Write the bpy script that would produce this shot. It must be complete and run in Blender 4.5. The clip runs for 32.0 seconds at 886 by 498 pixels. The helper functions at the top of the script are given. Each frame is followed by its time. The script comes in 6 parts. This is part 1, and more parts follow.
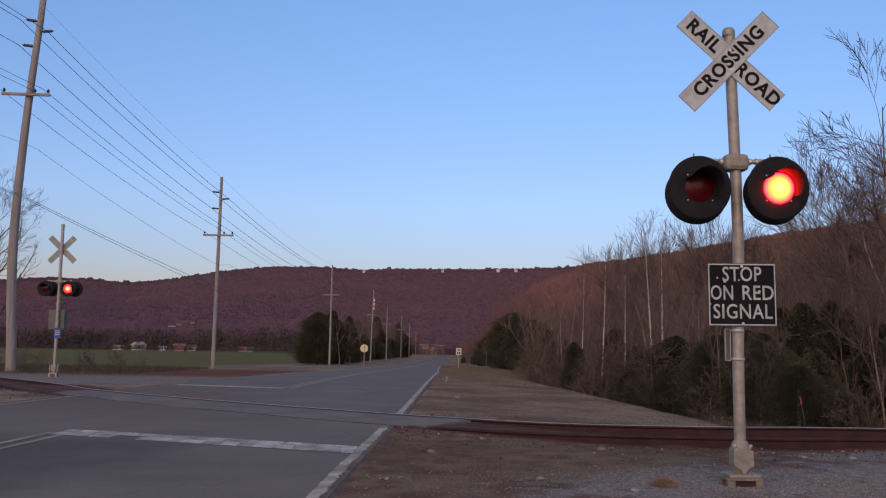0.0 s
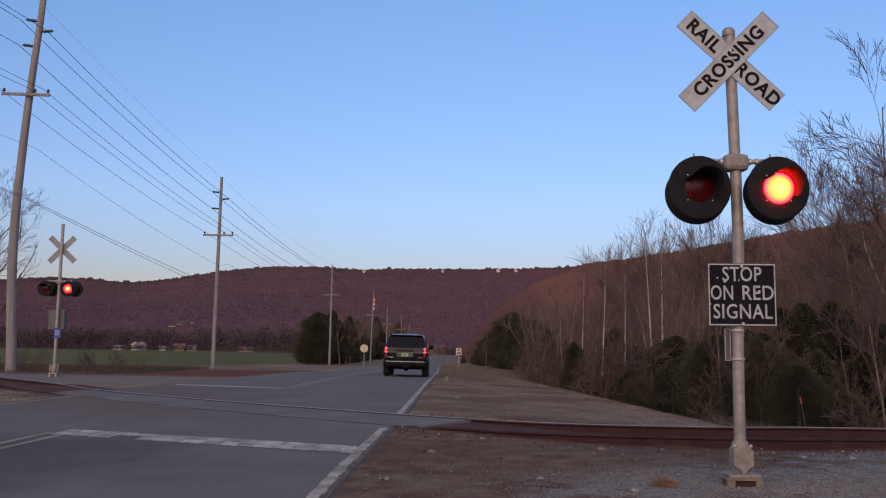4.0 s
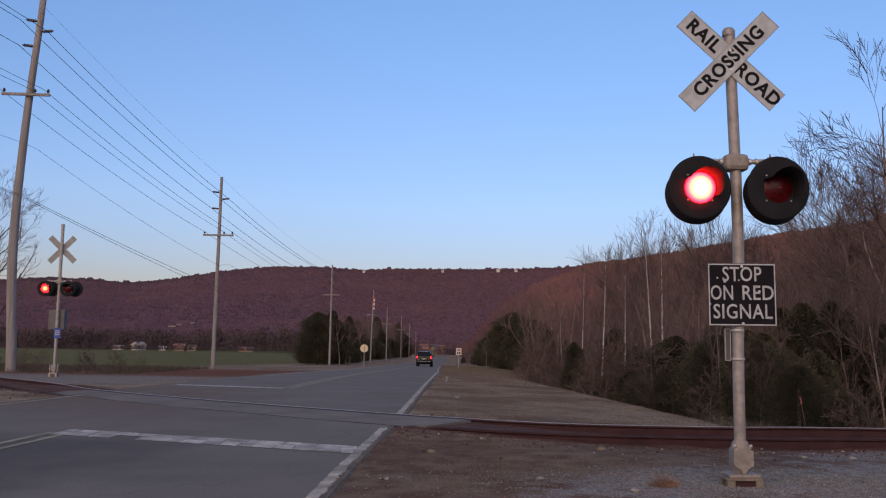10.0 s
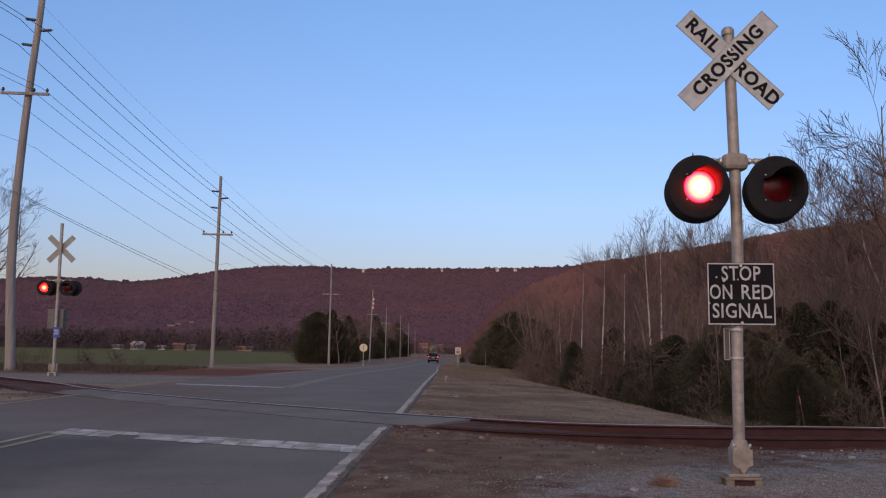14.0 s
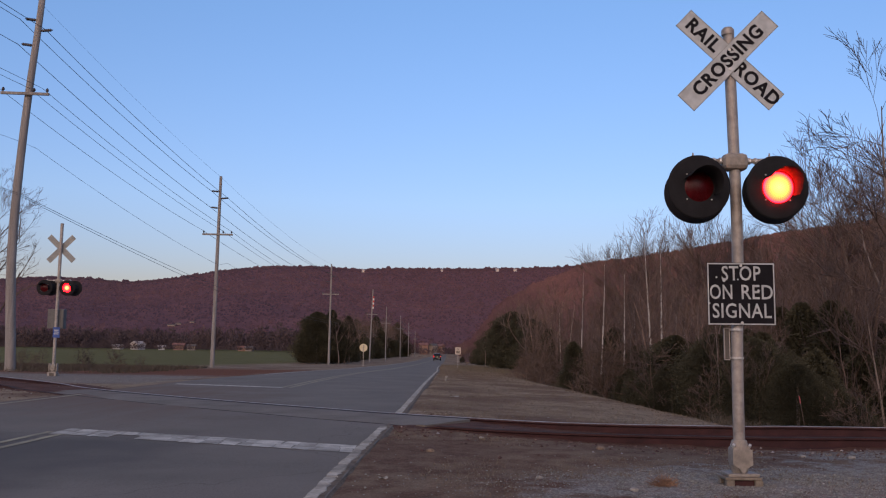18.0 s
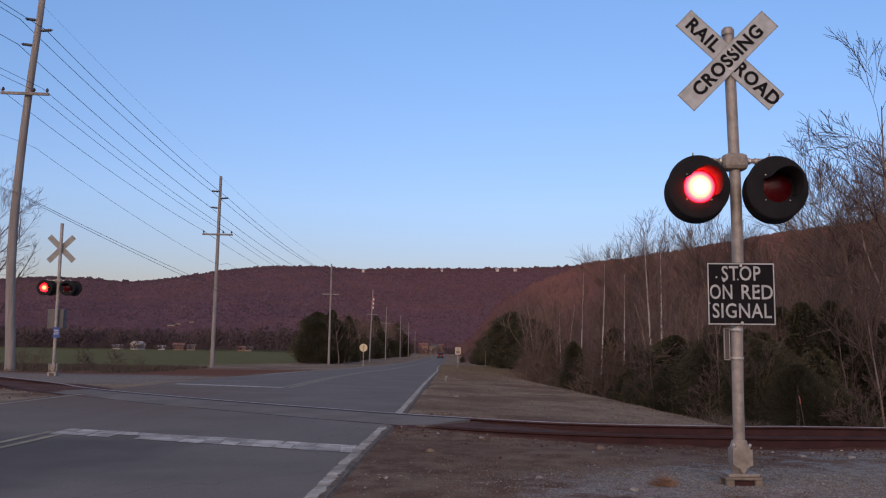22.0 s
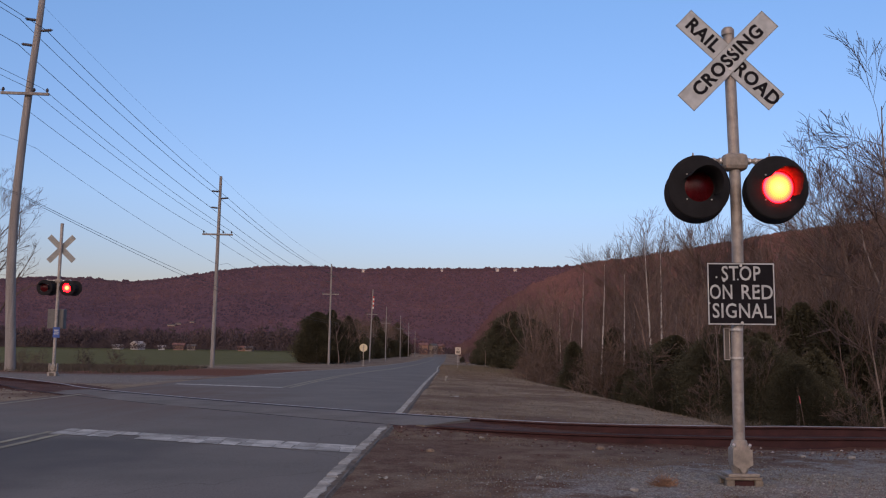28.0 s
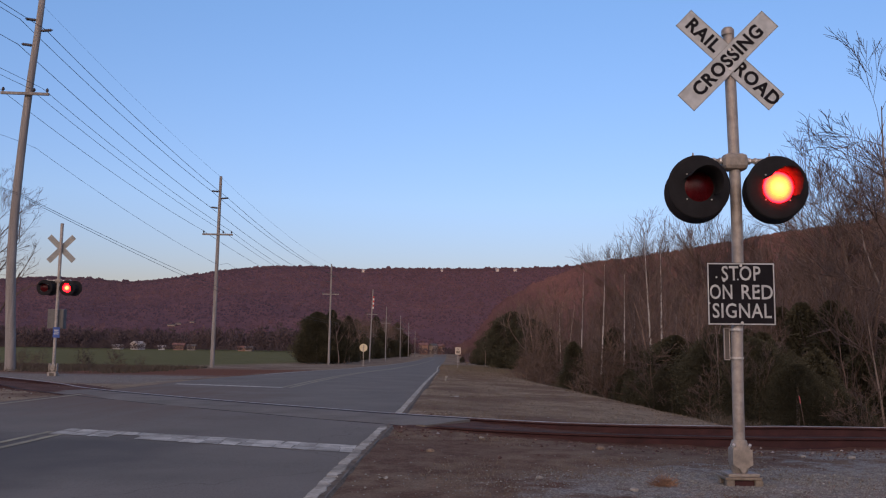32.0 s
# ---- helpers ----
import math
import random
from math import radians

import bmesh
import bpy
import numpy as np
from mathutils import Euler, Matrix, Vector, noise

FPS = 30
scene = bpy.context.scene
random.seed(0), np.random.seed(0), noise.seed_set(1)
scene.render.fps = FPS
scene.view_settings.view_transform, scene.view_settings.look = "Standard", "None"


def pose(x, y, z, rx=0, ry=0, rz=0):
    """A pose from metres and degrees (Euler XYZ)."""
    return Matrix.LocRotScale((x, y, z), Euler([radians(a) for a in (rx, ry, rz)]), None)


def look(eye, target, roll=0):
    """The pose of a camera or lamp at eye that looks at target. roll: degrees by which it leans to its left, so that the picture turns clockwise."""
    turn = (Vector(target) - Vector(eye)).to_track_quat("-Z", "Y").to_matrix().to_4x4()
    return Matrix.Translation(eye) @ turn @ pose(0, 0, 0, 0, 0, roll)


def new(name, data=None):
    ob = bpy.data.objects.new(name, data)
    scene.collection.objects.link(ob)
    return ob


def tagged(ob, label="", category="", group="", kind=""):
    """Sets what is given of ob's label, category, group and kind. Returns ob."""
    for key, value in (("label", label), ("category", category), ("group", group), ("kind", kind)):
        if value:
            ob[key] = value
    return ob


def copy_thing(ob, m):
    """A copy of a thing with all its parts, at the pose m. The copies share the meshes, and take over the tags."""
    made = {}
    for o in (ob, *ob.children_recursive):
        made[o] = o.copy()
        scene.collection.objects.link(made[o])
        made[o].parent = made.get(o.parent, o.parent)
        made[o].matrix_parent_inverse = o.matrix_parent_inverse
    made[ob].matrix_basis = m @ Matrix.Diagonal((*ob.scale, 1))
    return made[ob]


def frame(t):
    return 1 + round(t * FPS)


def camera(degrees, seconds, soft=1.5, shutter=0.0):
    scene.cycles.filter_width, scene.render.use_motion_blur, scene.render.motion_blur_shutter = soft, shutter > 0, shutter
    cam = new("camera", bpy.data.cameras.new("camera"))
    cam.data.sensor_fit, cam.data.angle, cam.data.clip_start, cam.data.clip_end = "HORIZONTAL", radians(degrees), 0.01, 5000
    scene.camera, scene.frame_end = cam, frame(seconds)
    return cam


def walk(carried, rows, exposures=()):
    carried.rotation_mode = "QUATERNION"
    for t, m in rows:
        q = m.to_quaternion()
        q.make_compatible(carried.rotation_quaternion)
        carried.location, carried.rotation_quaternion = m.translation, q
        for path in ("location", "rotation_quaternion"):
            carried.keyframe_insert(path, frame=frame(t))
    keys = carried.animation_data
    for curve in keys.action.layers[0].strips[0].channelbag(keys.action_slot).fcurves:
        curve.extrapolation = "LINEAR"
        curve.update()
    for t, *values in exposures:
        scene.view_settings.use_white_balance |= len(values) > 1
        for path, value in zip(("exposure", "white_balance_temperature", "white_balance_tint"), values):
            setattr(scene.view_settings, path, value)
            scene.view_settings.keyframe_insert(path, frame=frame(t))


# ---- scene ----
# camera: held still on a low tripod beside the road, nudged once
cam = camera(53.0, 32.0, soft=1.15, shutter=0.4)
EYE = Vector((0.0, 0.0, 1.13))


def aim(tilt, turn, roll):
    way = Vector((math.sin(radians(turn)) * math.cos(radians(tilt)), math.cos(radians(turn)) * math.cos(radians(tilt)), math.sin(radians(tilt))))
    return look(EYE, EYE + way * 10, roll)


POSE_A = aim(6.42, 0.0, 0.85)
POSE_B = aim(6.375, 0.05, 0.85)
walk(cam, [(0, POSE_A), (12.2, POSE_A), (12.8, POSE_B), (32, POSE_B)], exposures=[(0, 1.0, 6500, 10), (32, 1.0, 6500, 10)])

# light: clear sky just after sundown, the last red glow low behind the camera
world = bpy.data.worlds.new("dusk_sky")
scene.world = world
world.use_nodes = True
wn = world.node_tree
sky = wn.nodes.new("ShaderNodeTexSky")
sky.sky_type = "NISHITA"
sky.sun_disc = False
sky.sun_elevation = radians(4.0)
sky.sun_rotation = radians(194.0)
sky.altitude = 200
sky.air_density = 1.0
sky.dust_density = 0.6
sky.ozone_density = 2.0
# the violet cast of dusk, all round, paler towards the horizon
sepw = wn.nodes.new("ShaderNodeSeparateXYZ")
tcw = wn.nodes.new("ShaderNodeTexCoord")
wn.links.new(tcw.outputs["Generated"], sepw.inputs[0])
cast = wn.nodes.new("ShaderNodeValToRGB")
wn.links.new(sepw.outputs[2], cast.inputs[0])
for e, (pos, c) in zip([cast.color_ramp.elements[0], cast.color_ramp.elements.new(0.12), cast.color_ramp.elements[-1]], ((0.0, (0.54, 0.435, 0.78)), (0.16, (0.80, 0.762, 1.10)), (0.45, (0.89, 0.955, 1.25)))):
    e.position, e.color = pos, (*c, 1)
tint = wn.nodes.new("ShaderNodeMix")
tint.data_type, tint.blend_type = "RGBA", "MULTIPLY"
tint.inputs[0].default_value = 1.0
wn.links.new(sky.outputs[0], tint.inputs[6])
wn.links.new(cast.outputs[0], tint.inputs[7])
wn.links.new(tint.outputs[2], wn.nodes["Background"].inputs[0])
wn.nodes["Background"].inputs[1].default_value = 0.161
sun_data = bpy.data.lights.new("sun", "SUN")
sun_data.energy = 1.02
sun_data.angle = radians(70.0)
sun_data.color = (1.0, 0.66, 0.38)
sun = new("sun", sun_data)
sun.matrix_world = look((-14, -58, 24.0), (0, 0, 0))


# ---- small library ----
def nodes_of(name, rough=0.8, metallic=0.0, specular=0.4):
    m = bpy.data.materials.new(name)
    m.use_nodes = True
    nt = m.node_tree
    bsdf = nt.nodes["Principled BSDF"]
    bsdf.inputs["Roughness"].default_value = rough
    bsdf.inputs["Metallic"].default_value = metallic
    bsdf.inputs["Specular IOR Level"].default_value = specular
    return m, nt, bsdf


def noise_node(nt, scale, detail=4.0, coord="Object", rough=0.55, stretch=None):
    tc = nt.nodes.new("ShaderNodeTexCoord")
    n = nt.nodes.new("ShaderNodeTexNoise")
    n.inputs["Scale"].default_value = scale
    n.inputs["Detail"].default_value = detail
    n.inputs["Roughness"].default_value = rough
    if stretch:
        mp = nt.nodes.new("ShaderNodeMapping")
        mp.inputs["Scale"].default_value = stretch
        nt.links.new(tc.outputs[coord], mp.inputs["Vector"])
        nt.links.new(mp.outputs[0], n.inputs["Vector"])
    else:
        nt.links.new(tc.outputs[coord], n.inputs["Vector"])
    return n.outputs["Fac"]


def ramp_node(nt, fac, stops):
    r = nt.nodes.new("ShaderNodeValToRGB")
    els = r.color_ramp.elements
    while len(els) < len(stops):
        els.new(0.5)
    for e, (p, c) in zip(els, stops):
        e.position, e.color = p, (*c, 1)
    nt.links.new(fac, r.inputs[0])
    return r.outputs[0]


def mix_node(nt, fac, a, b, mode="MIX"):
    m = nt.nodes.new("ShaderNodeMix")
    m.data_type, m.blend_type = "RGBA", mode
    ins = [m.inputs[0], m.inputs[6], m.inputs[7]]
    for sock, v in zip(ins, (fac, a, b)):
        if isinstance(v, bpy.types.NodeSocket):
            nt.links.new(v, sock)
        elif isinstance(v, (int, float)):
            sock.default_value = v
        else:
            sock.default_value = (*v, 1)
    return m.outputs[2]


def math_node(nt, op, a, b=0.0, clamp=False):
    m = nt.nodes.new("ShaderNodeMath")
    m.operation, m.use_clamp = op, clamp
    for sock, v in zip(m.inputs, (a, b)):
        if isinstance(v, bpy.types.NodeSocket):
            nt.links.new(v, sock)
        else:
            sock.default_value = v
    return m.outputs[0]


def range_node(nt, v, a, b, c=0.0, d=1.0):
    m = nt.nodes.new("ShaderNodeMapRange")
    m.interpolation_type = "SMOOTHSTEP"
    nt.links.new(v, m.inputs[0])
    for i, x in enumerate((a, b, c, d)):
        m.inputs[i + 1].default_value = x
    return m.outputs[0]


def bump_node(nt, bsdf, height, strength=0.3, distance=0.02):
    b = nt.nodes.new("ShaderNodeBump")
    b.inputs["Strength"].default_value = strength
    b.inputs["Distance"].default_value = distance
    nt.links.new(height, b.inputs["Height"])
    nt.links.new(b.outputs[0], bsdf.inputs["Normal"])


def surface(name, dark, light, scale=8.0, fine=80.0, rough=0.8, metallic=0.0, bump=0.2, dist=0.005, vary=0.0, specular=0.4, stretch=None):
    """A weathered surface: broad stains between two colours, fine grain over them, slight relief."""
    m, nt, bsdf = nodes_of(name, rough, metallic, specular)
    broad = noise_node(nt, scale, 5.0, stretch=stretch)
    grain = noise_node(nt, fine, 3.0)
    col = ramp_node(nt, broad, [(0.32, dark), (0.68, light)])
    g = range_node(nt, grain, 0.3, 0.7, 0.82, 1.12)
    sc = nt.nodes.new("ShaderNodeVectorMath")
    sc.operation = "SCALE"
    nt.links.new(col, sc.inputs[0])
    nt.links.new(g, sc.inputs["Scale"])
    out = sc.outputs[0]
    if vary:
        oi = nt.nodes.new("ShaderNodeObjectInfo")
        s2 = nt.nodes.new("ShaderNodeVectorMath")
        s2.operation = "SCALE"
        nt.links.new(out, s2.inputs[0])
        nt.links.new(range_node(nt, oi.outputs["Random"], 0, 1, 1 - vary, 1 + vary), s2.inputs["Scale"])
        out = s2.outputs[0]
    nt.links.new(out, bsdf.inputs["Base Color"])
    rr = range_node(nt, grain, 0.2, 0.8, max(0.02, rough - 0.08), min(1.0, rough + 0.08))
    nt.links.new(rr, bsdf.inputs["Roughness"])
    if bump:
        bump_node(nt, bsdf, grain, bump, dist)
    return m


def glow(name, colour, strength, base=(0.3, 0.01, 0.01)):
    m, nt, bsdf = nodes_of(name, 0.3)
    bsdf.inputs["Base Color"].default_value = (*base, 1)
    bsdf.inputs["Emission Color"].default_value = (*colour, 1)
    bsdf.inputs["Emission Strength"].default_value = strength
    return m


def mesh_of(name, bm, material, smooth=False):
    me = bpy.data.meshes.new(name)
    bm.normal_update()
    bm.to_mesh(me)
    bm.free()
    if material:
        me.materials.append(material)
    if smooth:
        me.polygons.foreach_set("use_smooth", [True] * len(me.polygons))
    return me


def raw_mesh(name, verts, faces, material, smooth=False):
    me = bpy.data.meshes.new(name)
    me.from_pydata(verts, [], faces)
    if material:
        me.materials.append(material)
    if smooth:
        me.polygons.foreach_set("use_smooth", [True] * len(me.polygons))
    me.update()
    return me


def part(name, bm, material, parent, label="", smooth=False, m=None):
    data = mesh_of(name, bm, material, smooth) if isinstance(bm, bmesh.types.BMesh) else bm
    ob = new(name, data)
    ob.parent = parent
    if m is not None:
        ob.matrix_basis = m
    if label:
        ob["label"] = label
    return ob


def thing(name, label, category, m=None, group="", kind="", data=None):
    ob = new(name, data)
    if m is not None:
        ob.matrix_basis = m
    return tagged(ob, label, category, group, kind)


def box(bm, size, centre=(0, 0, 0), m=None, bevel=0.0):
    mat = Matrix.Translation(centre) @ Matrix.Diagonal((*size, 1))
    if m is not None:
        mat = m @ mat
    r = bmesh.ops.create_cube(bm, size=1.0, matrix=mat)
    if bevel:
        edges = list({e for v in r["verts"] for e in v.link_edges})
        bmesh.ops.bevel(bm, geom=edges, offset=bevel, segments=2, affect="EDGES", profile=0.5)
    return r


def rod(bm, a, b, r1, r2=None, seg=12, caps=True):
    a, b = Vector(a), Vector(b)
    r2 = r1 if r2 is None else r2
    q = (b - a).to_track_quat("Z", "Y").to_matrix().to_4x4()
    m = Matrix.Translation((a + b) / 2) @ q
    return bmesh.ops.create_cone(bm, cap_ends=caps, segments=seg, radius1=r1, radius2=r2, depth=(b - a).length, matrix=m)


def lathe(bm, profile, m=None, seg=32, arc=(0.0, 360.0)):
    """profile: (radius, height) pairs turned about local Z."""
    full = abs(arc[1] - arc[0]) >= 360
    n = seg if full else seg + 1
    rings = []
    for r, h in profile:
        ring = []
        for i in range(n):
            a = radians(arc[0] + (arc[1] - arc[0]) * i / seg)
            v = Vector((r * math.cos(a), r * math.sin(a), h))
            ring.append(bm.verts.new(m @ v if m is not None else v))
        rings.append(ring)
    for r0, r1 in zip(rings, rings[1:]):
        for i in range(seg):
            j = (i + 1) % n
            bm.faces.new((r0[i], r0[j], r1[j], r1[i]))
    return rings


def tube(verts, faces, pts, radii, sides=5):
    """Adds a tapered tube along pts to plain vertex and face lists."""
    start = len(verts)
    for k, (p, r) in enumerate(zip(pts, radii)):
        d = pts[min(k + 1, len(pts) - 1)] - pts[max(k - 1, 0)]
        d = d.normalized() if d.length > 1e-9 else Vector((0, 0, 1))
        u = d.cross(Vector((0.31, 0.92, 0.23))).normalized()
        w = d.cross(u)
        for i in range(sides):
            a = 2 * math.pi * i / sides
            verts.append(tuple(p + (u * math.cos(a) + w * math.sin(a)) * r))
    for k in range(len(pts) - 1):
        for i in range(sides):
            j = (i + 1) % sides
            a, b = start + k * sides, start + (k + 1) * sides
            faces.append((a + i, a + j, b + j, b + i))


def text_mesh(words, size, material, space=1.0, extrude=0.0015, bold=0.0):
    cu = bpy.data.curves.new("lettering", "FONT")
    cu.body, cu.size, cu.align_x, cu.align_y = words, size, "CENTER", "CENTER"
    cu.extrude, cu.space_character, cu.offset = extrude, space, bold
    cu.resolution_u = 3
    ob = new("lettering", cu)
    dg = bpy.context.evaluated_depsgraph_get()
    me = bpy.data.meshes.new_from_object(ob.evaluated_get(dg))
    bpy.data.objects.remove(ob)
    me.materials.clear()
    me.materials.append(material)
    return me


def smooth01(a, b, x):
    t = min(1.0, max(0.0, (x - a) / (b - a)))
    return t * t * (3 - 2 * t)


# ---- materials ----
GALV = surface("galvanised_steel", (0.32, 0.28, 0.248), (0.45, 0.395, 0.35), 3.0, 16, 0.5, 0.2, 0.03, vary=0.04)
CAST = surface("painted_casting", (0.26, 0.225, 0.19), (0.35, 0.30, 0.25), 6.0, 26, 0.6, 0.1, 0.1)
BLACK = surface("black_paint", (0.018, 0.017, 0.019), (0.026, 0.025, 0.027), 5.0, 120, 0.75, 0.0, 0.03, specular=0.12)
SIGN_WHITE = surface("sign_white", (0.445, 0.455, 0.45), (0.51, 0.52, 0.515), 2.0, 9, 0.5, 0.0, 0.0)
SIGN_BLACK = surface("sign_black", (0.010, 0.009, 0.011), (0.016, 0.014, 0.017), 3.0, 60, 0.7, 0.0, 0.02, specular=0.12)
SIGN_BACK = surface("sign_back", (0.25, 0.25, 0.235), (0.33, 0.33, 0.31), 3.0, 50, 0.6, 0.0, 0.02)
LENS = surface("red_lens", (0.055, 0.003, 0.005), (0.095, 0.004, 0.007), 20.0, 160, 0.28, 0.0, 0.5, 0.003, specular=0.22)


def lamp_glow(name, core, mid, rim, power):
    """Lit red lamp behind a ribbed lens, hottest in the middle."""
    m, nt, bsdf = nodes_of(name, 0.3)
    bsdf.inputs["Base Color"].default_value = (0.3, 0.01, 0.01, 1)
    tc = nt.nodes.new("ShaderNodeTexCoord")
    sep = nt.nodes.new("ShaderNodeSeparateXYZ")
    nt.links.new(tc.outputs["Object"], sep.inputs[0])
    r = math_node(nt, "SQRT", math_node(nt, "ADD", math_node(nt, "POWER", sep.outputs[0], 2.0), math_node(nt, "POWER", sep.outputs[2], 2.0)))
    col = ramp_node(nt, range_node(nt, r, 0.0, 0.145), [(0.0, core), (0.62, mid), (0.93, rim), (1.0, (1.0, 0.002, 0.006))])
    nt.links.new(col, bsdf.inputs["Emission Color"])
    ang = math_node(nt, "ARCTAN2", sep.outputs[2], sep.outputs[0])
    rays = math_node(nt, "SINE", math_node(nt, "MULTIPLY", ang, 36.0))
    rings = math_node(nt, "SINE", math_node(nt, "MULTIPLY", r, 420.0))
    comb = math_node(nt, "ADD", 0.80, math_node(nt, "MULTIPLY", math_node(nt, "ADD", rays, rings), 0.15))
    nt.links.new(math_node(nt, "MULTIPLY", comb, power), bsdf.inputs["Emission Strength"])
    return m


LAMP_AMBER = lamp_glow("lamp_glow_amber", (1.0, 0.032, 0.0075), (1.0, 0.022, 0.0035), (1.0, 0.008, 0.003), 30.0)
LAMP_RED = lamp_glow("lamp_glow_red", (1.0, 0.075, 0.020), (1.0, 0.012, 0.004), (1.0, 0.002, 0.003), 16.0)
LAMP_WHITE = lamp_glow("lamp_glow_white", (1.0, 0.050, 0.036), (1.0, 0.030, 0.013), (1.0, 0.006, 0.008), 32.0)
BOLT = surface("bright_bolt", (0.55, 0.52, 0.48), (0.75, 0.71, 0.66), 10, 90, 0.4, 0.5, 0.0)
PALE_POLE = surface("weathered_pole", (0.215, 0.192, 0.178), (0.33, 0.30, 0.28), 2.0, 30, 0.85, 0, 0.3, stretch=(4, 4, 0.3))
WIRE = surface("dark_wire", (0.03, 0.03, 0.035), (0.05, 0.05, 0.055), 3, 30, 0.6, 0.2, 0.0)
INSULATOR = surface("dark_insulator", (0.03, 0.025, 0.03), (0.06, 0.05, 0.06), 5, 40, 0.35, 0, 0)
RUST = surface("rusty_rail", (0.036, 0.014, 0.015), (0.066, 0.024, 0.024), 4.0, 60, 0.85, 0.1, 0.3, 0.004)
# far rail head: the sky's sheen is brightened into its worn steel colour
RAIL_SHEEN = surface("worn_rail_sheen", (0.30, 0.26, 0.24), (0.46, 0.42, 0.40), 3.0, 60, 0.5, 0.3, 0.05)
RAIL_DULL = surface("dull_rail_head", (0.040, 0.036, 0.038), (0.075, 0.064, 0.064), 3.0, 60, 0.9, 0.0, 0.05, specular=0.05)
TIE = surface("old_tie", (0.05, 0.035, 0.028), (0.11, 0.075, 0.06), 3.0, 40, 0.9, 0, 0.4, vary=0.3)
WHITE_LINE = surface("worn_white_line", (0.33, 0.30, 0.258), (0.61, 0.563, 0.49), 5.0, 45, 0.9, 0, 0.12, vary=0.2, specular=0.08)
EDGE_PAINT = surface("worn_edge_paint", (0.29, 0.252, 0.204), (0.56, 0.502, 0.418), 4.0, 25, 0.95, 0, 0.1, 0.004, vary=0.10, specular=0.05)
YELLOW_LINE = surface("worn_yellow_line", (0.22, 0.185, 0.125), (0.40, 0.34, 0.21), 3.0, 40, 0.8, 0, 0.2)


def road_material():
    m, nt, bsdf = nodes_of("asphalt", 0.92, specular=0.08)
    a = noise_node(nt, 0.5, 4)
    b = noise_node(nt, 70, 3, rough=0.7)
    c = noise_node(nt, 1.0, 4, stretch=(2.2, 0.12, 1))
    col = ramp_node(nt, a, [(0.35, (0.166, 0.144, 0.121)), (0.65, (0.212, 0.184, 0.155))])
    col = mix_node(nt, range_node(nt, c, 0.48, 0.72, 0, 0.5), col, (0.190, 0.156, 0.132))
    col = mix_node(nt, range_node(nt, b, 0.35, 0.75, 0, 0.45), col, (0.26, 0.235, 0.205))
    col = mix_node(nt, range_node(nt, b, 0.5, 0.25, 0, 0.5), col, (0.05, 0.05, 0.054))
    # thin cracks
    tc = nt.nodes.new("ShaderNodeTexCoord")
    v = nt.nodes.new("ShaderNodeTexVoronoi")
    v.feature = "DISTANCE_TO_EDGE"
    v.inputs["Scale"].default_value = 0.32
    wob = nt.nodes.new("ShaderNodeTexNoise")
    wob.inputs["Scale"].default_value = 1.7
    nt.links.new(tc.outputs["Object"], wob.inputs["Vector"])
    add = nt.nodes.new("ShaderNodeVectorMath")
    add.operation = "ADD"
    nt.links.new(tc.outputs["Object"], add.inputs[0])
    nt.links.new(wob.outputs["Color"], add.inputs[1])
    nt.links.new(add.outputs[0], v.inputs["Vector"])
    crack = range_node(nt, v.outputs["Distance"], 0.0, 0.007, 0.26, 0.0)
    col = mix_node(nt, crack, col, (0.022, 0.021, 0.022))
    # darker surface in the oncoming lane before the stop line
    sep = nt.nodes.new("ShaderNodeSeparateXYZ")
    nt.links.new(tc.outputs["Object"], sep.inputs[0])
    x, y = sep.outputs[0], sep.outputs[1]
    wig = math_node(nt, "MULTIPLY", math_node(nt, "SUBTRACT", a, 0.5), 4.0)
    xw, yw = math_node(nt, "ADD", x, wig), math_node(nt, "ADD", y, wig)
    dark_lane = math_node(nt, "MULTIPLY", range_node(nt, xw, -2.2, -4.6), range_node(nt, yw, 12.6, 10.2))
    col = mix_node(nt, math_node(nt, "MULTIPLY", dark_lane, 0.75), col, (0.098, 0.090, 0.085))
    # red dirt tracked over the crossing from the shoulder
    along = math_node(nt, "ABSOLUTE", math_node(nt, "ADD", math_node(nt, "ADD", yw, math_node(nt, "MULTIPLY", x, 0.957)), -14.2))
    dirt = math_node(nt, "MULTIPLY", range_node(nt, xw, -2.2, -6.4), range_node(nt, along, 8.0, 2.2))
    dirt = math_node(nt, "MULTIPLY", dirt, range_node(nt, c, 0.30, 0.60, 0.5, 0.95))
    col = mix_node(nt, dirt, col, (0.176, 0.126, 0.098))
    nt.links.new(col, bsdf.inputs["Base Color"])
    bump_node(nt, bsdf, b, 0.5, 0.006)
    return m


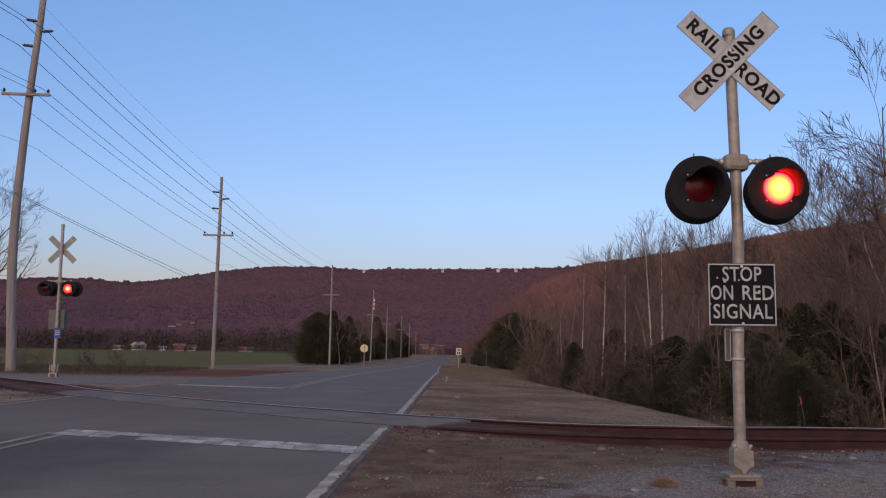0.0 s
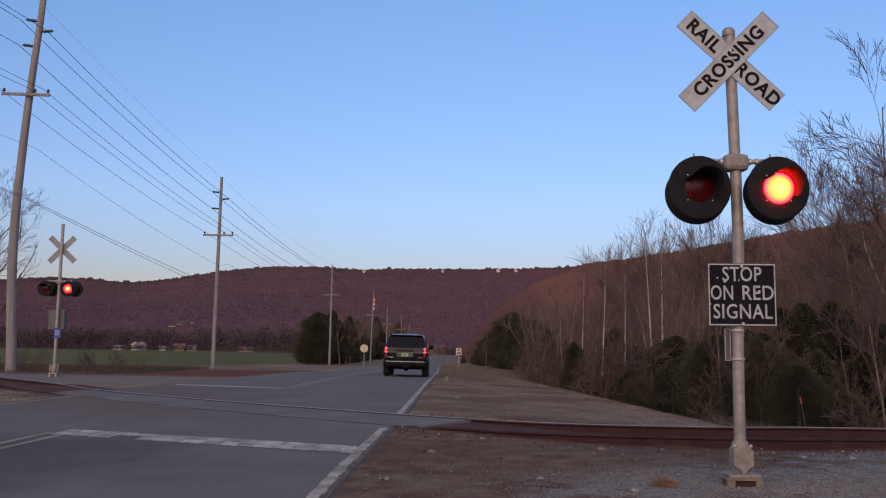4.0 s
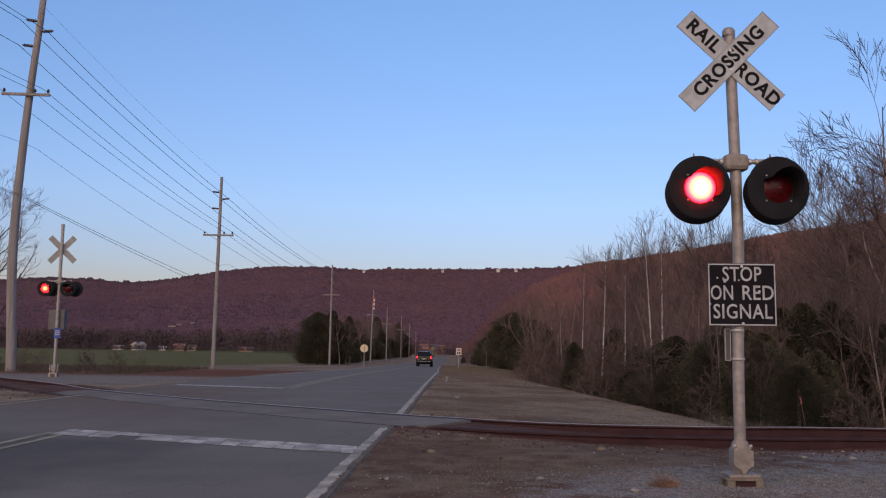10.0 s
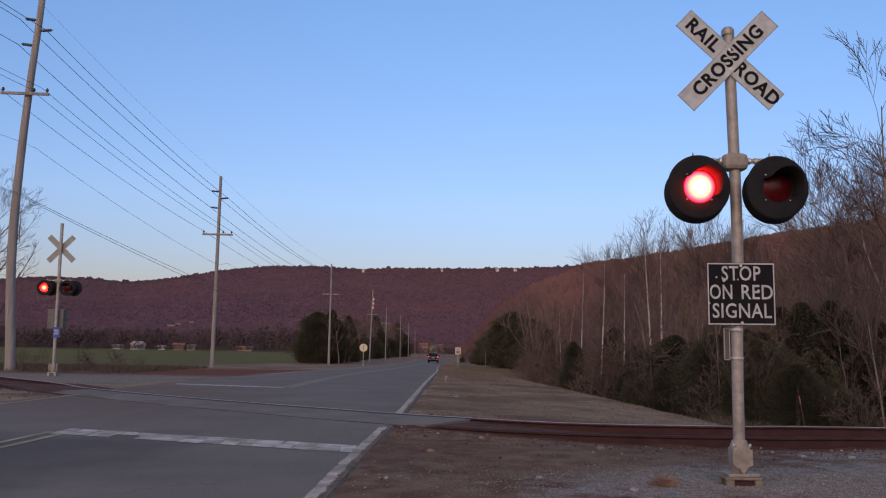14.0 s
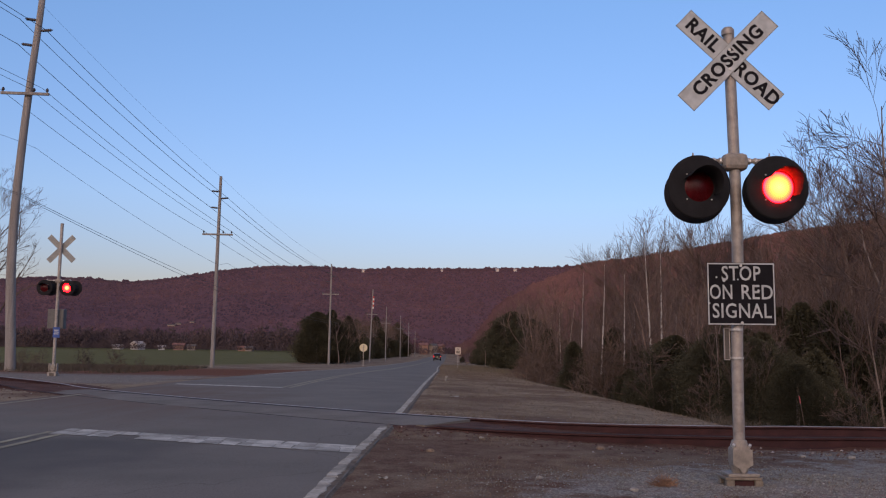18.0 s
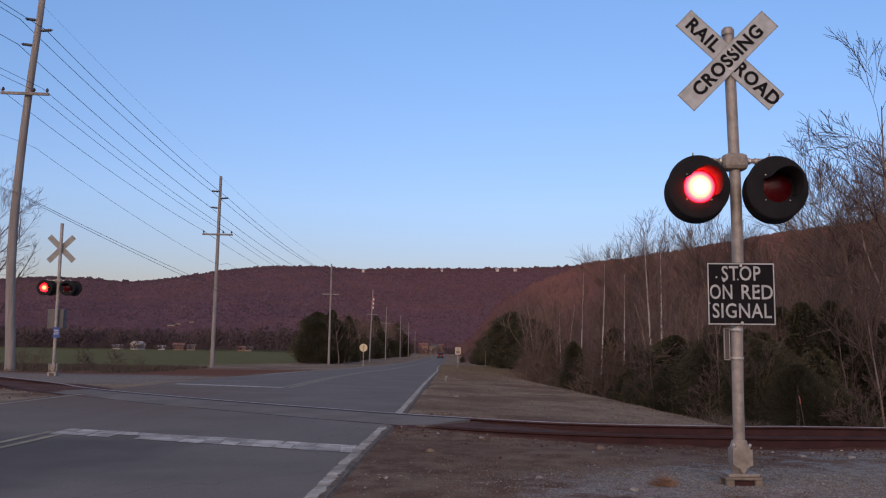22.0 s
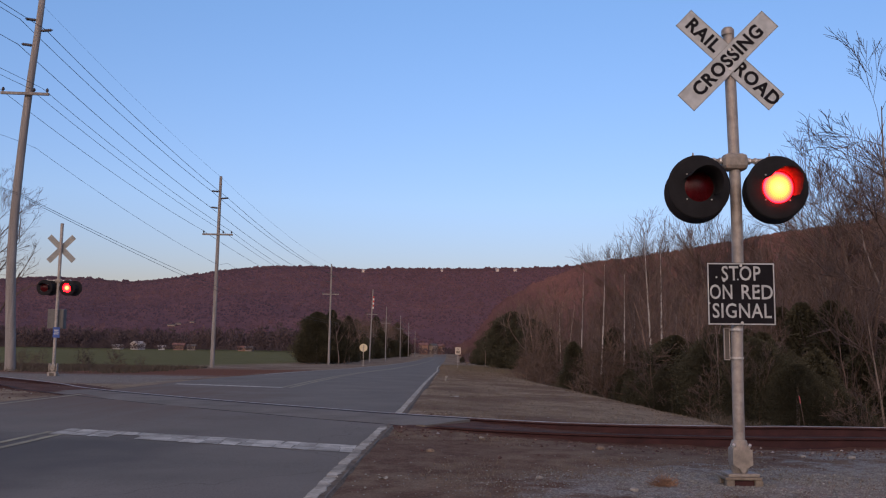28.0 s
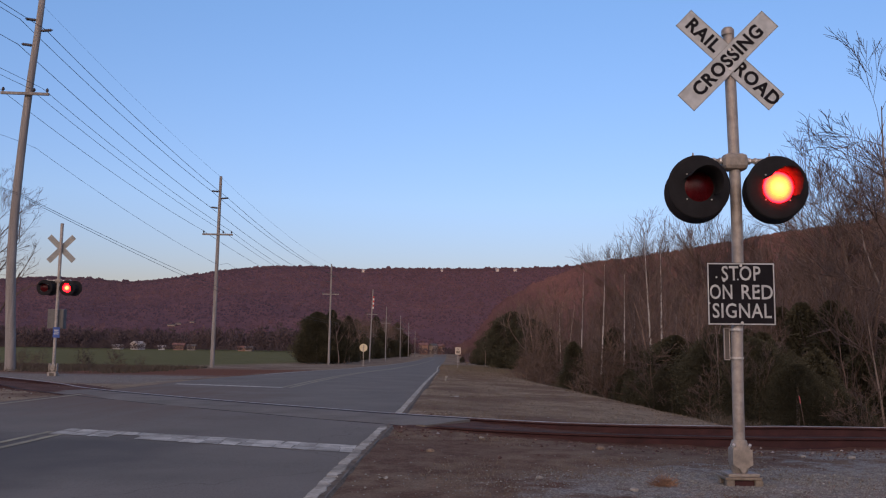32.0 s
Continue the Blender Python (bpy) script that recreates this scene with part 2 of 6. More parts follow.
def ground_material():
    """Dry grass and soil; green field beyond, red soil by the tracks, pale gravel round the masts."""
    m, nt, bsdf = nodes_of("ground", 1.0, specular=0.02)
    tc = nt.nodes.new("ShaderNodeTexCoord")
    sep = nt.nodes.new("ShaderNodeSeparateXYZ")
    nt.links.new(tc.outputs["Object"], sep.inputs[0])
    x, y = sep.outputs[0], sep.outputs[1]
    n1 = noise_node(nt, 0.35, 5)
    n2 = noise_node(nt, 2.6, 5)
    n3 = noise_node(nt, 45, 4, rough=0.7)
    n4 = noise_node(nt, 9, 5, rough=0.65)
    wob = math_node(nt, "MULTIPLY", math_node(nt, "SUBTRACT", n2, 0.5), 5.0)
    xw, yw = math_node(nt, "ADD", x, wob), math_node(nt, "ADD", y, wob)
    dry = ramp_node(nt, n2, [(0.3, (0.240, 0.176, 0.124)), (0.5, (0.305, 0.230, 0.160)), (0.7, (0.375, 0.288, 0.198))])
    soil = ramp_node(nt, n4, [(0.3, (0.112, 0.064, 0.048)), (0.7, (0.190, 0.116, 0.084))])
    col = mix_node(nt, range_node(nt, n1, 0.42, 0.62, 0.0, 0.75), dry, soil)
    # barer soil on the near side of the rails
    col = mix_node(nt, math_node(nt, "MULTIPLY", range_node(nt, yw, 16.5, 12.5), range_node(nt, n2, 0.3, 0.6, 0.92, 0.55)), col, soil)
    # green field on the far side of the tracks
    green = ramp_node(nt, n1, [(0.3, (0.116, 0.104, 0.043)), (0.5, (0.145, 0.133, 0.057)), (0.7, (0.184, 0.160, 0.078))])
    left = range_node(nt, xw, -19.0, -26.0)
    far = range_node(nt, yw, 44.0, 60.0)
    col = mix_node(nt, math_node(nt, "MULTIPLY", left, far), col, green)
    # red soil strip along the far left road edge and the railway
    rx = math_node(nt, "MULTIPLY", range_node(nt, xw, -6.5, -9.5), range_node(nt, xw, -26.0, -15.0))
    ry = math_node(nt, "MULTIPLY", range_node(nt, yw, 34.0, 38.0), range_node(nt, yw, 66.0, 54.0))
    col = mix_node(nt, math_node(nt, "MULTIPLY", math_node(nt, "MULTIPLY", rx, ry), 1.0), col, (0.190, 0.086, 0.056))
    # greener grass on the right verge further on
    vg = math_node(nt, "MULTIPLY", range_node(nt, xw, -0.5, 3.0), range_node(nt, xw, 14.0, 9.0))
    vy = math_node(nt, "MULTIPLY", range_node(nt, yw, 62.0, 84.0), range_node(nt, yw, 170.0, 130.0))
    col = mix_node(nt, math_node(nt, "MULTIPLY", math_node(nt, "MULTIPLY", vg, vy), 0.75), col, (0.150, 0.140, 0.062))
    # gravel pad round the near mast
    gx = math_node(nt, "MULTIPLY", range_node(nt, xw, 0.5, 1.9), range_node(nt, xw, 9.0, 6.5))
    ys = math_node(nt, "SUBTRACT", yw, math_node(nt, "MULTIPLY", math_node(nt, "SUBTRACT", xw, 2.7), 0.32))
    gy = math_node(nt, "MULTIPLY", range_node(nt, yw, 6.4, 8.0), range_node(nt, ys, 10.0, 9.1))
    pad = math_node(nt, "MULTIPLY", math_node(nt, "MULTIPLY", gx, gy), range_node(nt, n4, 0.36, 0.58, 0.45, 1.0))
    stone = ramp_node(nt, n3, [(0.3, (0.170, 0.156, 0.138)), (0.5, (0.285, 0.264, 0.235)), (0.72, (0.42, 0.392, 0.352))])
    col = mix_node(nt, pad, col, stone)
    # low bank of spilt stone below the near rail
    yb = math_node(nt, "ADD", y, math_node(nt, "MULTIPLY", wob, 0.12))
    spill = math_node(nt, "MULTIPLY", range_node(nt, xw, 3.6, 5.0), math_node(nt, "MULTIPLY", range_node(nt, yb, 10.35, 10.75), range_node(nt, yb, 11.75, 11.3)))
    col = mix_node(nt, math_node(nt, "MULTIPLY", spill, range_node(nt, n4, 0.36, 0.52, 0.25, 0.95)), col, stone)
    # pale gravel apron beside the far mast
    ax = range_node(nt, xw, -8.0, -10.5)
    ay = math_node(nt, "MULTIPLY", range_node(nt, yw, 27.0, 29.5), range_node(nt, yw, 40.0, 35.5))
    apron = math_node(nt, "MULTIPLY", ax, ay)
    col = mix_node(nt, math_node(nt, "MULTIPLY", apron, 0.9), col, mix_node(nt, 0.6, stone, (0.225, 0.190, 0.160)))
    g = range_node(nt, n3, 0.25, 0.75, 0.68, 1.3)
    sc = nt.nodes.new("ShaderNodeVectorMath")
    sc.operation = "SCALE"
    nt.links.new(col, sc.inputs[0])
    nt.links.new(g, sc.inputs["Scale"])
    nt.links.new(sc.outputs[0], bsdf.inputs["Base Color"])
    hsum = math_node(nt, "ADD", n3, math_node(nt, "MULTIPLY", n4, 1.5))
    bump_node(nt, bsdf, hsum, 0.7, 0.03)
    return m


ROAD = road_material()
GROUND = ground_material()

# ---- lie of the land ----
PROFILE = [(-400, 0.0), (13, 0.0), (26, -0.055), (41, -0.07), (67, -0.5), (122, -1.22), (178, -1.75), (222, -2.1), (380, -2.6), (4000, -2.6)]
AXIS = [(-400, -10.0), (-30, -5.5), (0, -4.97), (7.3, -4.83), (11.5, -4.70), (14.5, -4.53), (25, -4.38), (40, -4.15), (64, -3.82), (90, -3.76), (155, -3.4), (243, -2.45), (340, -1.5), (700, 1.0)]
HALF = 3.98


def half_r(y):
    """The right half of the road narrows beyond the crossing."""
    return HALF * (1 - 0.09 * smooth01(20, 105, y))


def lerp_list(rows, v):
    for (a, p), (b, q) in zip(rows, rows[1:]):
        if v <= b:
            return p + (q - p) * max(0.0, (v - a) / (b - a))
    return rows[-1][1]


def road_x(y):
    return sum(lerp_list(AXIS, y + d) for d in (-3, -1.5, 0, 1.5, 3)) / 5


def level(y):
    """Height of the road's crown along its way."""
    z = sum(lerp_list(PROFILE, y + d) for d in (-10, -5, 0, 5, 10)) / 5
    return z


def ramp_down(y):
    """The road climbs gently to the tracks."""
    return -0.012 * max(0.0, 14.0 - max(y, -4.0))


def dip(x, y):
    """The road sinks out of sight beyond its far crest."""
    return -5.0 * smooth01(375, 470, y) * (1 - smooth01(480, 528, y)) * (1 - smooth01(14, 40, abs(x)))


TRACK = [(-150, 168.0, 0.009), (-80, 96.0, 0.009), (-40, 55.0, 0.02), (-14.3, 29.1, 0.0), (-9.0, 23.1, -0.03), (-5.18, 19.2, -0.012), (-1.83, 16.24, 0.004), (-0.2, 15.0, 0.009), (1.9, 13.75, 0.02), (4.3, 13.3, 0.04), (6.55, 13.2, 0.06), (18, 12.2, 0.1), (45, 9.0, 0.1), (120, 2.0, 0.1)]


def spline(pts, n):
    out = []
    p = [Vector(q) for q in pts]
    p = [p[0] * 2 - p[1]] + p + [p[-1] * 2 - p[-2]]
    for i in range(1, len(p) - 2):
        for k in range(n):
            t = k / n
            a, b, c, d = p[i - 1], p[i], p[i + 1], p[i + 2]
            out.append(0.5 * (2 * b + (c - a) * t + (2 * a - 5 * b + 4 * c - d) * t * t + (3 * b - a - 3 * c + d) * t ** 3))
    out.append(p[-2])
    return out


FAR_RAIL = spline(TRACK, 10)


def beside(path, off):
    out = []
    for i, p in enumerate(path):
        d = path[min(i + 1, len(path) - 1)] - path[max(i - 1, 0)]
        n = Vector((d.y, -d.x, 0)).normalized()
        out.append(p + n * off)
    return out


NEAR_RAIL = beside(FAR_RAIL, 1.5)
for p in NEAR_RAIL:
    # worn flush with the asphalt where it crosses the road
    if abs(p.x - road_x(p.y)) < HALF + 0.6:
        p.z = level(p.y) + ramp_down(p.y) + 0.0012 + 0.004 * noise.noise(Vector((p.x * 0.9, p.y * 0.9, 5)))
MID_TRACK = beside(FAR_RAIL, 0.75)
MID_NP = np.array([(p.x, p.y) for p in MID_TRACK])


def track_gap(x, y):
    d = np.hypot(MID_NP[:, 0] - x, MID_NP[:, 1] - y)
    i = int(d.argmin())
    a = MID_NP[max(i - 1, 0)]
    b = MID_NP[min(i + 1, len(MID_NP) - 1)]
    u = (b - a) / np.hypot(*(b - a))
    w = np.array((x, y)) - a
    return abs(w[0] * u[1] - w[1] * u[0])


def crest(y):
    """Where the verge breaks into the wooded bank."""
    return lerp_list([(-100, 30), (8, 14), (12, 5.2), (26, 4.3), (42, 3.4), (58, 3.6), (80, 7), (110, 9), (400, 14)], y)


def ground_z(x, y):
    z = level(y) - 0.075 + dip(x, y)
    z += 0.9 * smooth01(180, 430, y) * smooth01(35, 90, -x) if x < -35 else 0.0
    if x > road_x(y):
        c = crest(y)
        z -= 2.2 * smooth01(c, c + 7, x) * smooth01(10, 20, y) * (1 - smooth01(150, 320, y))
        z -= 0.05 * max(0.0, min(x, c) - 0.6) * smooth01(11, 14, y) * 0.6
    if -60 < x < 40:
        g = track_gap(x, y)
        if g < 3.2:
            bed = -0.035 - 0.085 * smooth01(-0.2, 3.2, x) - 0.06 * smooth01(9.0, 12.0, -x) + 0.05 * smooth01(3.2, 7.0, x)
            z = z + (bed - z) * (1 - smooth01(0.95, 2.6, g)) * (1 - smooth01(60, 80, y))
    z += 0.02 * noise.noise(Vector((x * 0.7, y * 0.7, 0))) + 0.012 * noise.noise(Vector((x * 2.3, y * 2.3, 3)))
    # keep under the road
    half = half_r(y) if x > road_x(y) else HALF
    if abs(x - road_x(y)) < half - 0.12:
        z = min(z, level(y) + dip(x, y) + ramp_down(y) - 0.045 - 0.014 * smooth01(28, 45, y) * abs(x - road_x(y)))
    elif abs(x - road_x(y)) < half + 1.5:
        s = smooth01(half, half + 1.5, abs(x - road_x(y)))
        low = 0.030 if x < road_x(y) else 0.014
        z = z * s + (level(y) + ramp_down(y) - low - 0.056 * smooth01(28, 45, y) + 0.012 * noise.noise(Vector((x * 3.1, y * 3.1, 9))) + dip(x, y)) * (1 - s)
    return z


def spread(stops):
    vals = []
    for a, b, step in stops:
        vals.extend(np.arange(a, b, step))
    vals.append(stops[-1][1])
    return vals


def build_ground():
    xs = spread([(-2400, -300, 150), (-300, -60, 20), (-60, -14, 1.6), (-14, 12, 0.3), (12, 60, 1.6), (60, 300, 20), (300, 2400, 150)])
    ys = spread([(-400, -20, 40), (-20, 5, 1.25), (5, 20, 0.3), (20, 60, 0.9), (60, 200, 5), (200, 600, 20), (600, 3600, 150)])
    verts = [(x, y, ground_z(x, y)) for y in ys for x in xs]
    w = len(xs)
    faces = [(j * w + i, j * w + i + 1, (j + 1) * w + i + 1, (j + 1) * w + i) for j in range(len(ys) - 1) for i in range(w - 1)]
    ob = new("ground", raw_mesh("ground", verts, faces, GROUND, True))
    return tagged(ob, "dry brown grass and soil with pale gravel and a green field", "ground", kind="structure")


build_ground()


def crown(y):
    return 0.014 * smooth01(28, 45, y)


def strip(name, ys, left, right, lift, material, parent=None, thick=0.0):
    """A band that follows the road between two offsets from its axis."""
    bm = bmesh.new()
    rows = []
    for y in ys:
        c, z = road_x(y), level(y) + dip(0, y) + ramp_down(y)
        offs = [left + (right - left) * k / 4 for k in range(5)]
        offs = [o * half_r(y) / HALF if o > 0 else o for o in offs]
        row = [bm.verts.new((c + o, y, z + lift - crown(y) * abs(o))) for o in offs]
        if thick:
            row = [bm.verts.new((c + left - 0.02, y, z + lift - thick))] + row + [bm.verts.new((c + offs[-1] + 0.02, y, z + lift - thick))]
        rows.append(row)
    for a, b in zip(rows, rows[1:]):
        for i in range(len(a) - 1):
            bm.faces.new((a[i], a[i + 1], b[i + 1], b[i]))
    return part(name, bm, material, parent, smooth=False)


ROAD_YS = spread([(-300, -20, 20), (-20, 0, 2), (0, 40, 0.8), (40, 100, 4), (100, 560, 10)])
road = strip("road", ROAD_YS, -HALF, HALF - 0.075, 0.0, ROAD, thick=0.32)
tagged(road, "worn grey asphalt two-lane road with faint cracks", "road", kind="structure")


def road_z(x, y):
    return level(y) + dip(0, y) + ramp_down(y) - crown(y) * abs(x - road_x(y))


def build_markings():
    # double yellow centre line, in pieces before and after the crossing
    for a, b in ((-12, 11.9), (25.4, 300)):
        for off in ((-0.50, -0.24) if b < 20 else (-0.17, 0.07)):
            strip("centre_line", spread([(a, min(b, 40), 0.8)] + ([(40, b, 8)] if b > 40 else [])), off, off + 0.10, 0.005, YELLOW_LINE, road)
    # left edge line, broken by the crossing
    strip("edge_line", spread([(-12, 20.4, 0.8)]), -HALF + 0.25, -HALF + 0.36, 0.005, YELLOW_LINE, road)
    strip("edge_line", spread([(40, 300, 8)]), -HALF + 0.25, -HALF + 0.36, 0.005, WHITE_LINE, road)
    # painted edge along the right side, crumbled into blocks
    rnd = random.Random(4)
    y = -6.0
    while y < 120:
        ln = rnd.uniform(0.22, 0.75) if y < 25 else rnd.uniform(1.5, 3.0) * (1 if y < 60 else 2)
        if not (13.45 < y + ln and y < 15.5):
            bm = bmesh.new()
            n = 4
            rows = []
            for k in range(n + 1):
                yy = y + (ln - 0.016) * k / n
                c = road_x(yy)
                a = c + half_r(yy) - 0.245 + rnd.uniform(-0.010, 0.010)
                b = c + half_r(yy) - 0.125 + rnd.uniform(-0.020, 0.014)
                z = road_z(a, yy)
                rows.append([bm.verts.new(p) for p in ((a, yy, z - 0.01), (a + 0.006, yy, z + 0.010), (b - 0.012, yy, z + 0.009), (b + 0.01, yy, z - 0.012))])
            for r0, r1 in zip(rows, rows[1:]):
                for i in range(3):
                    bm.faces.new((r0[i], r0[i + 1], r1[i + 1], r1[i]))
            bm.faces.new(rows[0][::-1])
            bm.faces.new(rows[-1])
            part("edge_block", bm, EDGE_PAINT, road)
        y += ln
    # crumbling tan edge of the asphalt beside the paint
    bm = bmesh.new()
    rows = []
    for yy in spread([(-6, 13.6, 0.12), (13.6, 15.6, 0.5), (15.6, 62, 0.5), (62, 120, 2)]):
        c = road_x(yy) + half_r(yy) - HALF
        w = 0.05 * noise.noise(Vector((0, yy * 1.9, 4))) + 0.025 * noise.noise(Vector((0, yy * 7, 2)))
        z = road_z(c + HALF, yy)
        rows.append([bm.verts.new(p) for p in ((c + HALF - 0.17, yy, z + 0.004), (c + HALF - 0.085 + w * 0.4, yy, z + 0.001), (c + HALF - 0.02 + w * 0.6, yy, z - 0.040), (c + HALF + 0.05 + w * 0.6, yy, z - 0.12))])
    for r0, r1 in zip(rows, rows[1:]):
        for i in range(3):
            bm.faces.new((r0[i], r0[i + 1], r1[i + 1], r1[i]))
    part("crumbled_edge", bm, surface("crumbled_asphalt", (0.135, 0.103, 0.078), (0.245, 0.188, 0.142), 6, 45, 0.95, 0, 0.8, 0.02, specular=0.1), road, "crumbling tan asphalt edge")
    # stop lines of cracked paint, slightly askew, worn away in places
    def stop_line(p0, p1, depth, pieces, seed, worn):
        rnd = random.Random(seed)
        p0, p1 = Vector((*p0, 0)), Vector((*p1, 0))
        for row in range(2):
            cuts = sorted([0, 1] + [(k + rnd.uniform(-0.34, 0.34)) / pieces for k in range(1, pieces)])
            for a, b in zip(cuts, cuts[1:]):
                mid = (a + b) / 2
                if row == 0 and worn[0] < mid < worn[1]:
                    continue
                lo, hi = ((-0.5, -0.007), (0.007, 0.5))[row]
                bm = bmesh.new()
                n = 5
                top, bot = [], []
                slant = rnd.uniform(-0.012, 0.012)
                for k in range(n + 1):
                    f = a + (b - a - 0.0026) * k / n
                    q = p0.lerp(p1, f)
                    for lst, e, edge in ((top, hi, row == 1), (bot, lo, row == 0)):
                        yv = q.y + e * depth + (rnd.uniform(-0.018, 0.018) if edge else rnd.uniform(-0.008, 0.008))
                        xv = q.x + slant * (e - lo) + rnd.uniform(-0.01, 0.01)
                        lst.append(bm.verts.new((xv, yv, road_z(xv, yv) + 0.006)))
                for k in range(n):
                    bm.faces.new((bot[k], bot[k + 1], top[k + 1], top[k]))
                part("stop_bar", bm, WHITE_LINE, road)
    stop_line((-5.03, 11.98), (-0.98, 10.50), 0.66, 17, 2, (0.25, 0.325))
    stop_line((-7.9, 26.9), (-4.45, 25.4), 0.5, 4, 5, (2, 2))


build_markings()


# ---- railway ----
def build_track():
    track = thing("railway_track", "single rusty railway track crossing the road", "railway", kind="structure")
    for path in ([p + Vector((0, 0, 0.014)) for p in FAR_RAIL], NEAR_RAIL):
        bm = bmesh.new()
        prof = [(-0.07, -0.175), (-0.07, -0.155), (-0.012, -0.13), (-0.010, -0.045), (-0.036, -0.03), (-0.036, -0.004), (0.036, -0.004), (0.036, -0.03), (0.010, -0.045), (0.012, -0.13), (0.07, -0.155), (0.07, -0.175)]
        rings = []
        for i, p in enumerate(path):
            d = path[min(i + 1, len(path) - 1)] - path[max(i - 1, 0)]
            n = Vector((d.y, -d.x, 0)).normalized()
            rings.append([bm.verts.new(p + n * a + Vector((0, 0, b))) for a, b in prof])
        for a, b in zip(rings, rings[1:]):
            for i in range(len(prof) - 1):
                bm.faces.new((a[i], b[i], b[i + 1], a[i + 1]))
        rail = part("rail", bm, RUST, track, "rust-red steel rail")
        bm = bmesh.new()
        rows = []
        for i, p in enumerate(path):
            d = path[min(i + 1, len(path) - 1)] - path[max(i - 1, 0)]
            n = Vector((d.y, -d.x, 0)).normalized()
            rows.append([bm.verts.new(p + n * a + Vector((0, 0, b))) for a, b in ((-0.037, -0.012), (-0.028, 0.0), (0.028, 0.0), (0.037, -0.012))])
        for a, b in zip(rows, rows[1:]):
            for i in range(3):
                bm.faces.new((a[i], b[i], b[i + 1], a[i + 1]))
        part("rail_head", bm, RAIL_DULL if path is NEAR_RAIL else RAIL_SHEEN, rail, "worn rail head, sky sheen put into the far one's colour")
    # ties
    bm = bmesh.new()
    box(bm, (0.22, 2.6, 0.16), (0, 0, 0), bevel=0.015)
    me = mesh_of("tie", bm, TIE)
    length = 0.0
    for a, b in zip(MID_TRACK, MID_TRACK[1:]):
        seg = (b - a).length
        k = math.ceil(length / 0.55) * 0.55 - length
        while k < seg:
            p = a + (b - a) * (k / seg)
            off = p.x - road_x(p.y)
            if -30 < p.x < 22 and p.y < 50 and not -HALF - 0.6 < off < HALF + 1.2:
                ang = math.degrees(math.atan2(b.y - a.y, b.x - a.x))
                part("tie", me, None, track, m=pose(p.x, p.y, p.z - 0.262, 0, 0, ang))
            k += 0.55
        length += seg
    # rust-stained bed under the rails
    bed_mat = surface("rusty_bed", (0.092, 0.046, 0.036), (0.158, 0.086, 0.064), 2.5, 38, 0.95, 0, 0.9, 0.03, specular=0.1)
    for lo, hi in ((-HALF - 26, -HALF - 0.3), (HALF + 0.15, HALF + 14)):
        bm = bmesh.new()
        rows = []
        fine = beside(spline(TRACK, 40), 0.75)
        for i, q in enumerate(fine):
            if not (lo < q.x - road_x(q.y) < hi and q.y < 50):
                continue
            d = fine[min(i + 1, len(fine) - 1)] - fine[max(i - 1, 0)]
            n = Vector((d.y, -d.x, 0)).normalized()
            row = []
            for k in range(9):
                off = -1.75 + 2.85 * k / 8
                w = q + n * (off + 0.12 * noise.noise(Vector((q.x * 1.5, q.y * 1.5, k))))
                edge = -0.03 if k in (0, 8) else 0.018 + 0.012 * noise.noise(Vector((w.x * 3, w.y * 3, 1)))
                row.append(bm.verts.new((w.x, w.y, ground_z(w.x, w.y) + edge)))
            rows.append(row)
        for a, b in zip(rows, rows[1:]):
            for i in range(8):
                bm.faces.new((a[i], b[i], b[i + 1], a[i + 1]))
        part("ballast_bed", bm, bed_mat, track, "rust-stained ballast bed", True)
    # crossing panels between the rails; a flush black strip paints the flangeway's shade
    def band(name, lo, hi, lift, material, a_off, b_off, cuts):
        rows = []
        path = [p for p in spline(TRACK, 40)]
        lo_p, hi_p = beside(path, lo), beside(path, hi)
        sel = [i for i, p in enumerate(path) if a_off < p.x - road_x(p.y) < b_off and p.y < 60]
        step = max(1, len(sel) // cuts)
        for s in range(0, len(sel) - 1, step):
            chunk = sel[s:s + step + 1]
            bm = bmesh.new()
            rows = []
            for i in chunk:
                a, b = lo_p[i], hi_p[i]
                drop = 0.016 if hi > 1.3 else 0.0
                zb = b.z + lift - drop
                if hi > 1.3 and abs(b.x - road_x(b.y)) < HALF + 0.3:
                    zb = min(zb, road_z(b.x, b.y) + 0.001)
                rows.append([bm.verts.new((q.x, q.y, z)) for q, z in ((a, a.z + lift - 0.12), (a, a.z + lift), (b, zb), (b, b.z + lift - 0.12))])
            for r0, r1 in zip(rows, rows[1:]):
                for i in range(3):
                    bm.faces.new((r0[i], r1[i], r1[i + 1], r0[i + 1]))
            if len(rows) > 1:
                bm.faces.new(rows[0])
                bm.faces.new(rows[-1][::-1])
                part(name, bm, material, track)
    panel_mat = surface("crossing_panel", (0.170, 0.144, 0.118), (0.238, 0.202, 0.168), 1.5, 60, 0.9, 0, 0.3, vary=0.05, specular=0.1)
    band("crossing_panel", 0.195, 1.455, 0.006, panel_mat, -HALF - 0.3, HALF + 1.2, 7)
    band("flangeway_shade", 0.045, 0.190, 0.004, BLACK, -HALF - 0.3, HALF + 1.1, 1)


build_track()


TAN_PLATE = surface("tan_plate", (0.17, 0.138, 0.104), (0.26, 0.212, 0.162), 5, 70, 0.7, 0.1, 0.1)
DARK_CAST = surface("dark_casting", (0.085, 0.075, 0.065), (0.14, 0.12, 0.105), 5, 70, 0.7, 0.1, 0.1)
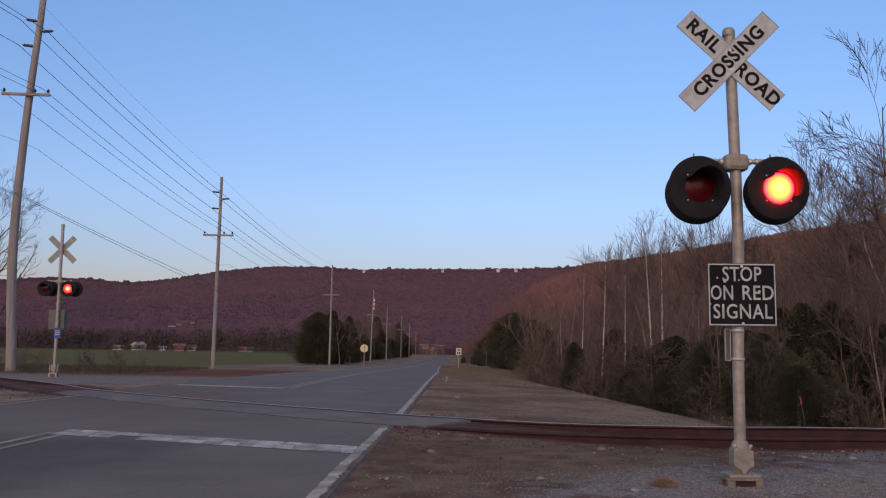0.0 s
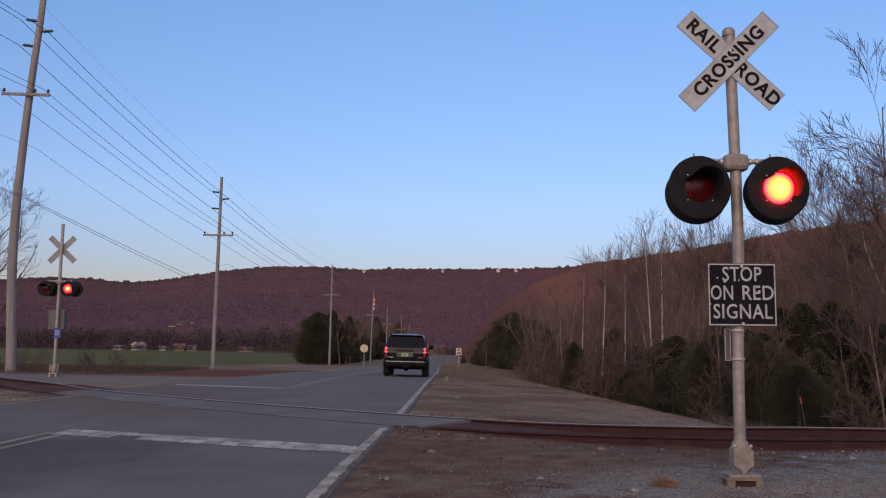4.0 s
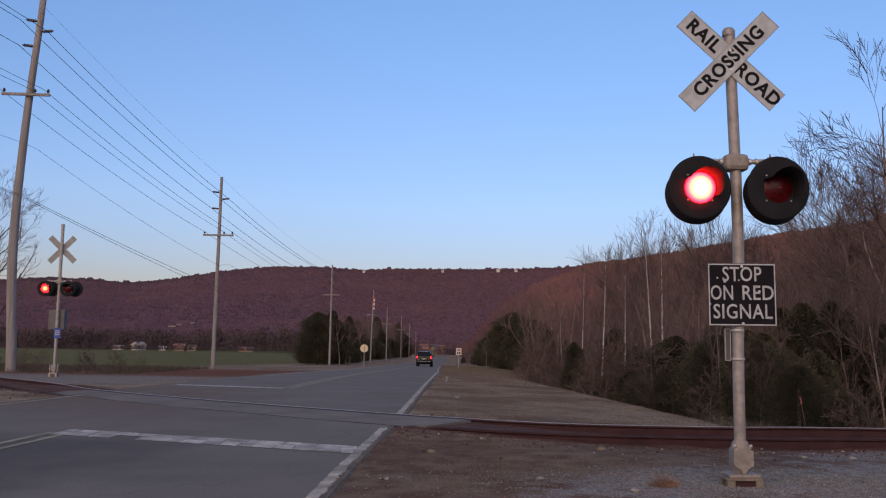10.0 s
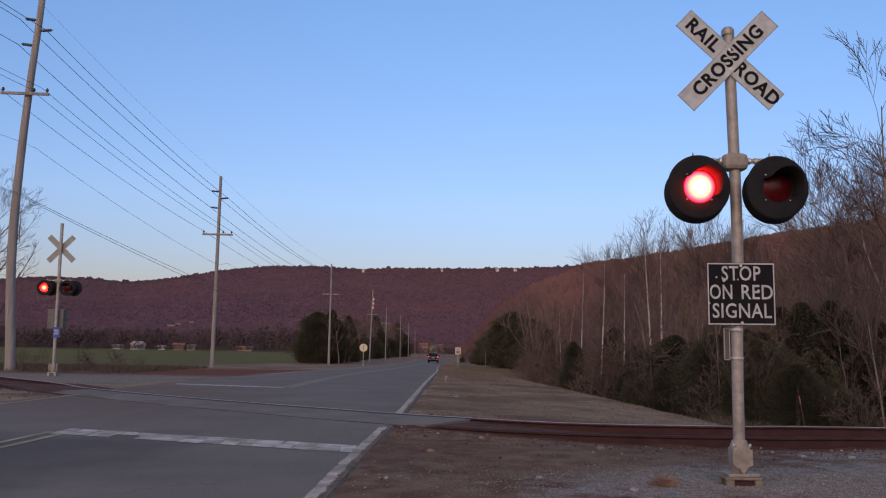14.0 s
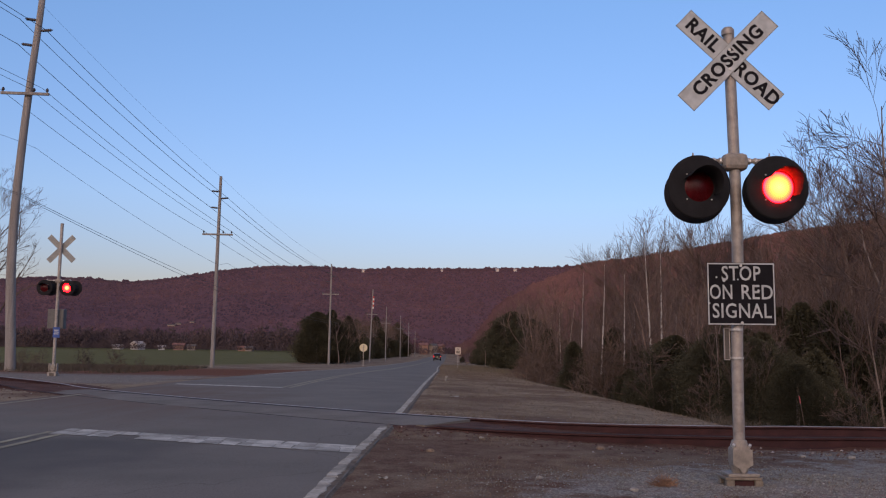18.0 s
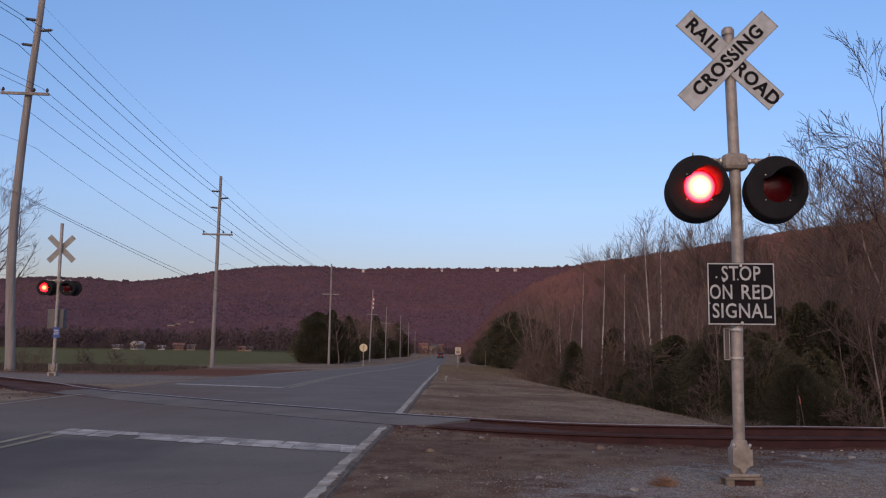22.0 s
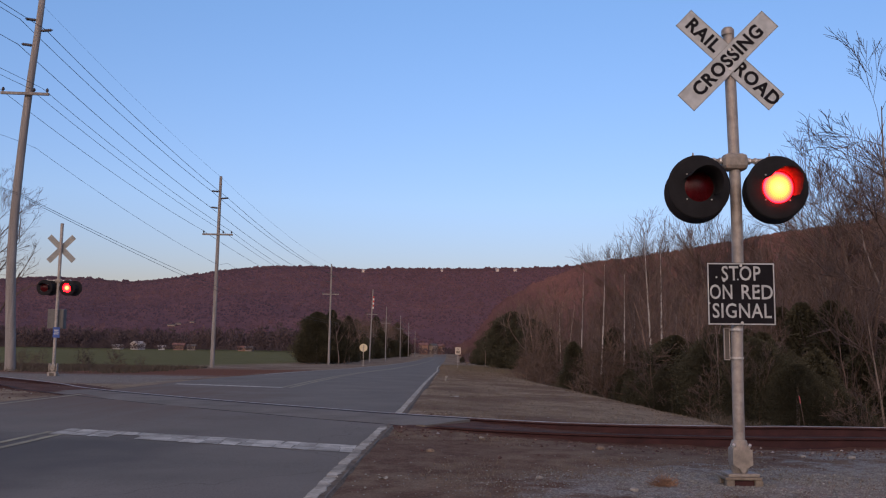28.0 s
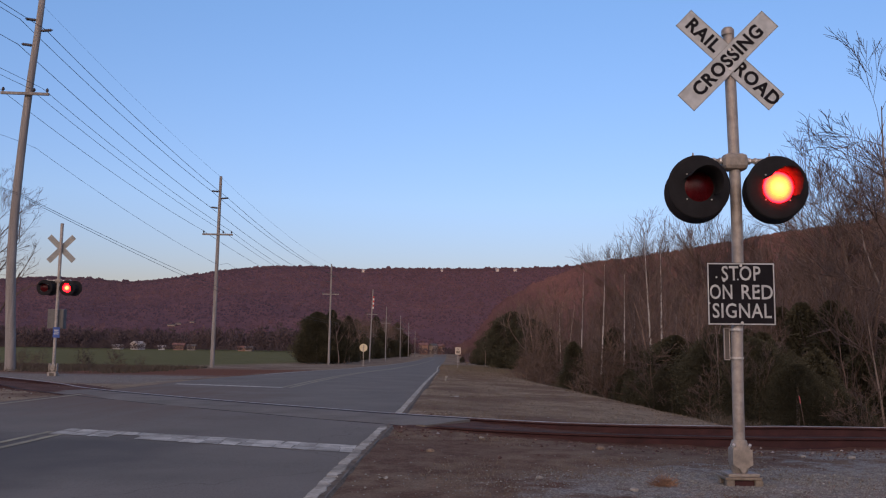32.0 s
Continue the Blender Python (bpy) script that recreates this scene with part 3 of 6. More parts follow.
# ---- crossing signals ----
def lens_dome(r, bulge, seg=28):
    bm = bmesh.new()
    prof = [(0.0005, bulge)] + [(r * k / 5, bulge * (1 - (k / 5) ** 2)) for k in range(1, 6)]
    lathe(bm, prof, Matrix.Rotation(radians(90), 4, "X"), seg)
    return bm


def build_lamp(parent, m, glowing, r_back=0.300, r_lens=0.142):
    """One red lamp; it looks along local -Y. Returns the lamp and its glowing element."""
    face = Matrix.Rotation(radians(90), 4, "X")
    bm = bmesh.new()
    lathe(bm, [(0.0005, -0.19), (0.09, -0.19), (0.13, -0.16), (0.17, -0.06), (0.17, 0.0)], face, 28)
    lamp = part("lamp", bm, BLACK, parent, "black lamp housing", True, m)
    bm = bmesh.new()
    lathe(bm, [(r_lens - 0.004, 0.004), (r_lens + 0.02, 0.006), (r_back - 0.02, 0.008), (r_back, 0.004), (r_back, -0.006), (r_back - 0.02, -0.008), (r_lens - 0.004, -0.008)], face, 44)
    part("background", bm, BLACK, lamp, "round black backing disc", True)
    # hood: longer above than below, thin sheet
    bm = bmesh.new()
    rings = []
    n = 36
    for k in range(n + 1):
        a = radians(-28 + 180 * k / n)
        top = 0.5 + 0.5 * math.sin(a)
        ln = 0.07 + 0.19 * top
        ro = r_lens + 0.016
        pts = [(ro, 0.0), (ro + 0.012, -ln), (ro + 0.009, -ln), (ro - 0.003, 0.0)]
        rings.append([bm.verts.new((r * math.cos(a), y - 0.006, r * math.sin(a))) for r, y in pts])
    for a, b in zip(rings, rings[1:]):
        for i in range(3):
            bm.faces.new((a[i], b[i], b[i + 1], a[i + 1]))
    bm.faces.new(rings[0])
    bm.faces.new(rings[-1][::-1])
    part("hood", bm, BLACK, lamp, "black sheet-metal hood", True)
    part("lens", lens_dome(r_lens, 0.035), LENS, lamp, "dark red ribbed lens", True, pose(0, 0.0, 0))
    # lit element: many small facets round a bright middle
    bm = bmesh.new()
    for ring in range(1, 8):
        r = r_lens * 0.97 * ring / 7.0
        cnt = 6 * ring
        for k in range(cnt):
            a = 2 * math.pi * (k + 0.5 * (ring % 2)) / cnt
            y = -0.037 * (1 - (r / r_lens) ** 2) - 0.002
            q = pose(r * math.cos(a), y, r * math.sin(a), 90, 0, 0)
            bmesh.ops.create_cone(bm, cap_ends=True, segments=6, radius1=r_lens / 15.2, radius2=r_lens / 19, depth=0.004, matrix=q)
    backing = lens_dome(r_lens * 0.99, 0.035)
    me = bpy.data.meshes.new("tmp")
    backing.to_mesh(me)
    backing.free()
    bm.from_mesh(me)
    bpy.data.meshes.remove(me)
    lit = part("lamp_element", bm, glowing, lamp, "glowing red lamp element", False, pose(0, 0.05, 0))
    for k in range(4):
        bm = bmesh.new()
        a = radians(45 + 90 * k)
        q = pose((r_lens + 0.024) * math.cos(a), -0.012, (r_lens + 0.024) * math.sin(a), 90)
        bmesh.ops.create_cone(bm, cap_ends=True, segments=8, radius1=0.008, radius2=0.006, depth=0.008, matrix=q)
        part("screw", bm, BOLT, lamp, "bright screw")
    return lamp, lit


def blade(length, width, angle, words, y, front, parent, shift=(0.0, 0.0)):
    bm = bmesh.new()
    box(bm, (length, 0.004, width), bevel=0.0)
    ob = part("blade", bm, SIGN_WHITE if front else SIGN_BACK, parent, "white crossbuck blade with black lettering" if front else "bare metal back of a crossbuck blade", False, pose(shift[0], y, shift[1], 0, -angle, 0))
    if front:
        bm = bmesh.new()
        for s in (-1, 1):
            box(bm, (length, 0.002, 0.006), (0, -0.003, s * (width / 2 - 0.004)))
            box(bm, (0.006, 0.002, width), (s * (length / 2 - 0.004), -0.003, 0))
        part("border", bm, SIGN_BACK, ob)
        for w, off in words:
            me = text_mesh(w, 0.182, SIGN_BLACK, 1.10, 0.001, 0.0065)
            for v in me.vertices:
                v.co.x *= 0.97
            part("lettering", me, None, ob, "black letters " + w, False, pose(off, -0.0035, 0, 90, 0, 0))
    return ob


def build_signal(x, y, z, front, heights, label, spread_x, mast_r=0.053, turn=0.0, buck=1.0, lean=0.0, bow=0.0):
    """A flashing-light mast; front: the crossbuck's face is towards -Y."""
    top, buck_z, lamp_z = heights
    sig = thing("crossing_signal", label, "crossing signal", pose(x, y, z, 0, lean, turn), group="crossing signals")

    def bent(h):
        """How far the slightly bent mast stands off its chord."""
        return bow * math.exp(-((h - 2.25) / (1.6 if h > 2.25 else 0.8)) ** 2)

    verts, faces = [], []
    hs = [0.12 + (top - 0.12) * k / 24 for k in range(25)]
    tube(verts, faces, [Vector((bent(h), 0, h)) for h in hs], [mast_r] * 25, 24)
    part("mast", raw_mesh("mast", verts, faces, GALV, True), None, sig, "galvanised steel mast")
    bm = bmesh.new()
    lathe(bm, [(mast_r + 0.008, 0), (mast_r + 0.008, 0.05), (mast_r * 0.8, 0.075), (0.001, 0.08)], Matrix.Translation((0, 0, top - 0.05)), 20)
    part("mast_cap", bm, GALV, sig, "pipe cap", True)
    # base casting with, foot and bolts
    bm = bmesh.new()
    box(bm, (0.172, 0.17, 0.17), (0, 0, 0.235), bevel=0.025)
    rod(bm, (0, 0, 0.16), (0, 0, 0.04), 0.095, 0.05, 16)
    rod(bm, (0, 0, 0.31), (0, 0, 0.38), 0.088, 0.066, 20)
    base = part("base_casting", bm, CAST, sig, "cast junction base")
    bm = bmesh.new()
    vs = [bm.verts.new(p) for p in ((-0.088, -0.098, 0.30), (0.088, -0.098, 0.30), (0.092, -0.098, 0.165), (0.04, -0.098, 0.135), (0, -0.098, 0.075), (-0.04, -0.098, 0.135), (-0.092, -0.098, 0.165))]
    f = bm.faces.new(vs)
    ext = bmesh.ops.extrude_face_region(bm, geom=[f])
    for v in ext["geom"]:
        if isinstance(v, bmesh.types.BMVert):
            v.co.y += 0.012
    part("cover_plate", bm, CAST, base, "shield-shaped cover plate")
    for sx in (-1, 1):
        bm = bmesh.new()
        rod(bm, (sx * 0.075, -0.055, 0.325), (sx * 0.075, -0.078, 0.345), 0.016, 0.013, 10)
        part("bolt", bm, BOLT, base, "bright bolt")
    bm = bmesh.new()
    box(bm, (0.335, 0.27, 0.026), (-0.01, 0, 0.045), bevel=0.005)
    plate = part("foot_plate", bm, TAN_PLATE if front else GALV, sig, "flat steel foot plate")
    bm = bmesh.new()
    box(bm, (0.285, 0.24, 0.028), (0, 0, 0.073), bevel=0.006)
    part("base_flange", bm, CAST, plate, "cast base flange")
    for sx in (-1, 1):
        for sy in (-1, 1):
            bm = bmesh.new()
            box(bm, (0.075, 0.075, 0.16), (sx * 0.13, sy * 0.098, -0.047), bevel=0.008)
            part("foot_block", bm, TAN_PLATE if front else GALV, plate)
    bm = bmesh.new()
    box(bm, (0.24, 0.26, 0.19), (0, 0.02, -0.065), bevel=0.02)
    part("footing", bm, RUST if front else DARK_CAST, sig, "low rust-stained footing" if front else "low dark footing")
    # lamp bracket
    bm = bmesh.new()
    bx = bent(lamp_z + 0.28)
    box(bm, (0.235, 0.17, 0.165), (bx, 0, lamp_z + 0.278), bevel=0.046)
    part("bracket_box", bm, CAST, sig, "cast cross-arm box")
    for s in (-1, 1):
        bm = bmesh.new()
        rod(bm, (bx + s * 0.11, 0, lamp_z + 0.29), (s * spread_x, 0, lamp_z + 0.30), 0.023, 0.023, 12)
        rod(bm, (s * spread_x, 0, lamp_z + 0.24), (s * spread_x, 0, lamp_z + 0.335), 0.06, 0.03, 14)
        rod(bm, (s * spread_x, 0, lamp_z + 0.33), (s * spread_x, 0, lamp_z + 0.37), 0.012, 0.007, 8)
        for sy in (-1, 1):
            rod(bm, (s * spread_x, 0.0, lamp_z + 0.29), (s * spread_x, sy * 0.12, lamp_z + 0.08), 0.02, 0.02, 10)
        part("cross_arm", bm, GALV, sig, "short pipe arm", True)
        for a, b in ((0.125, 0.15), (0.19, 0.21)):
            bm = bmesh.new()
            rod(bm, (bx + s * a, 0.0, lamp_z + 0.291), (bx + s * b, 0.0, lamp_z + 0.292), 0.033, 0.033, 10)
            part("collar", bm, BOLT, sig, "bright threaded collar")
    lit = {}
    for s, key in ((-1, "left"), (1, "right")):
        glowing = LAMP_RED if not front else LAMP_WHITE if s < 0 else LAMP_AMBER
        lens = 0.142 if front else 0.158
        lamp, glow_part = build_lamp(sig, pose(s * spread_x - 0.008, -0.20, lamp_z, 3, 0, 4), glowing, r_lens=lens)
        lit[key] = glow_part
        build_lamp(sig, pose(s * spread_x + (0.075 if s < 0 else 0.095), 0.22, lamp_z + 0.010, 3, 0, 180 + 4 * s), glowing, r_lens=lens)
    # crossbuck
    yb = -(mast_r + 0.012) if front else mast_r + 0.012
    cb = thing("crossbuck", "", "")
    cb.parent = sig
    cb.matrix_basis = pose(-0.012 if front else 0.0, yb, buck_z)
    blade(1.23 * buck, 0.222, -43.5, [("RAIL", -0.352), ("ROAD", 0.348)], 0.006 if front else -0.006, front, cb, (0.005, 0.0))
    blade(1.21 * buck, 0.222, 45.5, [("CROSSING", 0.0)], -0.006 if front else 0.006, front, cb, (-0.015, -0.012))
    for dz in (-0.095, 0.095):
        bm = bmesh.new()
        rod(bm, (0, -0.016, dz), (0, 0.02, dz), 0.014, 0.014, 10)
        part("bolt", bm, BOLT, cb, "bright bolt")
    return sig, lit


near_signal, near_lit = build_signal(2.782, 8.38, -0.055, True, (4.31, 3.995, 2.720), "near flashing crossing signal with crossbuck and red lamps, galvanised mast", 0.367, buck=0.985, lean=-0.36, bow=0.036)
far_signal, far_lit = build_signal(-14.80, 34.3, -0.06, False, (5.78, 4.82, 3.28), "far crossing signal seen from behind, crossbuck back and red lamps", 0.435, 0.06, buck=1.12)


def build_stop_sign(sig):
    """Black sign on the near mast."""
    w, h = 0.637, 0.585
    bm = bmesh.new()
    box(bm, (w, 0.004, h))
    sign = part("sign_plate", bm, SIGN_BLACK, sig, "black sign reading STOP ON RED SIGNAL", False, pose(0.034, -0.075, 1.732, 0, 0, 0))
    bm = bmesh.new()
    for s in (-1, 1):
        box(bm, (w - 0.006, 0.002, 0.012), (0, -0.003, s * (h / 2 - 0.010)))
        box(bm, (0.012, 0.002, h - 0.03), (s * (w / 2 - 0.010), -0.003, 0))
    part("border", bm, SIGN_WHITE, sign, "white border")
    for words, dz, sx in (("STOP", 0.185, 0.0), ("ON", 0.01, -0.188), ("RED", 0.01, 0.146), ("SIGNAL", -0.165, 0.0)):
        me = text_mesh(words, 0.192, SIGN_WHITE, 1.06, 0.001, 0.0018)
        xs = [v.co.x for v in me.vertices]
        want = {"STOP": 0.365, "ON": 0.21, "RED": 0.293, "SIGNAL": 0.55}[words]
        k = want / (max(xs) - min(xs))
        for v in me.vertices:
            v.co.x *= k
        part("lettering", me, None, sign, "white words " + words, False, pose(sx, -0.0035, dz, 90, 0, 0))
    rnd = random.Random(8)
    for x, zz in ((-0.23, 0.155), (-0.16, 0.125), (-0.03, 0.135), (0.16, 0.03), (-0.30, -0.09)):
        bm = bmesh.new()
        bmesh.ops.create_circle(bm, cap_ends=True, segments=7, radius=rnd.uniform(0.008, 0.016), matrix=pose(x, -0.0048, zz, 90))
        part("chipped_spot", bm, SIGN_WHITE, sign, "pale chip in the paint")
    for dz in (-0.27, 0.265):
        bm = bmesh.new()
        rod(bm, (0, -0.012, dz), (0, 0.02, dz), 0.013, 0.013, 10)
        part("bolt", bm, BOLT, sign, "bright bolt")
    for dz in (-0.25, 0.25):
        bm = bmesh.new()
        box(bm, (0.16, 0.03, 0.03), (-0.0, 0.035, dz), bevel=0.004)
        part("sign_bracket", bm, GALV, sign)
    # narrow tag box strapped to the mast below the sign
    bm = bmesh.new()
    box(bm, (0.05, 0.02, 0.29), (-0.093, -0.005, 1.265), bevel=0.004)
    tag = part("tag_box", bm, DARK_CAST, sig, "narrow dark grey tag holder in a pale frame")
    bm = bmesh.new()
    for dx in (-0.024, 0.024):
        box(bm, (0.008, 0.022, 0.30), (-0.093 + dx, -0.010, 1.265), bevel=0.002)
    for dz in (-0.146, 0.146):
        box(bm, (0.056, 0.022, 0.008), (-0.093, -0.010, 1.265 + dz), bevel=0.002)
    part("holder_frame", bm, GALV, tag, "pale metal frame")
    for zz in (1.135, 1.40):
        bm = bmesh.new()
        lathe(bm, [(0.058, zz - 0.01), (0.064, zz - 0.01), (0.064, zz + 0.01), (0.058, zz + 0.01)], None, 20)
        box(bm, (0.03, 0.012, 0.02), (-0.005, -0.066, zz))
        part("strap", bm, BOLT, sig, "bright band clamp")


build_stop_sign(near_signal)


CABINET = surface("dull_cabinet", (0.12, 0.115, 0.11), (0.17, 0.16, 0.155), 3, 40, 0.7, 0.1, 0.05)


def build_far_details(sig):
    bm = bmesh.new()
    box(bm, (0.62, 0.30, 0.75), (-0.08, 0.24, 2.1), bevel=0.02)
    part("sign_back", bm, CABINET, sig, "grey metal cabinet behind the mast")
    blue = surface("blue_sign", (0.03, 0.07, 0.26), (0.05, 0.11, 0.36), 4, 40, 0.5, 0, 0)
    bm = bmesh.new()
    box(bm, (0.26, 0.006, 0.40), (0.06, -0.07, 1.58), bevel=0.002)
    plate = part("blue_plate", bm, blue, sig, "small blue notice")
    bm = bmesh.new()
    for k in range(3):
        box(bm, (0.18, 0.003, 0.03), (0.06, -0.075, 1.66 - 0.07 * k))
    part("notice_bar", bm, SIGN_WHITE, plate, "unreadable white lines")
    for s in (-1, 1):
        bm = bmesh.new()
        box(bm, (0.05, 0.14, 0.30), (s * 0.14, 0, 0.25), bevel=0.015)
        part("side_casting", bm, CAST, sig)


build_far_details(far_signal)


# ---- small road signs ----
def build_round_sign():
    x, y = -8.95, 103.6
    z = ground_z(x, y)
    sign = thing("round_sign", "round warning sign from behind on a post, sunlight put into its cream colour", "road sign", pose(x, y, z))
    bm = bmesh.new()
    box(bm, (0.06, 0.04, 2.35), (0, -0.03, 1.12))
    part("post", bm, GALV, sign)
    bm = bmesh.new()
    rod(bm, (0, -0.004, 2.12), (0, 0.004, 2.12), 0.455, 0.455, 36)
    # warm sunlight on the sign's grey back is put into this colour
    disc = part("disc", bm, surface("sunlit_disc", (0.55, 0.47, 0.30), (0.68, 0.58, 0.38), 3, 30, 0.5, 0, 0), sign, "round disc with sunlight in its cream colour")
    bm = bmesh.new()
    box(bm, (0.10, 0.01, 0.62), (0, -0.012, 2.12))
    part("brace", bm, GALV, disc)


def build_small_sign():
    x, y = 1.95, 100.8
    z = ground_z(x, y)
    sign = thing("speed_sign", "small white road sign on a thin post", "road sign", pose(x, y, z))
    bm = bmesh.new()
    box(bm, (0.06, 0.04, 2.0), (0, 0.03, 0.98))
    part("post", bm, GALV, sign)
    bm = bmesh.new()
    box(bm, (0.60, 0.006, 0.78), (0, 0, 1.92))
    pl = part("plate", bm, surface("pale_plate", (0.6, 0.5, 0.42), (0.72, 0.62, 0.52), 3, 30, 0.5, 0, 0), sign, "pale plate")
    bm = bmesh.new()
    for k, w in enumerate((0.36, 0.40)):
        box(bm, (w, 0.003, 0.06), (0, -0.006, 2.15 - 0.13 * k))
    for s in (-1, 1):
        box(bm, (0.14, 0.003, 0.28), (s * 0.11, -0.006, 1.76))
    part("sign_bar", bm, SIGN_BLACK, pl, "dark unreadable marks")


build_round_sign()
build_small_sign()


# ---- utility poles and wires ----
POLES = [(-20.17, 41.4, 17.95, 13.05, 0.235), (-17.05, 66.9, 14.5, 10.0, 0.17), (-15.3, 122.5, 13.75, 9.6, 0.16), (-14.15, 178, 14.5, 9.5, 0.16),
         (-13.7, 222, 13.4, 9.3, 0.15), (-12.85, 283, 13.6, 9.4, 0.15), (-12.3, 339, 13.2, 9.2, 0.15), (-11.7, 405, 12.6, 9.0, 0.15)]


BENDS = [(0.0, 0.36), (3.0, 0.06), (6.0, -0.13), (9.5, -0.08), (13.0, 0.04), (18.0, 0.34)]


def build_pole(x, y, top, arm, r, lean, bands=False, bends=((0, 0), (20, 0))):
    z = ground_z(x, y)
    pole = thing("utility_pole", "weathered grey wooden utility pole with a crossarm and wires", "utility pole", pose(x, y, z, 0, lean, 0), group="utility poles along the road")
    bm = bmesh.new()
    bm.free()
    verts, faces = [], []
    hs = [-0.4 + (top + 0.4) * k / 24 for k in range(25)]
    off = [sum(lerp_list(bends, h + d) for d in (-1.5, -0.75, 0, 0.75, 1.5)) / 5 for h in hs]
    tube(verts, faces, [Vector((o, 0, h)) for o, h in zip(off, hs)], [r * (1 - 0.38 * k / 24) for k in range(25)], 16)
    faces.append(tuple(range(24 * 16, 25 * 16)))
    part("shaft", raw_mesh("shaft", verts, faces, PALE_POLE, True), None, pole, "tapered wooden shaft")
    bm = bmesh.new()
    box(bm, (2.3, 0.10, 0.13), (0, -r - 0.02, arm), bevel=0.01)
    part("crossarm", bm, PALE_POLE, pole, "horizontal wooden crossarm")
    for dx in (-1.05, 0.42, 1.05):
        bm = bmesh.new()
        lathe(bm, [(0.02, 0.0), (0.03, 0.06), (0.075, 0.09), (0.06, 0.13), (0.07, 0.16), (0.03, 0.22), (0.001, 0.23)], Matrix.Translation((dx, -r - 0.02, arm + 0.06)), 10)
        part("pin_insulator", bm, INSULATOR, pole, "dark pin insulator", True)
    if y < 130:
        for side, h in ((-1, top - 1.2), (1, top - 1.72), (-1, top - 2.46)):
            bm = bmesh.new()
            rt = r * 0.7
            prof = [(0.045, 0.0), (0.045, 0.05)] + [(0.05 + 0.03 * (k % 2), 0.08 + 0.045 * k) for k in range(10)] + [(0.03, 0.55), (0.02, 0.60)]
            lathe(bm, prof, pose(side * rt * 0.7 + lerp_list(bends, h), 0, h, 0, side * 84, 0), 10)
            part("post_insulator", bm, INSULATOR, pole, "dark ribbed post insulator", True)
    if bands:
        red = surface("red_band", (0.45, 0.05, 0.04), (0.6, 0.08, 0.06), 3, 30, 0.5, 0, 0)
        pale = surface("pale_band", (0.75, 0.62, 0.55), (0.85, 0.7, 0.62), 3, 30, 0.5, 0, 0)
        for k in range(6):
            bm = bmesh.new()
            rod(bm, (0.22, -0.05, top - 1.4 - 0.42 * k), (0.22, -0.05, top - 1.78 - 0.42 * k), 0.15, 0.15, 12)
            part("marker_band", bm, pale if k % 2 else red, pole)
    return pole


LEANS = [1.12, 0.25, 0.1, 1.6, 0.1, -0.1, 0.1, 0.0]
for k, (px, py, top, arm, r) in enumerate(POLES):
    build_pole(px, py, top, arm, r, LEANS[k], bands=(k == 3), **({"bends": BENDS} if k == 0 else {}))


def wire_curve(name, spans, r, sag, label):
    verts, faces = [], []
    pts = []
    n = 22
    for j, (a, b) in enumerate(spans):
        a, b = Vector(a), Vector(b)
        for i in range(1 if j else 0, n + 1):
            s = i / n
            p = a.lerp(b, s)
            p.z -= sag * (a - b).length / 50 * 4 * s * (1 - s)
            pts.append(p)
    tube(verts, faces, pts, [r * (1 + 0.004 * max(0.0, p.y)) for p in pts], 4)
    ob = new(name, raw_mesh(name, verts, faces, WIRE))
    return tagged(ob, label, "wire", group="overhead wires")


def build_wires():
    back = (-24.0, -10.0, 18.3, 13.3, 0.2)
    chain = [back] + POLES
    heads = [(0.0, 0.0, 0.0045), (-0.62, -1.15, 0.013), (0.66, -1.67, 0.013), (-0.62, -2.41, 0.013)]
    for dx, dz, r in heads:
        spans = []
        for (x0, y0, t0, a0, r0), (x1, y1, t1, a1, r1) in zip(chain, chain[1:]):
            b0, b1 = (0.26 if y == POLES[0][1] else 0.0 for y in (y0, y1))
            spans.append(((x0 + dx + b0, y0, ground_z(x0, y0) + t0 + dz), (x1 + dx + b1, y1, ground_z(x1, y1) + t1 + dz)))
        wire_curve("power_line", spans, r * 0.95, 0.55, "thin dark overhead power line")
    for dx in (-1.05, 0.42, 1.05):
        spans = []
        for (x0, y0, t0, a0, r0), (x1, y1, t1, a1, r1) in zip(chain, chain[1:]):
            spans.append(((x0 + dx, y0 - 0.2, ground_z(x0, y0) + a0 + 0.27), (x1 + dx, y1 - 0.2, ground_z(x1, y1) + a1 + 0.27)))
        wire_curve("distribution_line", spans, 0.0095, 0.6, "thin dark overhead line on the crossarms")
    for h0, h1, r in ((-3.6, -2.6, 0.010),):
        spans = []
        for (x0, y0, t0, a0, r0), (x1, y1, t1, a1, r1) in zip(chain, chain[1:]):
            spans.append(((x0 + 0.15, y0, a0 - 2.3), (x1 + 0.15, y1, a1 - 2.3 + ground_z(x1, y1))))
        wire_curve("neutral_line", spans, 0.007, 0.6, "thin dark overhead line")
    for off in (0.0, 0.32):
        spans = []
        drops = [10.05, 8.19, 5.75, 5.6, 5.6, 5.6, 5.6, 5.6, 5.6]
        for k, ((x0, y0, *_), (x1, y1, *_)) in enumerate(zip(chain, chain[1:])):
            spans.append(((x0 + 0.2, y0, drops[k] + off * (0.25 if k < 2 else 0.9) + ground_z(x0, y0)), (x1 + 0.2, y1, drops[k + 1] + off * (0.25 if k < 1 else 0.9) + ground_z(x1, y1))))
        wire_curve("telephone_cable", spans, 0.0095, 0.25, "thicker dark telephone cable")


build_wires()


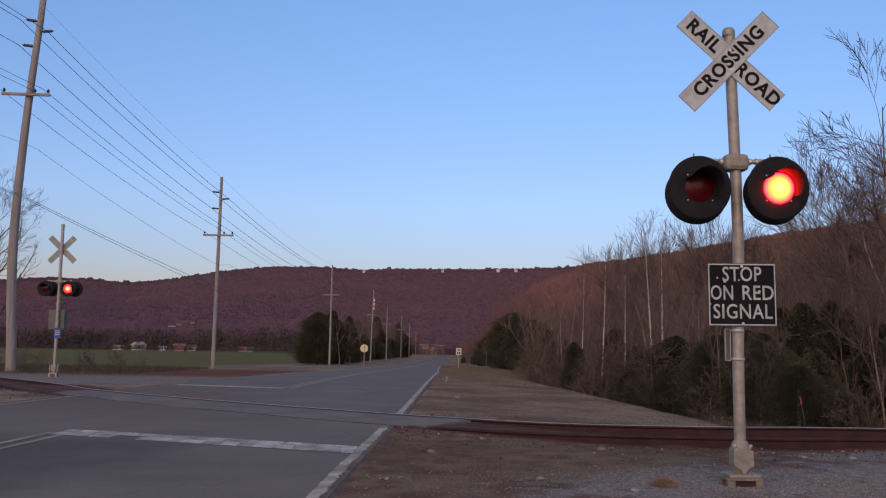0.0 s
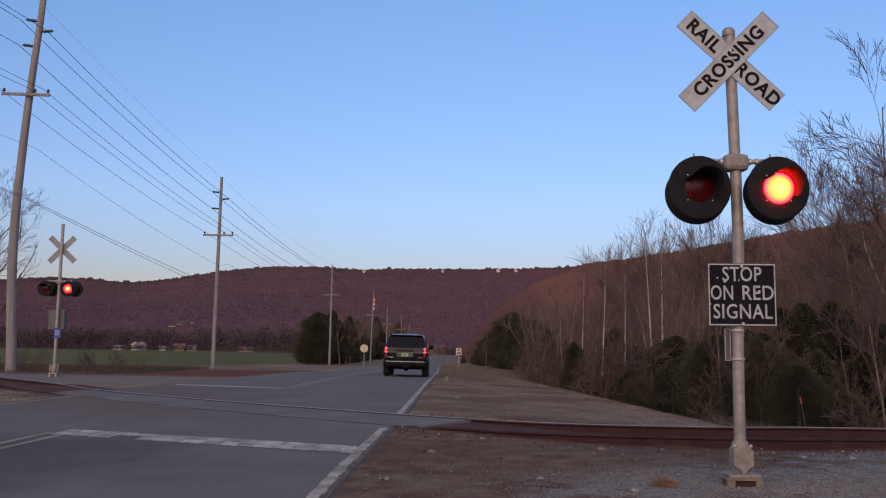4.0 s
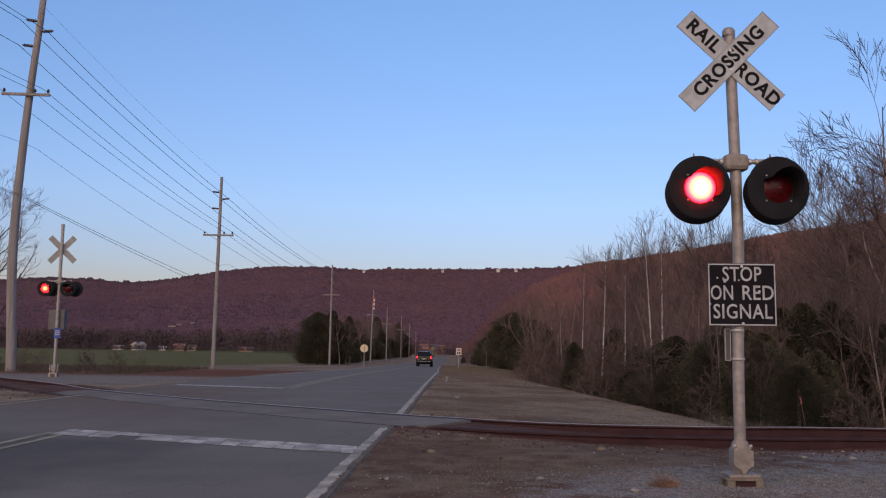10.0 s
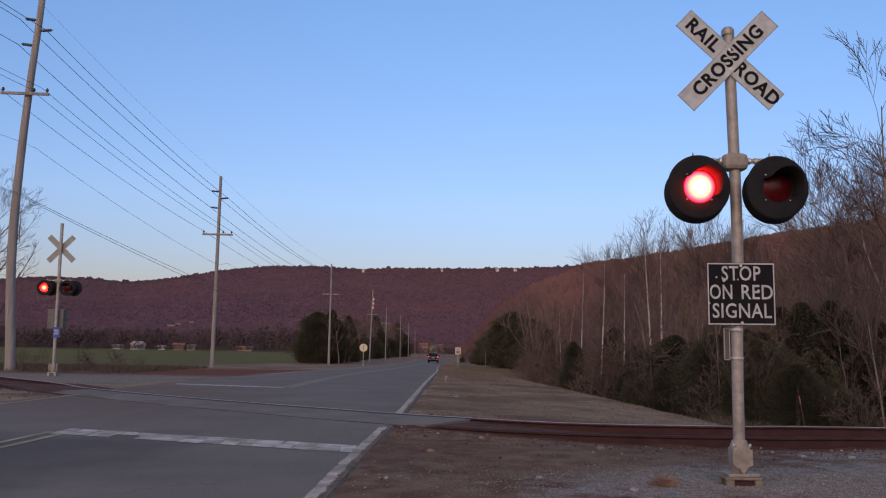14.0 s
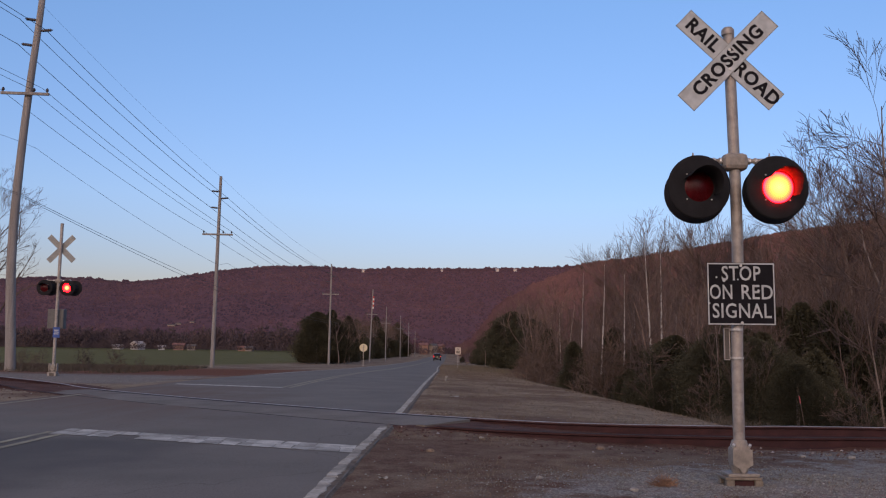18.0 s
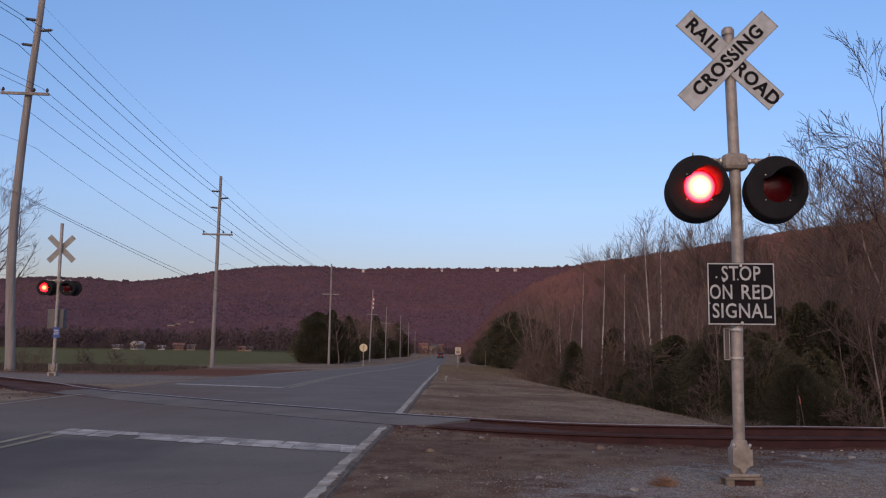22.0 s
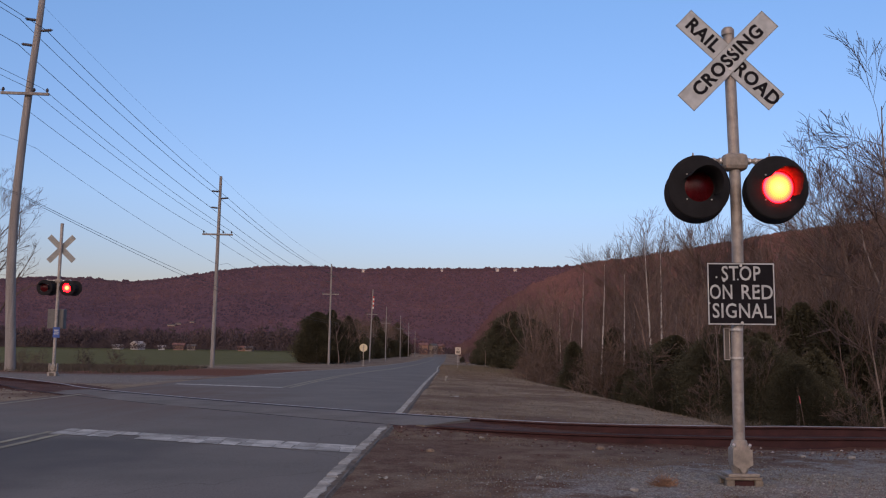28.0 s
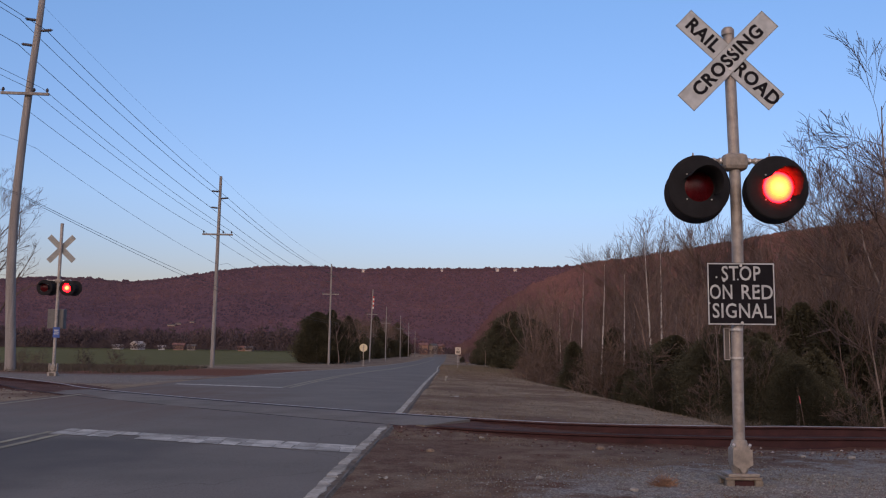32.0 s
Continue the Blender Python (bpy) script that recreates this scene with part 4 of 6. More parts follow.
# ---- the black sport-utility vehicle ----
def car_paint():
    m, nt, bsdf = nodes_of("black_car_paint", 0.16, 0.0, 0.25)
    n = noise_node(nt, 1.2, 4)
    col = ramp_node(nt, n, [(0.3, (0.007, 0.007, 0.009)), (0.7, (0.012, 0.012, 0.015))])
    nt.links.new(col, bsdf.inputs["Base Color"])
    d = noise_node(nt, 3.0, 5)
    nt.links.new(range_node(nt, d, 0.3, 0.8, 0.10, 0.26), bsdf.inputs["Roughness"])
    bsdf.inputs["Coat Weight"].default_value = 0.13
    bsdf.inputs["Coat Roughness"].default_value = 0.06
    return m


PAINT = car_paint()
GLASS_DARK = surface("tinted_glass", (0.007, 0.009, 0.013), (0.012, 0.016, 0.024), 2, 10, 0.05, 0.0, 0.0, specular=0.46)
GLASS_REAR = surface("privacy_glass", (0.005, 0.007, 0.015), (0.008, 0.011, 0.022), 2, 10, 0.08, 0.0, 0.0, specular=0.06)
TYRE = surface("tyre_rubber", (0.012, 0.012, 0.012), (0.022, 0.021, 0.020), 8, 90, 0.85, 0, 0.3)
RIM = surface("alloy_rim", (0.55, 0.55, 0.56), (0.7, 0.7, 0.71), 5, 60, 0.35, 0.75, 0.0)
CHROME = surface("chrome_trim", (0.45, 0.45, 0.46), (0.58, 0.58, 0.59), 5, 60, 0.3, 0.55, 0.0)
BUMPER = surface("bumper_plastic", (0.007, 0.007, 0.009), (0.011, 0.011, 0.013), 5, 80, 0.5, 0, 0.05, specular=0.10)
TAIL_ON = glow("tail_lamp_lit", (1.0, 0.016, 0.022), 5.0)
TAIL_DIM = surface("tail_lamp_red", (0.10, 0.007, 0.009), (0.16, 0.010, 0.012), 10, 60, 0.15, 0, 0.1)
PLATE_MAT = surface("plate_pale", (0.30, 0.40, 0.24), (0.44, 0.52, 0.36), 5, 40, 0.4, 0, 0)
DARK_PLASTIC = surface("dark_plastic", (0.008, 0.008, 0.009), (0.013, 0.013, 0.015), 5, 80, 0.6, 0, 0.1, specular=0.12)

# y, bottom, sill, belt, top, half widths (sill, belt, roof), rake
STATIONS = [(-2.80, 0.50, 0.62, 1.20, 1.78, 0.93, 0.95, 0.70, 1.0), (-2.72, 0.42, 0.58, 1.22, 1.86, 0.985, 0.985, 0.755, 1.0), (-2.45, 0.40, 0.55, 1.22, 1.90, 1.00, 1.00, 0.775, 0.9),
            (-1.6, 0.38, 0.50, 1.22, 1.925, 1.005, 1.00, 0.79, 0.35), (0.0, 0.36, 0.48, 1.21, 1.925, 1.005, 1.00, 0.78, 0.0),
            (0.38, 0.36, 0.48, 1.20, 1.88, 1.005, 0.995, 0.76, 0.0), (0.90, 0.36, 0.48, 1.19, 1.52, 1.00, 0.985, 0.74, 0.0), (1.28, 0.36, 0.48, 1.18, 1.25, 1.00, 0.97, 0.80, 0.0),
            (2.3, 0.38, 0.50, 1.09, 1.17, 0.99, 0.95, 0.80, 0.0), (2.56, 0.42, 0.55, 1.02, 1.10, 0.95, 0.92, 0.76, 0.0), (2.68, 0.50, 0.62, 0.90, 0.98, 0.86, 0.84, 0.68, 0.0)]


def station(y):
    for a, b in zip(STATIONS, STATIONS[1:]):
        if y <= b[0]:
            s = max(0.0, (y - a[0]) / (b[0] - a[0]))
            return [p + (q - p) * s for p, q in zip(a, b)]
    return list(STATIONS[-1])


def skin(y, u):
    """A point on the right flank: u 0 at the bottom, 1 sill, 2 belt, 3 roof edge, 4 roof middle."""
    _, zb, zs, zl, zt, ws, wl, wt, rake = station(y)
    ws, wl, wt = ws * 0.965, wl * 0.965, wt * 1.03
    keys = [(ws * 0.90, zb), (ws, zs), (wl - 0.045, zl), (wt, zt - 0.05), (wt - 0.12, zt), (0.0, zt + 0.025)]
    k = min(int(u), 4)
    f = u - k
    x = keys[k][0] + (keys[k + 1][0] - keys[k][0]) * f
    z = keys[k][1] + (keys[k + 1][1] - keys[k][1]) * f
    bulge = 0.080 * math.sin(math.pi * f ** 1.9) - 0.015 * (1 - f) if k == 1 else (0.03 * math.sin(math.pi * f) if k == 2 else 0)
    return Vector((x + bulge, y + rake * 0.40 * max(0.0, z - 1.12) * (1 if z > 1.12 else 0), z))


def patch(y0, y1, u0, u1, out=0.006, ny=8, nu=5, side=1, skew=0.0):
    bm = bmesh.new()
    g = []
    for i in range(ny + 1):
        row = []
        for j in range(nu + 1):
            f = j / nu
            p = skin(y0 + (y1 - y0) * i / ny + skew * f, u0 + (u1 - u0) * f)
            p.x = (p.x + out) * side
            row.append(bm.verts.new(p))
        g.append(row)
    for i in range(ny):
        for j in range(nu):
            q = (g[i][j], g[i + 1][j], g[i + 1][j + 1], g[i][j + 1])
            bm.faces.new(q if side > 0 else q[::-1])
    return bm


def build_wheel(parent, x, y, r=0.40, w=0.285):
    side = 1 if x > 0 else -1
    turn = Matrix.Rotation(radians(90 * side), 4, "Y")
    bm = bmesh.new()
    h = w / 2
    prof = [(0.25, -h), (0.33, -h - 0.005), (0.375, -h + 0.015), (r, -h + 0.05), (r + 0.004, 0.0), (r, h - 0.05), (0.375, h - 0.015), (0.33, h + 0.005), (0.25, h)]
    lathe(bm, prof, turn, 32)
    tyre = part("wheel", bm, TYRE, parent, "black tyre on an alloy rim", True, pose(x, y, r))
    bm = bmesh.new()
    lathe(bm, [(0.255, h - 0.02), (0.268, h + 0.002), (0.24, h - 0.01), (0.225, h - 0.08), (0.225, -h + 0.03)], turn, 32)
    for k in range(6):
        m = turn @ Matrix.Rotation(radians(60 * k), 4, "Z")
        for s in (-1, 1):
            box(bm, (0.19, 0.036, 0.03), (0.145, s * 0.032, h - 0.035), m @ Matrix.Rotation(radians(s * 5), 4, "Z"), bevel=0.006)
    rod(bm, turn @ Vector((0, 0, h - 0.07)), turn @ Vector((0, 0, h - 0.005)), 0.07, 0.06, 16)
    part("rim", bm, RIM, tyre, "six-spoke polished alloy rim")
    bm = bmesh.new()
    lathe(bm, [(0.001, h - 0.10), (0.22, h - 0.10)], turn, 24)
    part("brake_disc", bm, DARK_PLASTIC, tyre)
    return tyre


def build_suv():
    car = thing("sport_utility_vehicle", "black full-size sport-utility vehicle with lit red tail lamps", "car")
    bm = bmesh.new()
    us = [0, 0.5, 1, 1.2, 1.4, 1.55, 1.7, 1.8, 1.9, 2, 2.2, 2.4, 2.6, 2.8, 3, 3.5, 4, 4.5, 4.999]
    ys = [-2.80, -2.76, -2.72, -2.6, -2.45, -2.1, -1.6, -1.1, -0.6, -0.3, 0.0, 0.19, 0.38, 0.64, 0.9, 1.1, 1.28, 1.65, 2.0, 2.3, 2.45, 2.56, 2.63, 2.68]
    rows = []
    for y in ys:
        right = [skin(y, u) for u in us]
        ring = [bm.verts.new((-p.x, p.y, p.z)) for p in right] + [bm.verts.new(p) for p in reversed(right[:-1])]
        rows.append(ring)
    for a, b in zip(rows, rows[1:]):
        for i in range(len(a) - 1):
            bm.faces.new((a[i], a[i + 1], b[i + 1], b[i]))
    # flat ends in level strips
    for ring in (rows[0], rows[-1]):
        half = len(us)
        strips = []
        for i in range(half - 1):
            a, b = ring[i].co, ring[len(ring) - 1 - i].co
            strips.append([bm.verts.new(a.lerp(b, f / 6)) for f in range(7)])
        for p, q in zip(strips, strips[1:]):
            for i in range(6):
                bm.faces.new((p[i], p[i + 1], q[i + 1], q[i]))
    for a, b in zip(rows, rows[1:]):
        bm.faces.new((a[-1], a[0], b[0], b[-1]))
    bmesh.ops.recalc_face_normals(bm, faces=bm.faces)
    body = part("body", bm, PAINT, car, "glossy black body", True)
    # glazing
    for s in (-1, 1):
        part("side_window", patch(-2.32, -1.06, 2.10, 2.93, side=s, skew=-0.02), GLASS_DARK, body, "tinted rear quarter window", True)
        part("side_window", patch(-0.98, -0.12, 2.10, 2.93, side=s, skew=0.0), GLASS_DARK, body, "tinted rear door window", True)
        part("side_window", patch(-0.03, 0.85, 2.12, 2.93, side=s, skew=-0.36), GLASS_DARK, body, "front door window", True)
        for y in (-1.02, -0.075):
            part("pillar", patch(y - 0.045, y + 0.045, 2.08, 2.96, 0.008, 1, 4, s), DARK_PLASTIC, body)
        part("belt_trim", patch(-2.3, 1.15, 2.03, 2.09, 0.010, 14, 1, s), DARK_PLASTIC, body)
        part("chrome_strip", patch(-0.98, -0.06, 1.34, 1.385, 0.012, 6, 1, s), CHROME, body, "chrome side strip")
        part("rocker", patch(-1.1, 1.2, 0.35, 0.95, 0.012, 8, 2, s), DARK_PLASTIC, body)
        bm = bmesh.new()
        box(bm, (0.12, 2.1, 0.04), (s * 0.98, 0.05, 0.36), bevel=0.012)
        part("running_board", bm, DARK_PLASTIC, car)
        for y in (-0.85, 0.12):
            bm = bmesh.new()
            box(bm, (0.035, 0.20, 0.035), (s * 1.005, y, 1.09), bevel=0.012)
            part("door_handle", bm, CHROME, body, "chrome door handle")
        for y in (-1.06, -0.03, 0.92):
            bm = patch(y - 0.006, y + 0.006, 1.0, 2.05, 0.004, 1, 5, s)
            part("door_gap", bm, DARK_PLASTIC, body)
        # mirror
        bm = bmesh.new()
        box(bm, (0.24, 0.15, 0.22), (s * 1.11, 0.78, 1.38), bevel=0.072)
        rod(bm, (s * 0.93, 0.78, 1.29), (s * 1.07, 0.78, 1.32), 0.035, 0.035, 10)
        part("mirror", bm, DARK_PLASTIC, car, "black door mirror", True)
        # roof rail
        bm = bmesh.new()
        verts, faces = [], []
        pts = [Vector((s * 0.72, y, station(y)[4] + h)) for y, h in ((-2.35, -0.03), (-2.2, 0.008), (-1.0, 0.012), (-0.15, 0.008), (0.1, -0.03))]
        tube(verts, faces, pts, [0.016] * 5, 8)
        bm.free()
        part("roof_rail", raw_mesh("roof_rail", verts, faces, DARK_PLASTIC, True), None, car, "black roof rail")
        # wheel arches: a flat dark half-disc stands in for the shaded recess, and lip
        for y in (-1.57, 1.73):
            bm = bmesh.new()
            n = 20
            for k in range(n):
                a0, a1 = math.pi * k / n, math.pi * (k + 1) / n
                def at(rad, a, dx):
                    return bm.verts.new((s * (0.985 + dx), y + rad * math.cos(a), 0.42 + rad * math.sin(a)))
                q = (at(0.02, a0, 0.012), at(0.475, a0, 0.012), at(0.475, a1, 0.012), at(0.02, a1, 0.012))
                bm.faces.new(q)
            box(bm, (0.01, 1.0, 0.10), (s * 0.985, y, 0.38))
            part("wheel_well_shade", bm, DARK_PLASTIC, body, "flat dark half-disc for the shaded wheel opening")
            bm = bmesh.new()
            for k in range(n):
                a0, a1 = math.pi * k / n, math.pi * (k + 1) / n
                ring = []
                for a in (a0, a1):
                    for rad, dx in ((0.468, 0.012), (0.471, 0.020), (0.486, 0.017), (0.505, 0.000)):
                        ring.append(bm.verts.new((s * (0.985 + dx), y + rad * math.cos(a), 0.42 + rad * math.sin(a))))
                for i in range(3):
                    bm.faces.new((ring[i], ring[i + 1], ring[i + 5], ring[i + 4]))
            bmesh.ops.remove_doubles(bm, verts=bm.verts, dist=0.0005)
            part("arch_flare", bm, PAINT, body, "", True)
    # tailgate glass, spoiler, bumper, lamps, plate
    def rear(x, z, out=0.008):
        p = skin(-2.80, 1.0)
        return Vector((x, -2.80 + 0.40 * max(0.0, z - 1.12) - out, z))
    bm = bmesh.new()
    rows = []
    for k in range(6):
        z = 1.32 + (1.79 - 1.32) * k / 5
        w = 0.885 - (z - 1.32) * 0.26
        rows.append([bm.verts.new(rear(w * f, z, 0.012 + 0.02 * (1 - f * f))) for f in (-1, -0.6, -0.2, 0.2, 0.6, 1)])
    for a, b in zip(rows, rows[1:]):
        for i in range(5):
            bm.faces.new((a[i], a[i + 1], b[i + 1], b[i]))
    part("rear_window", bm, GLASS_REAR, body, "tinted rear window", True)
    bm = bmesh.new()
    box(bm, (1.44, 0.26, 0.035), (0, -2.50, 1.855), bevel=0.012)
    part("spoiler", bm, PAINT, body, "small roof spoiler")
    bm = bmesh.new()
    box(bm, (0.34, 0.012, 0.018), (0, -2.63, 1.85), bevel=0.003)
    part("brake_lamp", bm, TAIL_DIM, body, "high brake lamp")
    bm = bmesh.new()
    box(bm, (1.96, 0.26, 0.28), (0, -2.80, 0.575), bevel=0.065)
    bumper = part("rear_bumper", bm, BUMPER, car, "black rear bumper", True)
    bm = bmesh.new()
    box(bm, (1.74, 0.02, 0.03), (0, -2.932, 0.672), bevel=0.006)
    part("chrome_strip", bm, CHROME, bumper, "chrome bumper strip")
    bm = bmesh.new()
    box(bm, (1.42, 0.26, 0.12), (0, -2.62, 0.45), bevel=0.04)
    part("under_bumper", bm, DARK_PLASTIC, car)
    bm = bmesh.new()
    box(bm, (0.30, 0.04, 0.06), (0.0, -2.90, 0.46), bevel=0.01)
    box(bm, (0.08, 0.16, 0.08), (0, -2.88, 0.41), bevel=0.01)
    part("tow_hitch", bm, DARK_PLASTIC, car, "tow hitch")
    bm = bmesh.new()
    box(bm, (0.74, 0.02, 0.21), (-0.02, -2.812, 0.985), bevel=0.008)
    recess = part("plate_recess", bm, surface("plate_surround", (0.075, 0.068, 0.058), (0.10, 0.09, 0.078), 5, 60, 0.4, 0, 0), body, "grey plate surround")
    bm = bmesh.new()
    box(bm, (0.76, 0.03, 0.035), (-0.02, -2.83, 1.165), bevel=0.008)
    part("tailgate_grip", bm, PAINT, body)
    bm = bmesh.new()
    box(bm, (0.305, 0.006, 0.155), (-0.02, -2.834, 0.98), bevel=0.003)
    plate = part("number_plate", bm, PLATE_MAT, body, "pale number plate")
    bm = bmesh.new()
    for k in range(2):
        box(bm, (0.10, 0.002, 0.05), (-0.08 + 0.12 * k, -2.8395, 0.975))
    part("plate_bar", bm, surface("plate_dark", (0.10, 0.16, 0.10), (0.14, 0.2, 0.13), 5, 40, 0.5, 0, 0), plate)
    red = surface("red_badge", (0.24, 0.02, 0.03), (0.32, 0.03, 0.04), 5, 40, 0.4, 0, 0)
    bm = bmesh.new()
    box(bm, (0.20, 0.01, 0.05), (0.66, -2.812, 0.87))
    part("badge", bm, red, body, "red badge bar")
    bm = bmesh.new()
    box(bm, (0.34, 0.01, 0.02), (-0.66, -2.812, 0.86))
    part("trim_lettering", bm, CHROME, body, "chrome lettering bar")
    for s in (-1, 1):
        bm = bmesh.new()
        box(bm, (0.135, 0.14, 0.54), (s * 0.872, -2.765, 1.07), bevel=0.035)
        lamp = part("tail_lamp", bm, TAIL_DIM, car, "tall red tail lamp", True)
        for z in (1.245, 1.095):
            bm = bmesh.new()
            lathe(bm, [(0.001, 0.018), (0.022, 0.016), (0.044, 0.005), (0.052, -0.01)], pose(s * 0.868, -2.836, z, 90), 16)
            part("lit_bulb", bm, TAIL_ON, lamp, "glowing tail lamp cell", True)
        bm = bmesh.new()
        lathe(bm, [(0.001, 0.014), (0.03, 0.012), (0.05, -0.004)], pose(s * 0.868, -2.836, 0.93, 90), 16)
        part("reversing_lens", bm, surface("dull_red_lens", (0.16, 0.05, 0.05), (0.24, 0.08, 0.08), 10, 60, 0.2, 0, 0.1), lamp, "dull lower lens", True)
        bm = bmesh.new()
        box(bm, (0.012, 0.05, 0.03), (s * 0.965, -2.70, 0.93), bevel=0.003)
        part("side_marker", bm, TAIL_ON, lamp, "small red side marker")
    # front end
    bm = bmesh.new()
    box(bm, (1.2, 0.05, 0.30), (0, 2.68, 0.80), bevel=0.02)
    part("grille", bm, CHROME, car, "chrome grille")
    for s in (-1, 1):
        bm = bmesh.new()
        box(bm, (0.30, 0.10, 0.22), (s * 0.72, 2.62, 0.83), bevel=0.03)
        part("headlamp", bm, CHROME, car, "clear headlamp")
    bm = bmesh.new()
    g = []
    for i in range(5):
        y = 0.44 + 0.74 * i / 4
        st = station(y)
        g.append([bm.verts.new((f * (st[7] - 0.10), y, st[4] + 0.03 - 0.012 * f * f)) for f in (-1, -0.5, 0, 0.5, 1)])
    for a, b in zip(g, g[1:]):
        for i in range(4):
            bm.faces.new((a[i], a[i + 1], b[i + 1], b[i]))
    part("windshield", bm, GLASS_DARK, body, "windshield", True)
    bm = bmesh.new()
    rod(bm, (-0.8, -1.57, 0.40), (0.8, -1.57, 0.40), 0.06, 0.06, 10)
    bmesh.ops.create_uvsphere(bm, u_segments=12, v_segments=8, radius=0.14, matrix=pose(0, -1.57, 0.38))
    rod(bm, (0.55, -2.7, 0.36), (0.5, -1.0, 0.36), 0.04, 0.04, 10)
    box(bm, (1.5, 3.2, 0.12), (0, 0.1, 0.38))
    part("underbody", bm, DARK_PLASTIC, car)
    wheels = [build_wheel(car, x, y) for y in (-1.57, 1.73) for x in (-0.880, 0.880)]
    return car, wheels


SUV, SUV_WHEELS = build_suv()

# rear-axle travel: seconds, metres along the road, metres across
DRIVE = [(0, -4.0, -4.3), (0.6, 1.92, -3.90), (1.0, 5.65, -3.60), (1.5, 11.05, -3.26), (2.0, 16.3, -2.77), (2.6, 23.3, -2.29), (3.0, 28.2, -1.94), (3.5, 34.8, -1.68), (4.5, 48.0, -1.62), (5.5, 62.5, -1.80),
         (6.0, 69.5, -1.95), (7.0, 82.0, -2.25), (8.0, 94.0, -2.45), (9.0, 104.0, -2.45), (10.0, 115.0, -2.2), (12.0, 144.0, -1.7), (14.0, 174.0, -1.45), (17.0, 220.0, -1.1), (20.0, 272.0, -0.5), (22.0, 312.0, -0.1), (25.0, 372.0, 0.2), (28.0, 424.0, 0.5), (32.0, 474.0, 0.8)]


def motions():
    rows = []
    for k, (t, y, x) in enumerate(DRIVE):
        a, b = DRIVE[max(k - 1, 0)], DRIVE[min(k + 1, len(DRIVE) - 1)]
        turn = -math.degrees(math.atan2(b[2] - a[2], b[1] - a[1]))
        z0, z1 = road_z(x, y), road_z(x, y + 3.3)
        tilt = math.degrees(math.atan2(z1 - z0, 3.3))
        # the car's origin lies 1.57 m ahead of the rear axle; the crown tips it towards the verge
        ox = x - 1.57 * math.sin(radians(turn))
        rows.append((t, pose(ox, y + 1.57 * math.cos(radians(turn)), road_z(ox, y + 1.57), tilt, 0.7, turn)))
    walk(SUV, rows)
    # wheels roll with the distance driven
    ts = [d[0] for d in DRIVE]
    dist = [d[1] for d in DRIVE]
    for w in SUV_WHEELS:
        x, y, r = w.location
        spin = []
        for k in range(32 * 30 + 1):
            t = k / 30
            s = float(np.interp(t, ts, dist))
            spin.append((t, pose(x, y, r, -math.degrees((s + 5.0) / 0.40), 0, 0)))
        walk(w, spin)
    # the two lamps of each mast flash in turn
    swaps = []
    k = -6
    while True:
        a, b = 5.79 + 1.0915 * k, 6.345 + 1.0905 * k
        if a > 33:
            break
        swaps += [(a, "right"), (b, "left")]
        k += 1
    for lit in (near_lit, far_lit):
        for side in ("left", "right"):
            shown, hidden = pose(0, -0.012, 0), pose(0, 0.05, 0)
            state = side == "right"
            path = [(0.0, shown if state else hidden)]
            for t, s in swaps:
                on = s == side
                if 0.5 < t < 31.99 and on != state:
                    path += [(t - 0.034, shown if state else hidden), (t, shown if on else hidden)]
                    state = on
            path.append((32.0, shown if state else hidden))
            walk(lit[side], path)


# ---- hills ----
def forest_material(name, stops, scale, speck, grain=0.10, deep=1.0, tip=None, reach=(70.0, 36.0, 30.0, 1.0)):
    m, nt, bsdf = nodes_of(name, 1.0, specular=0.0)
    a = noise_node(nt, scale, 6, rough=0.65, stretch=(1, deep * 2 if deep < 0.5 else 1, 1))
    b = noise_node(nt, speck, 5, rough=0.75, stretch=(1, deep, 0.45))
    geo = nt.nodes.new("ShaderNodeNewGeometry")
    col = ramp_node(nt, a, stops)
    if tip:
        # a second colour takes over along the hill, its edge broken by noise
        tc = nt.nodes.new("ShaderNodeTexCoord")
        sep = nt.nodes.new("ShaderNodeSeparateXYZ")
        nt.links.new(tc.outputs["Object"], sep.inputs[0])
        edge = math_node(nt, "ADD", sep.outputs[0], math_node(nt, "MULTIPLY", a, reach[2]))
        col = mix_node(nt, range_node(nt, edge, reach[0], reach[1], 0.0, reach[3]), col, tip)
    sc = nt.nodes.new("ShaderNodeVectorMath")
    sc.operation = "SCALE"
    nt.links.new(col, sc.inputs[0])
    f = math_node(nt, "MULTIPLY", range_node(nt, b, 0.25, 0.75, 1 - grain, 1 + grain), range_node(nt, geo.outputs["Random Per Island"], 0, 1, 0.92, 1.08))
    nt.links.new(f, sc.inputs["Scale"])
    nt.links.new(sc.outputs[0], bsdf.inputs["Base Color"])
    return m


# distance haze is put into the far ridge's violet-brown colours
FAR_WOOD_HAZE = forest_material("far_forest_haze", [(0.32, (0.062, 0.047, 0.073)), (0.5, (0.086, 0.060, 0.085)), (0.68, (0.118, 0.075, 0.092))], 0.0045, 0.10, tip=(0.104, 0.062, 0.075), reach=(-260.0, 60.0, 120.0, 0.45))
FAR_SLOPE_HAZE = forest_material("far_slope_haze", [(0.25, (0.118, 0.071, 0.085)), (0.5, (0.143, 0.081, 0.091)), (0.75, (0.172, 0.094, 0.097))], 0.011, 0.05, 0.10, 0.5, (0.168, 0.086, 0.088), (-260.0, 60.0, 120.0, 0.5))
